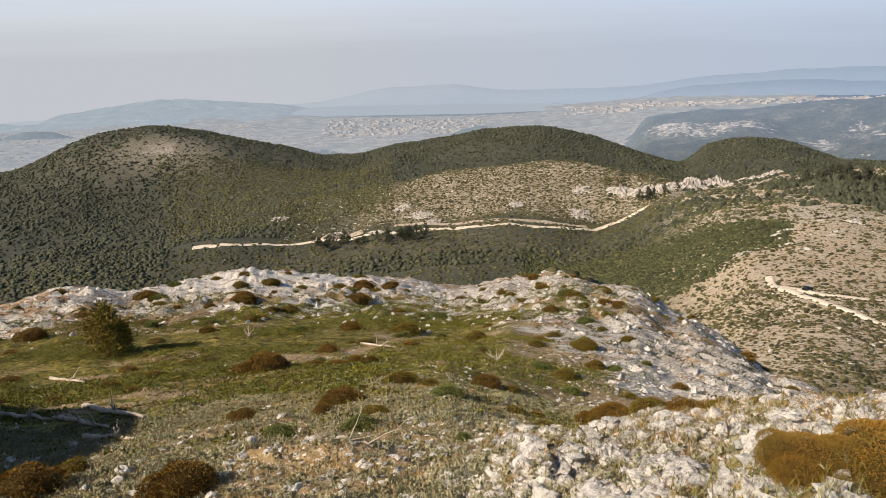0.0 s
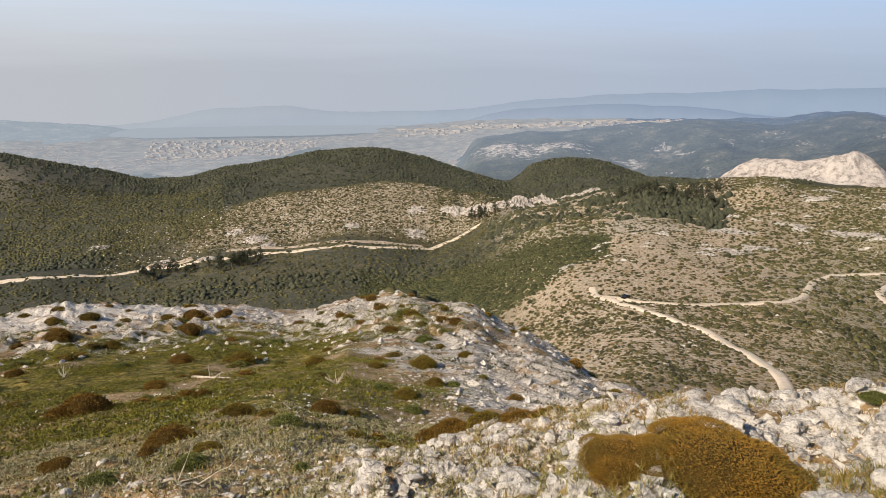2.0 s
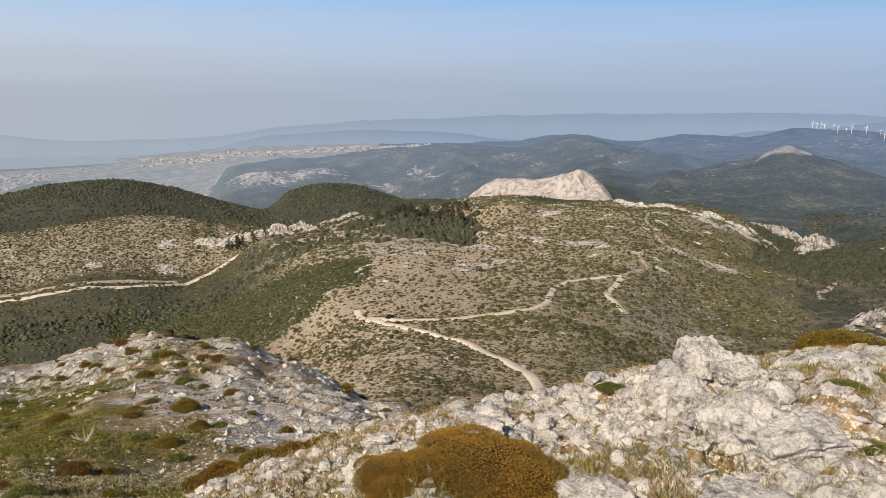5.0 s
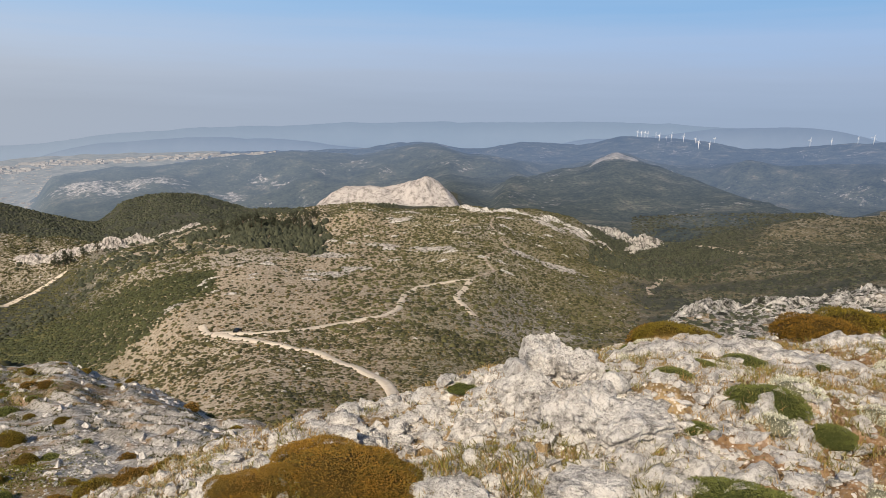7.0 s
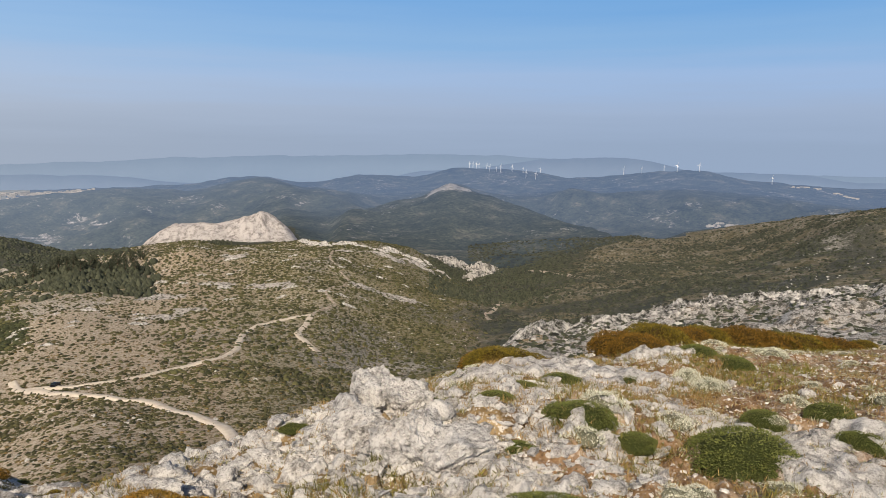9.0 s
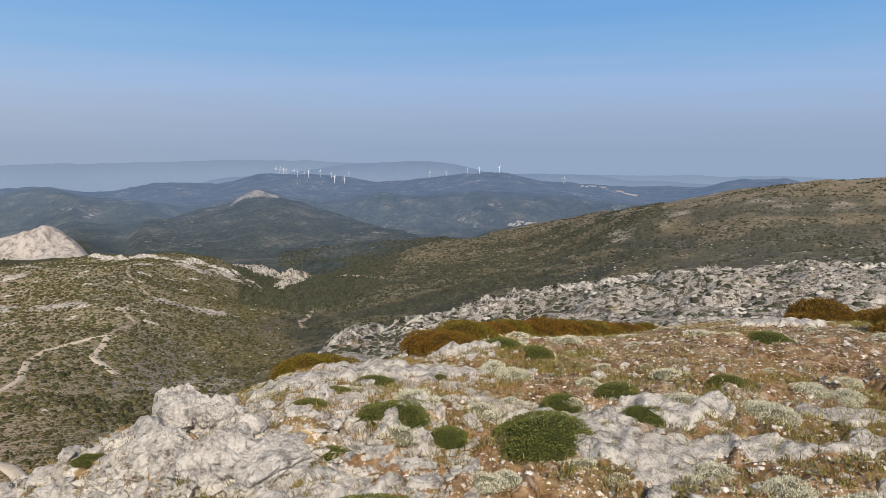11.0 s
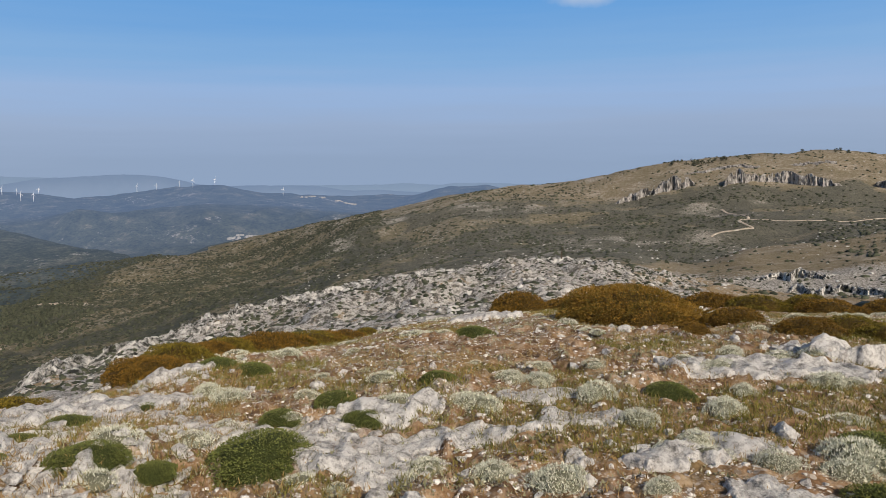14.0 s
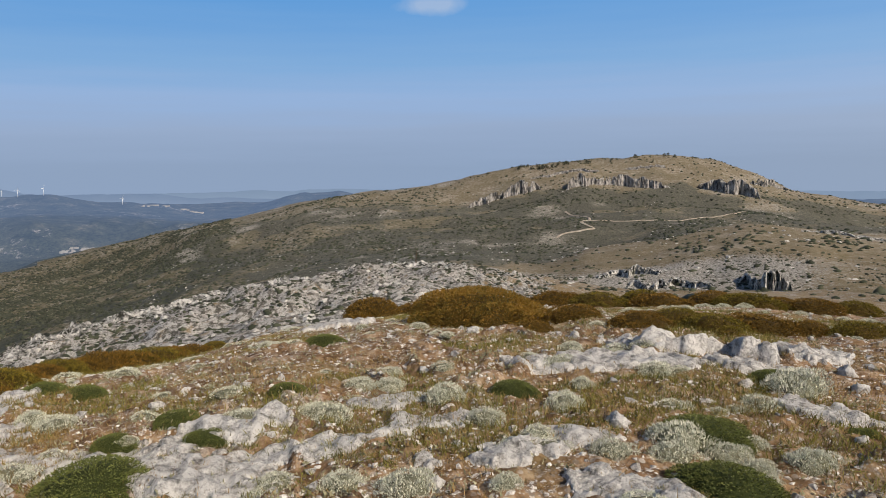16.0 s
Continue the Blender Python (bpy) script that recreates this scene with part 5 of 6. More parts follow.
    i, j = np.meshgrid(np.arange(59), np.arange(3), indexing="ij")
    q = np.stack([i * 4 + j, (i + 1) * 4 + j, (i + 1) * 4 + j + 1, i * 4 + j + 1], -1).reshape(-1, 4)
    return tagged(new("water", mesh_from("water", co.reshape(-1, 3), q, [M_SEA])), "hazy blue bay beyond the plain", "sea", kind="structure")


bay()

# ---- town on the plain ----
# walls emit a little bluish white: haze painted onto the buildings
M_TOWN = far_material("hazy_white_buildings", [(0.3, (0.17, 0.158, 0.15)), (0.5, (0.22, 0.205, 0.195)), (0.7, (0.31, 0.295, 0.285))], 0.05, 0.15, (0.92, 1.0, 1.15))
BOX = (np.array([(x, y, z) for z in (0, 1) for x, y in ((-1, -1), (1, -1), (1, 1), (-1, 1))], float),
       np.array([(0, 1, 5), (0, 5, 4), (1, 2, 6), (1, 6, 5), (2, 3, 7), (2, 7, 6), (3, 0, 4), (3, 4, 7), (4, 5, 6), (4, 6, 7)]))


def town(count, area, size, label, seed, high=5.0, keep=None):
    r = np.random.default_rng(seed)
    b, d = strew(r, count, *area, keep)
    w = r.uniform(*size, count)
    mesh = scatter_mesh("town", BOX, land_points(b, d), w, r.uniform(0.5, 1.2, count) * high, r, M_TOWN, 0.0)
    for p in mesh.polygons:
        p.use_smooth = False
    return tagged(new("town", mesh), label, "town", kind="stuff")


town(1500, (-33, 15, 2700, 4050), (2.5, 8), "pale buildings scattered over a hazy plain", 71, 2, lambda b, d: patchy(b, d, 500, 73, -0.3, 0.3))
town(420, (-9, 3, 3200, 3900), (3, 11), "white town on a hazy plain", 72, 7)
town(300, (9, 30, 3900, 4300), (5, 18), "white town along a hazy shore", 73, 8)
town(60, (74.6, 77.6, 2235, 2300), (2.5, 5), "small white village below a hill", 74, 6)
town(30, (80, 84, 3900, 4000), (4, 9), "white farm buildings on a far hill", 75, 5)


# ---- summit: stones, rocks and plants ----
def ico(subdivisions):
    bm = bmesh.new()
    bmesh.ops.create_icosphere(bm, subdivisions=subdivisions, radius=1)
    co = np.array([v.co for v in bm.verts])
    tris = np.array([[v.index for v in f.verts] for f in bm.faces])
    bm.free()
    return co, tris


def bumps(co, scale, octaves, seed):
    """Noise over points in space, from three planes."""
    x, y, z = co.T * scale
    return (fbm(x + 31.7, y + 1.3 * z, octaves, seed) + fbm(y - 12.1, z + 0.7 * x, octaves, seed + 3) + fbm(z + 5.5, x - 0.9 * y, octaves, seed + 6)) / 1.7


def rock_form(subdivisions, seed, cuts=14, rough=0.10, low=0.50, high=0.85):
    """An angular, weathered block: a ball cut by planes, then pitted."""
    r = np.random.default_rng(seed)
    co, tris = ico(subdivisions)
    for _ in range(cuts):
        n = r.normal(size=3)
        n /= np.linalg.norm(n)
        off = r.uniform(low, high)
        over = np.clip(co @ n - off, 0, None)
        co = co - over[:, None] * n * 0.97
    out = co / np.linalg.norm(co, axis=1, keepdims=True)
    pits = np.abs(bumps(co, 3.3, 4, seed + 9)) - 0.35
    ledges = np.abs(((co @ np.array([0.35, 0.25, 0.9]) * 4.5 + 0.6 * bumps(co, 2.0, 2, seed + 4)) % 1.0) - 0.5)
    grain = np.abs(bumps(co, 9.0, 3, seed + 12)) - 0.3
    co = co + out * (0.8 * rough * bumps(co, 1.9, 4, seed) + 0.8 * rough * pits + 0.12 * rough * ledges + 0.55 * rough * grain)[:, None]
    return co, tris


ROCKS = [mesh_from("rock", *rock_form(6, 200 + k, 20, 0.10, 0.38, 0.70), [M_ROCK], smooth=False) for k in range(4)]
SLABS = [mesh_from("rock", *rock_form(4, 220 + k, 15, 0.15, 0.45, 0.8), [M_ROCK], smooth=False) for k in range(5)]


def rock(bearing, dist, size, flat=0.6, sink=0.3, kind=0, turn=0.0, lean=0.0, label="weathered grey-white limestone rock in stony soil", hero=False):
    """size: full width in metres; flat: height over width; sink: share of the height below the ground."""
    ob = new("rock", (ROCKS if hero else SLABS)[kind % (4 if hero else 5)])
    p = on_land(bearing, dist)
    h = size * flat
    ob.matrix_basis = pose(p.x, p.y, p.z + h * (0.5 - sink), lean, 0.6 * lean, turn) @ Matrix.Diagonal((size * 0.56, size * 0.5, h * 0.6, 1))
    return tagged(ob, label, "rock", "limestone rocks")


# the crest of the outcrop, from the slope round to the high blocks
for b, d, w, flat, k in ((31.6, 3.6, 0.26, 0.6, 1), (27.6, 3.5, 0.28, 0.5, 2), (24.8, 3.5, 0.28, 0.6, 3), (33.5, 3.7, 0.26, 0.6, 4), (36, 3.85, 0.27, 0.6, 0), (38, 3.9, 0.24, 0.55, 1), (40, 4, 0.3, 0.55, 2), (43.2, 4.1, 0.25, 0.55, 3), (46.6, 4.2, 0.3, 0.5, 4), (13.6, 3.7, 0.36, 0.6, 1), (10.4, 3.75, 0.24, 0.6, 2), (7.1, 3.7, 0.34, 0.55, 3), (12.8, 3.15, 0.34, 0.6, 4), (18.4, 3.5, 0.24, 0.5, 0), (21, 3.4, 0.26, 0.5, 1), (20.3, 3.05, 0.26, 0.5, 2)):
    rock(b, d, 0.68 * w, flat, 0.5, k, 40 * k, 6 - 3 * (k % 4))
rock(37.4, 3.5, 0.30, 0.45, 0.45, 1, 30, 3)
rock(35.2, 3.62, 0.26, 0.5, 0.45, 3, 80, -3)
rock(51.6, 4.35, 0.58, 0.95, 0.36, 0, 20, 4, "tall weathered white limestone block split by cracks", True)
rock(54.0, 4.2, 0.46, 0.95, 0.36, 1, 70, -8, "tall weathered white limestone block split by cracks", True)
rock(50.6, 3.75, 0.42, 0.7, 0.3, 2, 110, 5, hero=True)
rock(54.6, 3.45, 0.62, 0.62, 0.3, 3, 200, 6, "broad white limestone block with dark clefts", True)
rock(58.6, 3.35, 0.66, 0.55, 0.35, 1, 150, -5, "broad white limestone block with dark clefts", True)
rock(44.6, 2.75, 0.62, 0.5, 0.4, 2, 60, 4, "rounded white limestone boulder", True)
rock(56.5, 2.7, 0.5, 0.45, 0.4, 0, 260, -4, "rounded white limestone boulder", True)
def ledge_slab(bearing, dist, length, depth, rise, turn, seed):
    """A low flat-topped ledge of pitted limestone with a ragged outline."""
    u, v = np.meshgrid(np.linspace(-1.25, 1.25, 80), np.linspace(-1.25, 1.25, 56), indexing="ij")
    a = radians(bearing + turn)
    x = dist * math.sin(radians(bearing)) + u * length / 2 * math.cos(a) + v * depth / 2 * math.sin(a)
    y = dist * math.cos(radians(bearing)) - u * length / 2 * math.sin(a) + v * depth / 2 * math.cos(a)
    s = 0.3 * length
    edge = np.hypot(u, v) + 0.42 * fbm(x / s, y / s, 4, seed, 0.55)
    edge = 1 - smooth01(0.62, 0.86, edge)
    pits = np.abs(fbm(x / 0.11, y / 0.09, 4, seed + 3, 0.6))
    top = rise * (0.80 + 0.35 * fbm(x / s * 1.6, y / s * 1.6, 3, seed + 7)) + 0.012 * (pits - 0.25)
    z = ground_z(x, y) + edge * np.maximum(top, 0.012) - 0.03 * (1 - edge)
    nu, nv = u.shape
    i, j = np.meshgrid(np.arange(nu - 1), np.arange(nv - 1), indexing="ij")
    q = np.stack([i * nv + j, (i + 1) * nv + j, (i + 1) * nv + j + 1, i * nv + j + 1], -1).reshape(-1, 4)
    ob = new("rock_ledge", mesh_from("rock_ledge", np.stack([x, y, z], -1).reshape(-1, 3), q, [M_ROCK], smooth=True))
    return tagged(ob, "low white limestone ledge showing through thin soil", "rock", "limestone rocks")


for k, (b, d, w, rise, deep, turn) in enumerate(((91.0, 4.61, 0.62, 0.13, 0.6, 4), (96.3, 4.25, 0.80, 0.10, 0.35, -4), (83.3, 4.40, 0.66, 0.07, 0.6, 14), (87.5, 4.10, 0.72, 0.06, 0.6, 18), (91.1, 3.95, 0.6, 0.05, 0.7, 12), (102.5, 4.95, 0.56, 0.07, 0.5, 0),
                                                 (110.8, 4.0, 0.56, 0.13, 0.4, -6), (122.1, 6.5, 0.95, 0.46, 0.45, 6), (117.7, 5.95, 0.84, 0.15, 0.5, -8), (112.4, 5.85, 0.6, 0.10, 0.5, 0), (126.4, 6.1, 0.7, 0.16, 0.5, 8), (63.1, 5.3, 0.62, 0.18, 0.8, 10), (67.5, 5.7, 0.72, 0.20, 0.8, 5),
                                                 (72.7, 5.5, 0.66, 0.16, 0.7, 0), (72.4, 3.95, 0.46, 0.10, 0.8, 15), (86.8, 4.5, 0.34, 0.13, 0.7, 0), (67.5, 4.5, 0.55, 0.10, 0.8, 8), (69.5, 3.2, 0.5, 0.12, 0.8, -12), (78.5, 4.7, 0.55, 0.08, 0.7, 12),
                                                 (96.1, 10.0, 1.0, 0.22, 0.6, 0), (94.2, 9.6, 0.5, 0.14, 0.7, 10), (106.0, 4.55, 0.45, 0.07, 0.6, -5), (119.0, 6.7, 0.5, 0.14, 0.6, 10), (131.0, 5.2, 0.5, 0.13, 0.6, 0), (74.0, 6.4, 0.6, 0.16, 0.7, 0), (129.5, 6.8, 0.6, 0.16, 0.6, -10), (115.5, 4.3, 0.5, 0.06, 0.6, 15), (121.5, 3.7, 0.55, 0.07, 0.6, 0))):
    ledge_slab(*east_spot(b, d), 1.3 * w, 1.4 * w * deep, 0.30 * rise, turn, 700 + 7 * k)

LUMPS = [mesh_from("rock", *rock_form(4, 240 + k, 7, 0.13, 0.62, 0.95), [M_ROCK], smooth=True) for k in range(6)]
rubble = np.random.default_rng(245)
for area, count, size in (((6, 62, 2.5, 4.7), 150, (0.05, 0.19)), ((60, 140, 2.6, 8), 60, (0.04, 0.13)), ((-36, 10, 4.2, 8), 16, (0.05, 0.12))):
    lb, ld = strew(rubble, count, *area, None, 1.4)
    for b, d in zip(lb, ld):
        if not (20.0 < b < 42.0 and d < 3.45):
            ob = new("rock", LUMPS[int(rubble.integers(0, 6))])
            w = float(rubble.uniform(*size) * rubble.uniform(0.6, 1.2))
            p = on_land(float(b), float(d))
            ob.matrix_basis = pose(p.x, p.y, p.z + 0.10 * w, *rubble.uniform(-20, 20, 2), float(rubble.uniform(0, 360))) @ Matrix.Diagonal((0.55 * w, 0.46 * w, 0.42 * w, 1))
            tagged(ob, "lumpy white limestone rock half buried in gravel", "rock", "limestone rocks")

M_STONE = M_ROCK


M_CHIP = far_material("white_limestone_chips", [(0.38, (0.24, 0.20, 0.165)), (0.48, (0.52, 0.48, 0.44)), (0.58, (0.76, 0.73, 0.69))], 40.0)


def stones(name, count, area, size, label, seed, keep=None, far=False, mat=None):
    r = np.random.default_rng(seed)
    b, d = strew(r, count, *area, keep, power=1.3)
    s = size[0] + (size[1] - size[0]) * r.uniform(0, 1, count) ** 2.2
    pts, tris = dome([(1.0, -0.3), (0.72, 0.55)], 4, 0.8) if far is not False else rock_form(1, seed, 6, 0.25)
    mesh = scatter_mesh(name, (pts, tris), land_points(b, d), s, s * r.uniform(0.4, 0.8, count), r, mat or (M_BLOCK if far else M_STONE), 0.3)
    for p in mesh.polygons:
        p.use_smooth = False
    return tagged(new(name, mesh), label, "stones", kind="stuff")


stones("loose_stones", 3800, (-10, 140, 2.2, 16), (0.012, 0.05), "loose white limestone stones on the summit", 301)
stones("loose_stones", 20000, (40, 140, 2.3, 12), (0.006, 0.022), "white limestone chips strewn over brown soil", 309, None, None, M_CHIP)
stones("loose_stones", 5200, (-36, 40, 3.0, 18), (0.008, 0.045), "loose limestone rubble on a slope", 302, lambda b, d: 1 - 0.93 * smooth01(6, 8, d) * (1 - smooth01(4, 12, b)))
stones("loose_stones", 11000, (4, 75, 2.4, 6.5), (0.008, 0.06), "broken white limestone rubble on an outcrop", 303)
stones("loose_stones", 3000, (-34, 28, 10, 50), (0.02, 0.15), "limestone blocks on a rocky rib", 304, lambda b, d: smooth01(np.interp(b, [-34, 2, 11, 18, 27], [22, 20, 14, 9, 8]), np.interp(b, [-34, 2, 11, 18, 27], [27, 25, 18, 12, 10]), d))
stones("loose_stones", 4500, (55, 112, 28, 128), (0.06, 0.5), "pitted limestone blocks of a karst ridge", 305, lambda b, d: 0.25 + 0.75 * patchy(b, d, 8, 45), True)
stones("loose_stones", 2000, (14, 58, 60, 900), (0.2, 1.0), "white limestone blocks among saddle scrub", 306, lambda b, d: 0.1 + 0.9 * patchy(b, d, 60, 49, 0.0, 0.3), True)
stones("loose_stones", 1800, (-13, 17, 820, 1015), (0.5, 1.6), "white limestone blocks over a scrubby knoll", 307, None, True)
stones("loose_stones", 2200, (80, 138, 150, 1180), (0.25, 1.3), "grey limestone blocks on a bare hillside", 308, lambda b, d: 0.05 + 0.95 * patchy(b, d, 60, 51, 0.0, 0.3), True)


# leaves
def blades(base, aim, length, width, r, bend=0.3, single=False):
    """Narrow leaf triangles, two a leaf, at base along aim."""
    n = len(base)
    side = np.cross(aim, r.normal(size=(n, 3)))
    side /= np.linalg.norm(side, axis=1, keepdims=True) + 1e-9
    if single:
        w = (width / 2)[:, None]
        tip = base + aim * length[:, None] + r.normal(size=(n, 3)) * (length * bend * 0.4)[:, None]
        return np.stack([base - side * w, base + side * w, tip], 1).reshape(-1, 3), np.arange(n * 3).reshape(-1, 3)
    mid = base + aim * (length * 0.55)[:, None]
    tip = base + aim * length[:, None] + r.normal(size=(n, 3)) * (length * bend * 0.4)[:, None]
    w = (width / 2)[:, None]
    co = np.stack([base, mid - side * w, mid + side * w, tip], 1).reshape(-1, 3)
    k = np.arange(n)[:, None] * 4
    return co, np.concatenate([k + np.array([0, 1, 2]), k + np.array([1, 3, 2])])


def join_parts(pieces):
    co, faces, index, at = [], [], [], 0
    for (c, f), m in pieces:
        co.append(c), faces.append(f + at), index.append(np.full(len(f), m))
        at += len(c)
    return np.concatenate(co), np.concatenate(faces), np.concatenate(index)


M_RUST = leaf_material("rust_brown_spiny_leaves", (0.050, 0.032, 0.006), (0.235, 0.130, 0.018), 0.7, 3.0, 0.6)
M_MIXED = leaf_material("olive_and_rust_leaves", (0.064, 0.072, 0.016), (0.33, 0.170, 0.024), 0.7, 4.5, 0.28)
M_OLIVE = leaf_material("olive_brown_leaves", (0.055, 0.046, 0.007), (0.21, 0.155, 0.019), 0.7, 3.0, 0.6)
M_GREEN = leaf_material("green_cushion_leaves", (0.050, 0.062, 0.014), (0.180, 0.195, 0.052), 0.7, 4.0, 0.6)
# bush cores: twig and leaf colours darkened for the shade inside the plant
M_DARK = leaf_material("brown_shaded_inner_twigs", (0.022, 0.014, 0.004), (0.085, 0.052, 0.010), 0.9, 9.0, 0.2)
M_INNER = leaf_material("green_shaded_inner_leaves", (0.016, 0.021, 0.006), (0.050, 0.060, 0.016), 0.9, 9.0, 0.2)
M_GREY = leaf_material("pale_grey_felted_leaves", (0.30, 0.31, 0.225), (0.78, 0.765, 0.63), 0.85, 5.0, 0.7)
# santolina core, darkened for the shade between its shoots
M_GREYBASE = leaf_material("shaded_grey_green_stems", (0.05, 0.05, 0.030), (0.19, 0.185, 0.125), 0.9, 5.0, 0.4)
M_SAGE = leaf_material("sage_green_mats", (0.15, 0.147, 0.080), (0.38, 0.355, 0.23), 0.9, 2.0, 0.5)
M_STRAW = leaf_material("dry_straw_grass", (0.14, 0.085, 0.026), (0.40, 0.275, 0.115), 0.8, 2.0, 0.7)
M_HERB = leaf_material("yellow_green_grass", (0.075, 0.075, 0.012), (0.25, 0.22, 0.055), 0.8, 2.0, 0.6)
M_TURF = leaf_material("bright_green_herbs", (0.056, 0.058, 0.009), (0.18, 0.168, 0.024), 0.8, 0.8, 0.55)
M_DEAD = far_material("bleached_dead_wood", [(0.3, (0.24, 0.20, 0.16)), (0.5, (0.44, 0.39, 0.33)), (0.7, (0.58, 0.53, 0.47))], 6.0)


def mound(r, lobes, sides=9):
    """Core of a bush: overlapping lobes, as centre and radii."""
    out = [(0.0, 0.0, 0.0, 0.72, 0.62)]
    for _ in range(lobes):
        a, q = r.uniform(0, 2 * math.pi), r.uniform(0.35, 0.72)
        s = r.uniform(0.26, 0.46)
        out.append((q * math.cos(a), q * math.sin(a), 0.0, s, s * r.uniform(0.8, 1.25)))
    return out


def bush_mesh(name, seed, leaves, leaf, mats, lobes=7, spread=0.9, upright=0.25, core=3, wide=0.7, fill=0.66):
    """A spiny mound: dark core and a coat of small leaves. Unit radius, about 0.6 high."""
    r = np.random.default_rng(seed)
    form = mound(r, lobes)
    pieces = []
    c, f = ico(core)
    reach = np.full(len(c), 0.2)
    for x, y, z, a, h in form:
        k, m = c / np.array([a, a, h]), np.array([x, y, z]) / np.array([a, a, h])
        kk, km = (k * k).sum(1), k @ m
        root = km * km - kk * (m @ m - 1)
        reach = np.maximum(reach, np.where(root > 0, (km + np.sqrt(np.abs(root))) / kk, 0))
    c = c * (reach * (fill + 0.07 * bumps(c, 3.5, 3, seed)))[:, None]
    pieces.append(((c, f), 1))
    pick = r.choice(len(form), leaves, p=np.array([q[3] ** 2 for q in form]) / sum(q[3] ** 2 for q in form))
    n = r.normal(size=(leaves, 3))
    n[:, 2] = np.abs(n[:, 2]) * 1.1 - 0.15
    n /= np.linalg.norm(n, axis=1, keepdims=True)
    g = np.array(form)[pick]
    base = n * np.stack([g[:, 3], g[:, 3], g[:, 4]], 1) * r.uniform(0.88, 1.04, (leaves, 1)) + g[:, :3]
    aim = n * spread + np.array([0, 0, upright]) + r.normal(size=(leaves, 3)) * 0.45
    aim /= np.linalg.norm(aim, axis=1, keepdims=True)
    pieces.append((blades(base, aim, leaf * r.uniform(0.7, 1.6, leaves), leaf * wide * r.uniform(0.7, 1.35, leaves), r, 0.3, True), 0))
    leaf_co, leaf_faces, _ = join_parts(pieces[-1:])
    core_co, core_faces, _ = join_parts(pieces[:-1])
    return mesh_from("foliage", leaf_co, leaf_faces, mats[:1], False), mesh_from("core", core_co, core_faces, mats[1:], True)


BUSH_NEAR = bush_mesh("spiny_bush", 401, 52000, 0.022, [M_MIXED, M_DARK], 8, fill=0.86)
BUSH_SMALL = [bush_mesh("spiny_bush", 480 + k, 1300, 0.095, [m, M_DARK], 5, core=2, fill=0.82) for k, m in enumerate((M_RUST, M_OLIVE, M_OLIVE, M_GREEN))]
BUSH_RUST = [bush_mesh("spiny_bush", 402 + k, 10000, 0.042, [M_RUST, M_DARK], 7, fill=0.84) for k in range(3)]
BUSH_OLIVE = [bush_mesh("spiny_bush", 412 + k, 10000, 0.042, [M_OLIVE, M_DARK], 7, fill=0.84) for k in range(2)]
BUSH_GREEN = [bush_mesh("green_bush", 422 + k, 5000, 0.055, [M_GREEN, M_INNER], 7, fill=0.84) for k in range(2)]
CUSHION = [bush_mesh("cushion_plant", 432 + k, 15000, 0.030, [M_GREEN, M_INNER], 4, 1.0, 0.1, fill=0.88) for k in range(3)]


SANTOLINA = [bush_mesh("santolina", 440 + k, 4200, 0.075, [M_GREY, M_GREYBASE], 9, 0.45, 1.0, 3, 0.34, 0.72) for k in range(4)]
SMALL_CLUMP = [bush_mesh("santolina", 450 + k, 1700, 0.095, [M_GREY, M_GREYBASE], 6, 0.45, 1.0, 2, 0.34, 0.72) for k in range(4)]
plant_rng = random.Random(7)


def plant(name, mesh, bearing, dist, width, tall, label, category, group, sink=0.03):
    """width: across in metres; tall: the mesh's height share of its width."""
    ob = new(name)
    for piece in mesh:
        part(piece.name.split(".")[0], piece, ob)
    p = on_land(bearing, dist)
    around = [float(ground_z(p.x + 0.3 * width * u, p.y + 0.3 * width * v)) for u, v in ((1, 0), (-1, 0), (0, 1), (0, -1))] + [p.z]
    p.z = 0.5 * (max(around) + sum(around) / 5)
    ob.matrix_basis = pose(p.x, p.y, p.z - sink * width, 0, 0, plant_rng.uniform(0, 360)) @ Matrix.Diagonal((width / 2 * plant_rng.uniform(0.92, 1.1), width / 2 * plant_rng.uniform(0.8, 1.0), width / 2 * tall, 1))
    return tagged(ob, label, category, group)


for k, (b, d, w) in enumerate([(-30.6, 25.17, 1.00), (-22.8, 36.61, 1.16), (-18.8, 22.43, 0.54), (-15.9, 28.86, 1.15), (-9.7, 16.78, 0.49), (-14.7, 13.56, 0.94), (-7.8, 21.37, 0.72), (-7.4, 14.23, 0.30), (-6.3, 13.86, 0.34), (-7.2, 29.12, 1.04), (-6.7, 37.44, 1.18), (-4.3, 37.42, 0.89), (3.0, 10.21, 0.48), (-9.0, 7.92, 0.51), (-10.5, 7.43, 0.25), (8.4, 23.30, 0.56), (13.7, 24.84, 0.50), (-16.6, 7.64, 0.32), (-21.9, 4.65, 0.53), (-32.9, 5.54, 0.48), (13.7, 8.80, 0.60), (17.6, 8.60, 0.62), (21.8, 8.80, 0.80)]):
    plant("spiny_bush", BUSH_RUST[k % len(BUSH_RUST)], b, d, 1.22 * w, 0.86, "rust-brown spiny cushion bush on a grassy stony slope", "bush", "bushes on the slope")
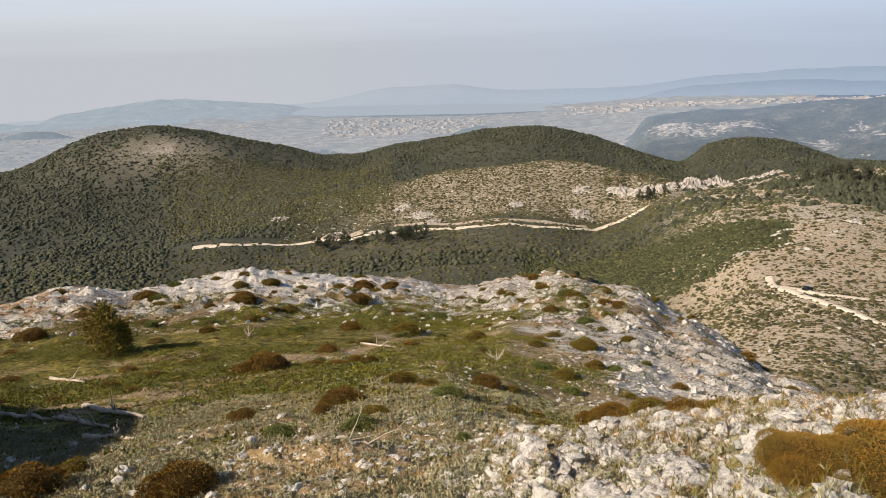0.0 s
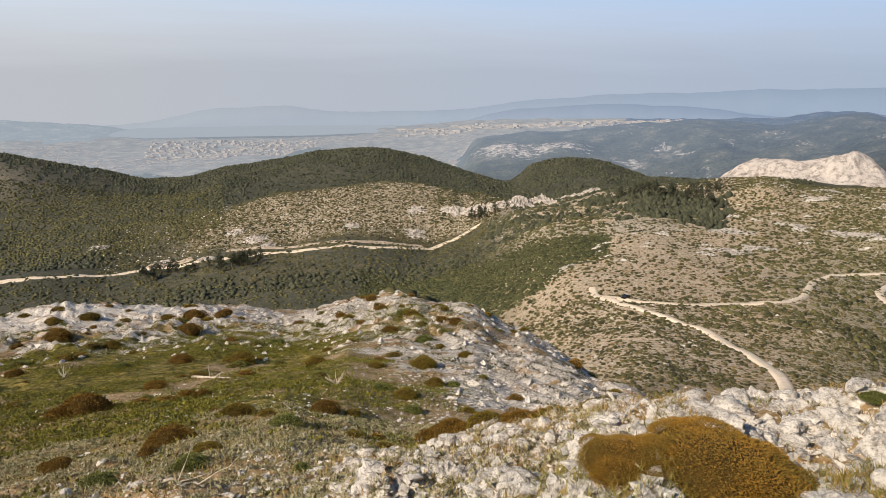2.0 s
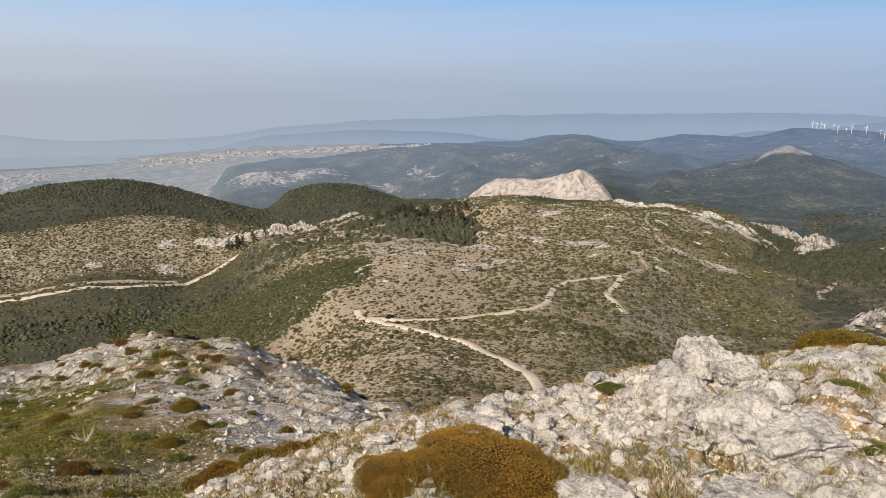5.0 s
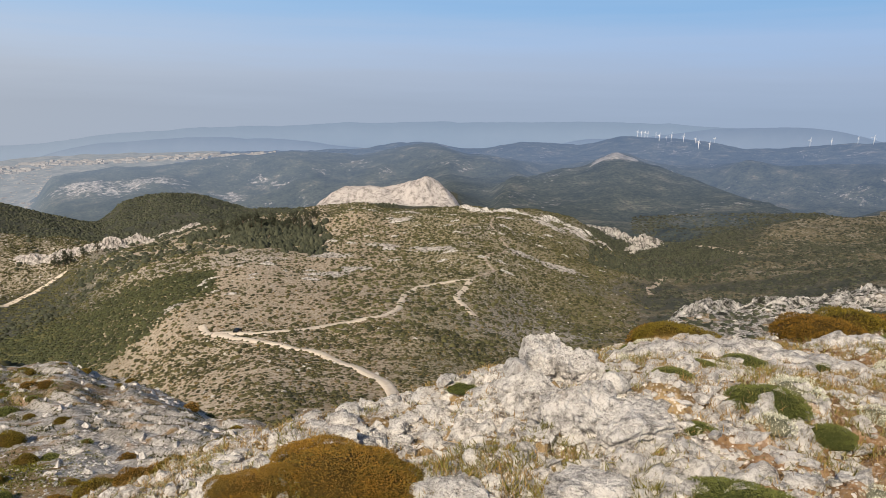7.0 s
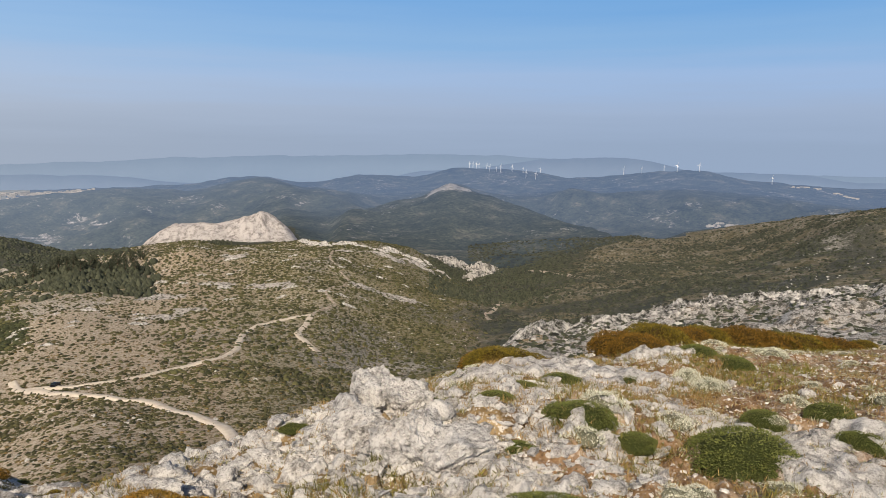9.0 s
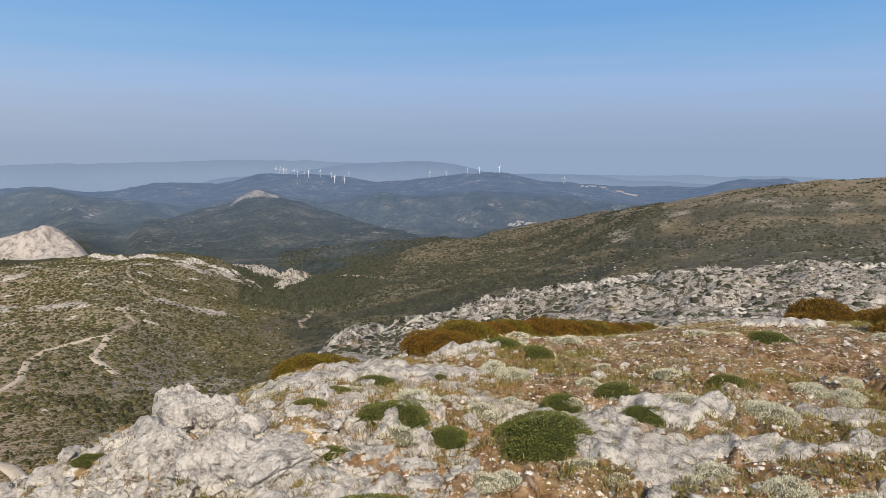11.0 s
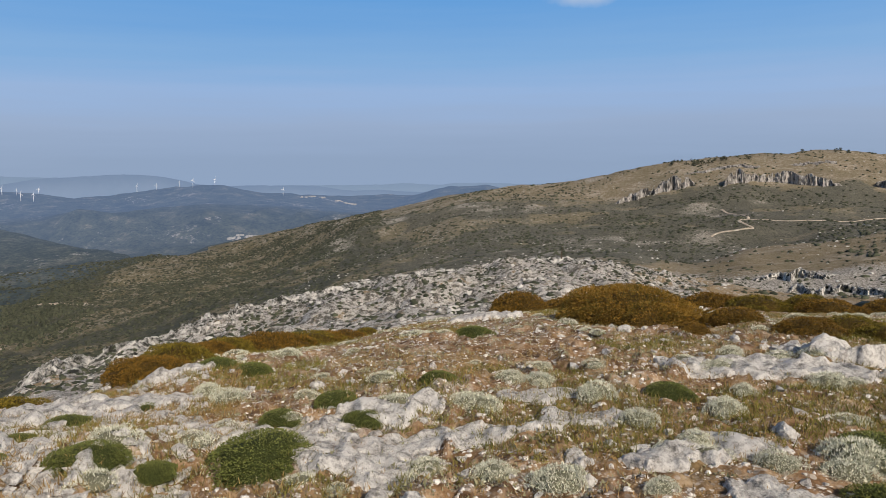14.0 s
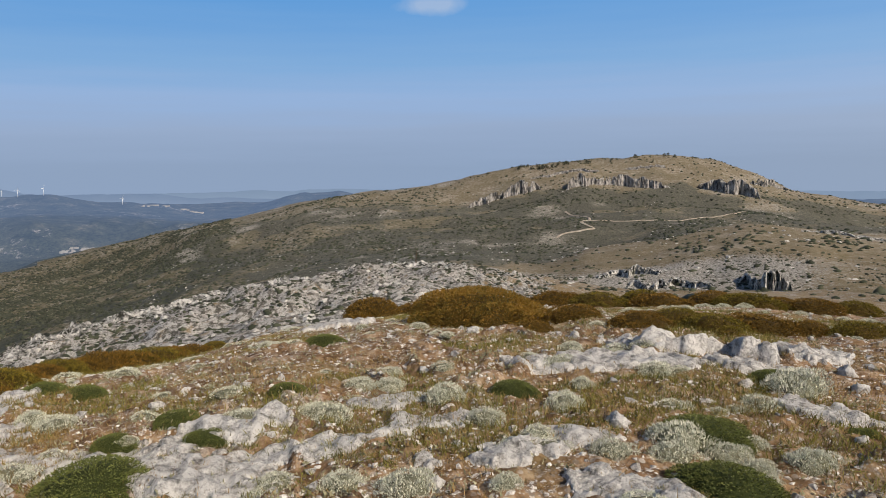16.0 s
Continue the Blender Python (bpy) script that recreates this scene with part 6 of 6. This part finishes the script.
for k, (b, d, w) in enumerate([(-16.1, 38.73, 0.92), (-13.8, 40.77, 0.96), (-12.5, 26.56, 0.64), (-8.5, 39.49, 0.69), (-3.3, 20.62, 0.92), (-3.8, 9.51, 0.48), (-1.5, 8.91, 0.26), (-6.0, 6.73, 0.26), (2.5, 18.63, 0.61), (9.7, 12.77, 0.48), (12.1, 14.76, 0.49), (5.3, 10.28, 0.30), (12.5, 20.63, 0.33), (11.2, 17.13, 0.70), (7.3, 16.72, 0.41), (14.5, 18.96, 0.38), (14.9, 11.90, 0.25), (-29.4, 5.98, 0.31)]):
    plant("spiny_bush", BUSH_OLIVE[k % len(BUSH_OLIVE)], b, d, 1.22 * w, 0.86, "olive-brown spiny cushion bush among limestone", "bush", "bushes on the slope")
for k, (b, d, w) in enumerate([(-20.8, 43.11, 1.02), (-21.9, 35.36, 0.84), (-22.9, 25.44, 0.61), (-11.8, 20.90, 0.51), (0.1, 7.95, 0.40), (-7.3, 5.99, 0.36), (-14.2, 5.98, 0.31), (-0.7, 25.57, 0.62), (7.6, 13.35, 0.42), (10.4, 11.50, 0.39), (13.6, 14.86, 0.37), (9.5, 27.81, 0.80), (11.1, 21.55, 0.52), (1.3, 5.30, 0.20)]):
    plant("green_bush", BUSH_GREEN[k % len(BUSH_GREEN)], b, d, 1.2 * w, 0.75, "low green bush on a grassy stony slope", "bush", "bushes on the slope")
low = np.random.default_rng(83)
lb, ld = strew(low, 60, -34, 10, 7, 34, lambda b, d: 0.25 + 0.75 * patchy(b, d, 5, 99, -0.1, 0.3), power=1.5)
for k, (b, d) in enumerate(zip(lb, ld)):
    plant("spiny_bush", BUSH_SMALL[(0, 1, 3, 0, 2)[k % 5]], float(b), float(d), float(low.uniform(0.18, 0.55) * min(1.2, d / 26 + 0.45)), 0.62, "small low spiny bush in short turf", "bush", "bushes on the slope")
rib = np.random.default_rng(81)
rb, rd = strew(rib, 150, -34, 27, 10, 47, lambda b, d: smooth01(np.interp(b, [-34, 2, 11, 18, 27], [22, 20, 14, 9, 8]), np.interp(b, [-34, 2, 11, 18, 27], [29, 27, 19, 13, 10]), d) * (0.15 + 0.85 * patchy(b, d, 4, 47, 0.0, 0.3)), power=1.6)
for k, (b, d) in enumerate(zip(rb, rd)):
    plant("spiny_bush", BUSH_SMALL[k % 4], float(b), float(d), float(rib.uniform(0.22, 0.75) * min(1.2, d / 24 + 0.35)), 0.72, "small dark spiny bush between limestone slabs", "bush", "bushes on the rocky rib")
for k, (b, d, w) in enumerate([(62.0, 6.9, 0.7), (64.2, 7.0, 0.6), (72.2, 7.6, 0.8), (74.4, 8.0, 0.9), (12.8, 8.4, 0.62), (14.6, 8.0, 0.55), (16.6, 7.6, 0.66), (19.6, 7.2, 0.55), (22.2, 7.0, 0.60), (78.2, 11.0, 1.1), (80.4, 11.4, 1.2), (82.7, 11.8, 1.1), (85.2, 12.3, 0.9), (86.6, 12.8, 0.7), (101.5, 14.6, 1.5), (108.0, 15.2, 1.3), (114.8, 13.2, 1.3), (119.2, 13.0, 1.2), (125.0, 13.2, 1.3), (129.0, 13.4, 1.2), (114.0, 8.2, 0.8), (120.8, 8.0, 0.8), (126.0, 8.2, 0.9), (131.8, 8.6, 0.8), (76.0, 9.6, 0.8)]):
    plant("spiny_bush", (BUSH_RUST + BUSH_OLIVE)[(3 * k) % 5], *(east_spot(b, d) if b > 60 else (b, d)), w, 1.05 if b < 30 else 0.75 if b < 90 else 0.58, "rust-brown spiny bush at the edge of stony ground", "bush", "bushes on the summit")
for k, (b, d, w) in enumerate([(106.9, 8.70, 2.00), (75.3, 8.90, 0.70), (77.0, 10.80, 1.00), (79.2, 11.20, 1.20), (81.4, 11.60, 1.00), (83.8, 12.00, 0.90), (98.0, 14.20, 1.70), (104.9, 14.80, 1.60), (111.5, 15.20, 1.40), (117.8, 15.20, 1.20), (122.5, 15.00, 1.40), (126.8, 15.50, 1.00), (131.3, 15.50, 1.20), (118.4, 7.60, 0.75), (123.2, 7.70, 0.80), (129.0, 8.50, 0.65), (111.3, 7.50, 0.45), (63.1, 6.60, 0.65), (73.2, 7.20, 0.70)]):
    plant("spiny_bush", BUSH_NEAR if w > 1.8 else (BUSH_RUST + BUSH_OLIVE)[(2 * k) % 5], *east_spot(b, d), w, 0.85 if b < 90 else 0.62 if d < 9 else 0.75, "rust-brown spiny bush at the edge of the stony summit", "bush", "bushes on the summit")
plant("spiny_bush", BUSH_NEAR, 35.3, 3.0, 0.84, 0.46, "dense rust-brown and olive cushion bush between white rocks", "bush", "bushes on the summit", 0.0)
plant("spiny_bush", BUSH_NEAR, 28.2, 2.88, 0.52, 0.44, "small olive cushion bush between white rocks", "bush", "bushes on the summit", 0.0)
for k, (b, d, w) in enumerate([(83.2, 4.10, 0.76), (77.6, 6.60, 0.48), (80.3, 6.40, 0.45), (87.5, 4.95, 0.33), (90.0, 4.55, 0.28), (83.8, 4.70, 0.30), (96.1, 7.10, 0.46), (110.8, 5.06, 0.42), (127.4, 5.90, 0.40), (123.6, 4.50, 0.55), (125.9, 3.90, 0.60), (94.7, 5.15, 0.28), (132.8, 4.90, 0.20), (67.9, 3.65, 0.19), (65.2, 4.30, 0.34), (72.1, 4.05, 0.44), (72.7, 2.95, 0.48), (76.0, 4.00, 0.30)]):
    plant("cushion_plant", CUSHION[k % 3], *east_spot(b, d), 1.15 * w, 0.54, "dense green hedgehog cushion plant in stony soil", "cushion plant", "green cushions on the summit", 0.05)
for k, (b, d, w) in enumerate([(60.8, 4.4, 0.26), (66.4, 4.9, 0.34), (69.0, 5.2, 0.4), (61.5, 5.4, 0.3), (57.5, 4.0, 0.2), (49.2, 4.5, 0.24), (73.8, 5.4, 0.42)]):
    plant("cushion_plant", CUSHION[(k + 1) % 3], *east_spot(b, d), w, 0.42, "low green hedgehog cushion plant between white rocks", "cushion plant", "green cushions on the summit", 0.05)
for k, (b, d, w) in enumerate([(98.3, 4.70, 0.31), (99.8, 5.35, 0.24), (101.5, 5.70, 0.21), (101.8, 5.31, 0.27), (106.2, 4.91, 0.34), (114.6, 4.77, 0.30), (109.3, 4.54, 0.26), (114.1, 6.43, 0.28), (113.9, 5.84, 0.30), (120.1, 5.68, 0.32), (128.8, 5.70, 0.50), (104.9, 3.68, 0.32), (118.1, 4.14, 0.26), (113.0, 4.29, 0.22), (125.4, 4.29, 0.26), (122.3, 4.35, 0.40), (111.8, 3.65, 0.20), (100.2, 3.80, 0.25), (130.2, 4.39, 0.28), (127.2, 4.13, 0.24), (97.1, 4.72, 0.24), (115.4, 5.27, 0.20), (79.5, 5.35, 0.32), (77.8, 5.68, 0.30)]):
    plant("santolina", SANTOLINA[k % 4], *east_spot(b, d), w, 0.9, "pale grey felted santolina clump in stony soil", "santolina", "santolina clumps on the summit", 0.02)
clumps = np.random.default_rng(77)
cb, cd = strew(clumps, 200, 55, 140, 2.6, 14, lambda b, d: 0.15 + 0.85 * patchy(b, d, 1.6, 79, 0.0, 0.3) * smooth01(60, 85, b), power=1.5)
for k, (b, d) in enumerate(zip(cb, cd)):
    plant("santolina", SMALL_CLUMP[k % 4], float(b), float(d), float(clumps.uniform(0.10, 0.36)), 0.6, "pale grey felted santolina clump in stony soil", "santolina", "santolina clumps on the summit", 0.02)


def tufts(count, area, length, mat, label, seed, keep=None, fan=0.5):
    """Grass and herb blades, in tufts."""
    r = np.random.default_rng(seed)
    b, d = strew(r, count, *area, keep, power=1.4)
    per = 9
    base = np.repeat(land_points(b, d), per, 0) + r.normal(size=(count * per, 3)) * np.array([0.028, 0.028, 0.0])
    aim = r.normal(size=(count * per, 3)) * fan + np.array([0, 0, 1.0])
    aim /= np.linalg.norm(aim, axis=1, keepdims=True)
    n = count * per
    co, faces = blades(base, aim, r.uniform(*length, n), np.full(n, 0.0042) * r.uniform(0.7, 1.6, n), r, 0.5, True)
    return tagged(new("grass", mesh_from("grass", co, faces, [mat], False)), label, "grass", kind="stuff")


tufts(11000, (40, 140, 2.3, 12), (0.014, 0.048), M_STRAW, "dry straw-coloured grass between stones", 501, lambda b, d: 0.2 + 0.8 * patchy(b, d, 1.3, 83))
tufts(9000, (44, 140, 2.4, 11), (0.02, 0.06), M_HERB, "short green grass between stones", 502, lambda b, d: patchy(b, d, 1.0, 85, 0.1, 0.3))
tufts(9000, (4, 78, 2.3, 6.5), (0.014, 0.05), M_STRAW, "dry straw-coloured grass between white rocks", 504, lambda b, d: 0.1 + 0.9 * patchy(b, d, 0.7, 84, 0.0, 0.3))
tufts(2600, (10, 62, 2.4, 5.5), (0.02, 0.06), M_HERB, "short yellow-green grass between white rocks", 505, lambda b, d: patchy(b, d, 0.6, 86, 0.05, 0.3))
tufts(700, (-34, 25, 3.5, 9), (0.04, 0.12), M_STRAW, "dry grass tufts on a slope", 503)


def herbs(name, count, area, length, mat, label, keep, seed, per=12, wide=0.3, fan=0.9, spread=0.10, mounded=0.35):
    """Low leafy mats: small mounds of short leaves."""
    r = np.random.default_rng(seed)
    b, d = strew(r, count, *area, keep, power=1.5)
    n = count * per
    off = r.normal(size=(n, 2)) * spread
    mid = np.repeat(land_points(b, d), per, 0)
    x, y = mid[:, 0] + off[:, 0], mid[:, 1] + off[:, 1]
    base = np.stack([x, y, ground_z(x, y) + mounded * spread * np.clip(1.6 - (off**2).sum(1) / spread**2, 0, None)], -1)
    aim = r.normal(size=(n, 3)) * fan
    aim[:, 2] = np.abs(aim[:, 2]) + 0.5
    aim /= np.linalg.norm(aim, axis=1, keepdims=True)
    size = r.uniform(*length, n)
    co, faces = blades(base, aim, size, size * wide * r.uniform(0.7, 1.5, n), r, 0.3, True)
    return tagged(new(name, mesh_from(name, co, faces, [mat], False)), label, "herbs", kind="stuff")


def slope_turf(b, d):
    return (1 - smooth01(6, 18, b)) * (0.1 + 0.9 * patchy(b, d, 2.6, 87, -0.15, 0.25))


herbs("turf", 10500, (-36, 20, 6, 34), (0.016, 0.042), M_TURF, "patchy bright green herbs on a slope", slope_turf, 511, 20, 0.8, 0.9, 0.13, 0.22)
herbs("turf", 3400, (-36, 24, 4, 30), (0.014, 0.036), M_GREEN, "dark green low herbs on a slope", slope_turf, 512, 22, 0.6, 0.8, 0.09, 0.35)
herbs("grey_herbs", 1600, (-34, 27, 9, 46), (0.035, 0.075), M_SCRUB, "tiny grey-green shrubs among limestone slabs", lambda b, d: smooth01(np.interp(b, [-34, 2, 11, 18, 27], [24, 22, 15, 10, 8]), np.interp(b, [-34, 2, 11, 18, 27], [30, 28, 20, 14, 11]), d) * (0.2 + 0.8 * patchy(b, d, 3, 41)), 515, 16, 0.45, 0.8, 0.09)
herbs("grey_herbs", 15000, (-36, 26, 3.2, 10.5), (0.010, 0.028), M_SAGE, "grey-green low herbs among rubble", lambda b, d: 0.3 + 0.7 * patchy(b, d, 0.9, 89), 513, 20, 0.6, 0.9, 0.03, 0.5)
herbs("grey_herbs", 6000, (10, 140, 2.4, 12), (0.010, 0.026), M_SAGE, "tiny pale herbs among stones", lambda b, d: 0.2 + 0.8 * patchy(b, d, 1.2, 91), 514, 13, 0.45, 0.8, 0.028, 0.5)


# ---- small things on the slope ----
def limb(points, radii, sides=7):
    """Points and quads of a bent, tapered limb."""
    pts, r = np.array(points, float), np.array(radii, float)
    t = np.gradient(pts, axis=0)
    t /= np.linalg.norm(t, axis=1, keepdims=True)
    a = np.cross(t, np.array([0.31, 0.22, 0.92]))
    a /= np.linalg.norm(a, axis=1, keepdims=True)
    c = np.cross(t, a)
    ang = np.linspace(0, 2 * math.pi, sides, endpoint=False)
    co = (pts[:, None] + r[:, None, None] * (np.cos(ang)[None, :, None] * a[:, None] + np.sin(ang)[None, :, None] * c[:, None])).reshape(-1, 3)
    faces = []
    for k in range(len(pts) - 1):
        for s in range(sides):
            faces += [(k * sides + s, k * sides + (s + 1) % sides, (k + 1) * sides + (s + 1) % sides), (k * sides + s, (k + 1) * sides + (s + 1) % sides, (k + 1) * sides + s)]
    for k in (0, len(pts) - 1):
        faces += [(k * sides, k * sides + s, k * sides + s + 1) for s in range(1, sides - 1)]
    return co, np.array(faces)


def dead_log(b0, d0, b1, d1, radius, label, branches=2, seed=1):
    r = np.random.default_rng(seed)
    a, e = on_land(b0, d0, radius * 0.7), on_land(b1, d1, radius * 0.7)
    base = new("dead_log")
    base.matrix_basis = Matrix.Translation(a)
    v = np.array(e - a)
    ts = np.linspace(0, 1, 9)
    line = ts[:, None] * v + r.normal(size=(9, 3)) * np.array([0.02, 0.02, 0.008]) * (ts * (1 - ts) * 6)[:, None]
    co, f = limb(line, radius * (1 - 0.55 * ts) * r.uniform(0.9, 1.1, 9))
    part("trunk", mesh_from("trunk", co, f, [M_DEAD]), base)
    for k in range(branches):
        s = r.uniform(0.35, 0.85)
        aim = v / np.linalg.norm(v) * 0.7 + np.array([r.uniform(-0.5, 0.5), r.uniform(-0.5, 0.5), r.uniform(0.4, 0.9)])
        q = np.linspace(0, 1, 5)
        line = s * v + q[:, None] * aim * r.uniform(0.25, 0.5) + r.normal(size=(5, 3)) * 0.015 * q[:, None]
        co, f = limb(line, radius * 0.38 * (1 - 0.8 * q), 5)
        part("branch", mesh_from("branch", co, f, [M_DEAD]), base)
    return tagged(base, label, "log", "dead wood on the slope")


for k, (b0, d0, b1, d1, rad) in enumerate(((-28.0, 11.88, -24.1, 9.49, 0.049), (-29.8, 11.12, -26.4, 9.11, 0.037), (-28.3, 8.93, -24.8, 7.62, 0.041), (-7.0, 18.02, -4.2, 16.84, 0.037), (-29.9, 17.37, -27.8, 15.56, 0.042), (-9.7, 4.97, -6.4, 4.86, 0.013), (-33.4, 12.31, -30.3, 11.12, 0.040))):
    dead_log(b0, d0, b1, d1, rad, "bleached dead branch lying on a grassy slope", 2 + k % 2, 520 + k)


def dead_shrub(bearing, dist, size, seed):
    r = np.random.default_rng(seed)
    base = new("dead_shrub")
    base.matrix_basis = Matrix.Translation(on_land(bearing, dist, -0.02))
    for k in range(9):
        a, up = r.uniform(0, 2 * math.pi), r.uniform(0.25, 0.9)
        q = np.linspace(0, 1, 6)
        line = np.stack([q * math.cos(a) * size * (1 - up * 0.6), q * math.sin(a) * size * (1 - up * 0.6), q**0.8 * size * up], 1) + r.normal(size=(6, 3)) * 0.05 * size * q[:, None]
        co, f = limb(line, size * 0.035 * (1 - 0.75 * q), 5)
        part("branch", mesh_from("branch", co, f, [M_DEAD]), base)
    return tagged(base, "bleached leafless dead shrub on stony ground", "dead shrub", "dead wood on the slope")


for k, (b, d, s) in enumerate(((-15.8, 20.35, 0.39), (0.4, 9.96, 0.17), (4.1, 13.59, 0.34), (-10.6, 5.01, 0.12))):
    dead_shrub(b, d, s, 540 + k)

M_BARK = far_material("grey_brown_bark", [(0.3, (0.06, 0.045, 0.03)), (0.7, (0.16, 0.12, 0.09))], 9.0)


def small_tree(bearing, dist, height, wide, leaves, leaf, mat, label, category, seed, group="", trunk_share=0.3, dense=14):
    """A tapered trunk with limbs, and a ragged crown of leaf clumps."""
    r = np.random.default_rng(seed)
    base = new(category.replace(" ", "_"))
    base.matrix_basis = Matrix.Translation(on_land(bearing, dist, -0.03 * height))
    q = np.linspace(0, 1, 7)
    line = np.stack([0.04 * height * np.sin(3 * q + seed), 0.03 * height * np.sin(4 * q), q * height * 0.92], 1)
    pieces = [(limb(line, 0.045 * height * (1 - 0.85 * q) + 0.004 * height, 7), 0)]
    heads = []
    for k in range(dense):
        s = r.uniform(trunk_share, 0.95)
        a = r.uniform(0, 2 * math.pi)
        reach = wide / 2 * (1.1 - 0.75 * s) * r.uniform(0.5, 1.0)
        root = np.array([np.interp(s, q, line[:, 0]), np.interp(s, q, line[:, 1]), s * height * 0.88])
        tip = root + np.array([reach * math.cos(a), reach * math.sin(a), 0.10 * height * r.uniform(0.2, 1.0)])
        w = np.linspace(0, 1, 4)[:, None]
        pieces.append((limb(root + (tip - root) * w, 0.014 * height * (1 - 0.8 * w[:, 0]), 4), 0))
        heads.append((tip, r.uniform(0.13, 0.22) * wide))
    heads.append((line[-1], 0.14 * wide))
    co, f, _ = join_parts(pieces)
    part("trunk", mesh_from("trunk", co, f, [M_BARK]), base)
    pick = r.integers(0, len(heads), leaves)
    n = r.normal(size=(leaves, 3))
    n /= np.linalg.norm(n, axis=1, keepdims=True)
    at = np.array([h[0] for h in heads])[pick] + n * np.array([h[1] for h in heads])[pick][:, None] * r.uniform(0.3, 1.15, (leaves, 1))
    aim = n + np.array([0, 0, 0.3]) + r.normal(size=(leaves, 3)) * 0.4
    aim /= np.linalg.norm(aim, axis=1, keepdims=True)
    co, f = blades(at, aim, leaf * r.uniform(0.6, 1.5, leaves), leaf * r.uniform(0.3, 0.6, leaves), r)
    part("crown", mesh_from("crown", co, f, [mat], False), base)
    return tagged(base, label, category, group)


small_tree(-26.0, 20.0, 1.35, 1.35, 5000, 0.075, M_OLIVE, "small dark olive juniper on a grassy slope", "juniper tree", 560, "", 0.08, 26)
small_tree(99.9, 112, 2.6, 1.6, 500, 0.14, M_PINE, "lone small dark tree on a karst ridge", "small tree", 561, "", 0.35, 10)
pines = np.random.default_rng(99)
for b0, b1, d0, d1, count in ((-5.5, -1.5, 730, 775, 22), (13.5, 17.5, 850, 890, 8), (26, 33, 720, 800, 34), (-11, -6, 760, 790, 12)):
    for _ in range(count):
        small_tree(float(pines.uniform(b0, b1)), float(pines.uniform(d0, d1)), float(pines.uniform(8, 14)), float(pines.uniform(6, 9)), 260, 1.5, M_PINE,
                   "dark green pine in a clump beside a dirt road", "pine tree", int(pines.integers(1000, 9999)), "pines in the valley", 0.25, 9)
for k in range(26):
    b = float(107.5 + 6.0 * k / 26 + pines.uniform(-0.2, 0.2)) if k < 18 else float(pines.uniform(109, 121))
    small_tree(b, float(pines.uniform(1120, 1150)), float(pines.uniform(3.0, 5.5)), float(pines.uniform(3.5, 6)), 120, 1.2, M_PINE,
               "dark low tree on a bare hill crest", "hilltop tree", int(pines.integers(1000, 9999)), "trees on the hill crest", 0.15, 7)


# ---- parked car at the road fork ----
M_CAR = far_material("black_car_paint", [(0.3, (0.012, 0.012, 0.014)), (0.7, (0.02, 0.02, 0.022))], 1.0)
M_CAR.node_tree.nodes["Principled BSDF"].inputs["Roughness"].default_value = 0.25
M_CAR.node_tree.nodes["Principled BSDF"].inputs["Specular IOR Level"].default_value = 0.5
M_TYRE = far_material("black_rubber", [(0.3, (0.01, 0.01, 0.01)), (0.7, (0.02, 0.02, 0.02))], 3.0)
M_GLASS = far_material("dark_car_glass", [(0.3, (0.015, 0.02, 0.025)), (0.7, (0.02, 0.025, 0.03))], 1.0)
M_GLASS.node_tree.nodes["Principled BSDF"].inputs["Roughness"].default_value = 0.08
M_GLASS.node_tree.nodes["Principled BSDF"].inputs["Specular IOR Level"].default_value = 0.6


def parked_car(bearing, dist, turn):
    base = new("car")
    p = on_land(bearing, dist, 0.3)
    base.matrix_basis = pose(p.x, p.y, p.z, 0, 0, turn)

    def shell(name, profile, half, mat, taper=1.0):
        bm = bmesh.new()
        sides = [[bm.verts.new((x, s * half * (taper if z > 0.95 else 1.0), z)) for x, z in profile] for s in (-1, 1)]
        bm.faces.new(sides[0][::-1]), bm.faces.new(sides[1])
        for k in range(len(profile)):
            m = (k + 1) % len(profile)
            bm.faces.new((sides[0][k], sides[0][m], sides[1][m], sides[1][k]))
        bmesh.ops.recalc_face_normals(bm, faces=bm.faces[:])
        bmesh.ops.bevel(bm, geom=bm.edges[:], offset=0.05, segments=2, affect="EDGES")
        return part(name, bm_mesh(name, bm, mat), base)

    shell("body", [(-2.1, 0.3), (-2.15, 0.75), (-1.9, 0.95), (1.0, 0.95), (2.0, 0.82), (2.15, 0.6), (2.1, 0.3)], 0.88, M_CAR)
    shell("cabin", [(-1.85, 0.94), (-1.55, 1.42), (0.15, 1.46), (0.95, 0.94)], 0.82, M_GLASS, 0.85)
    shell("roof", [(-1.5, 1.43), (-1.3, 1.50), (0.0, 1.52), (0.15, 1.47)], 0.68, M_CAR)
    for x in (-1.35, 1.35):
        for y in (-0.82, 0.82):
            bm = bmesh.new()
            bmesh.ops.create_cone(bm, segments=16, radius1=0.33, radius2=0.33, depth=0.2, cap_ends=True, matrix=pose(x, y, 0.33, 90))
            bmesh.ops.bevel(bm, geom=[e for e in bm.edges if e.calc_face_angle(0) > 1], offset=0.03, segments=1, affect="EDGES")
            part("wheel", bm_mesh("wheel", bm, M_TYRE), base)
    return tagged(base, "black car parked where a dirt road forks", "car")


parked_car(26.9, 283, 35)
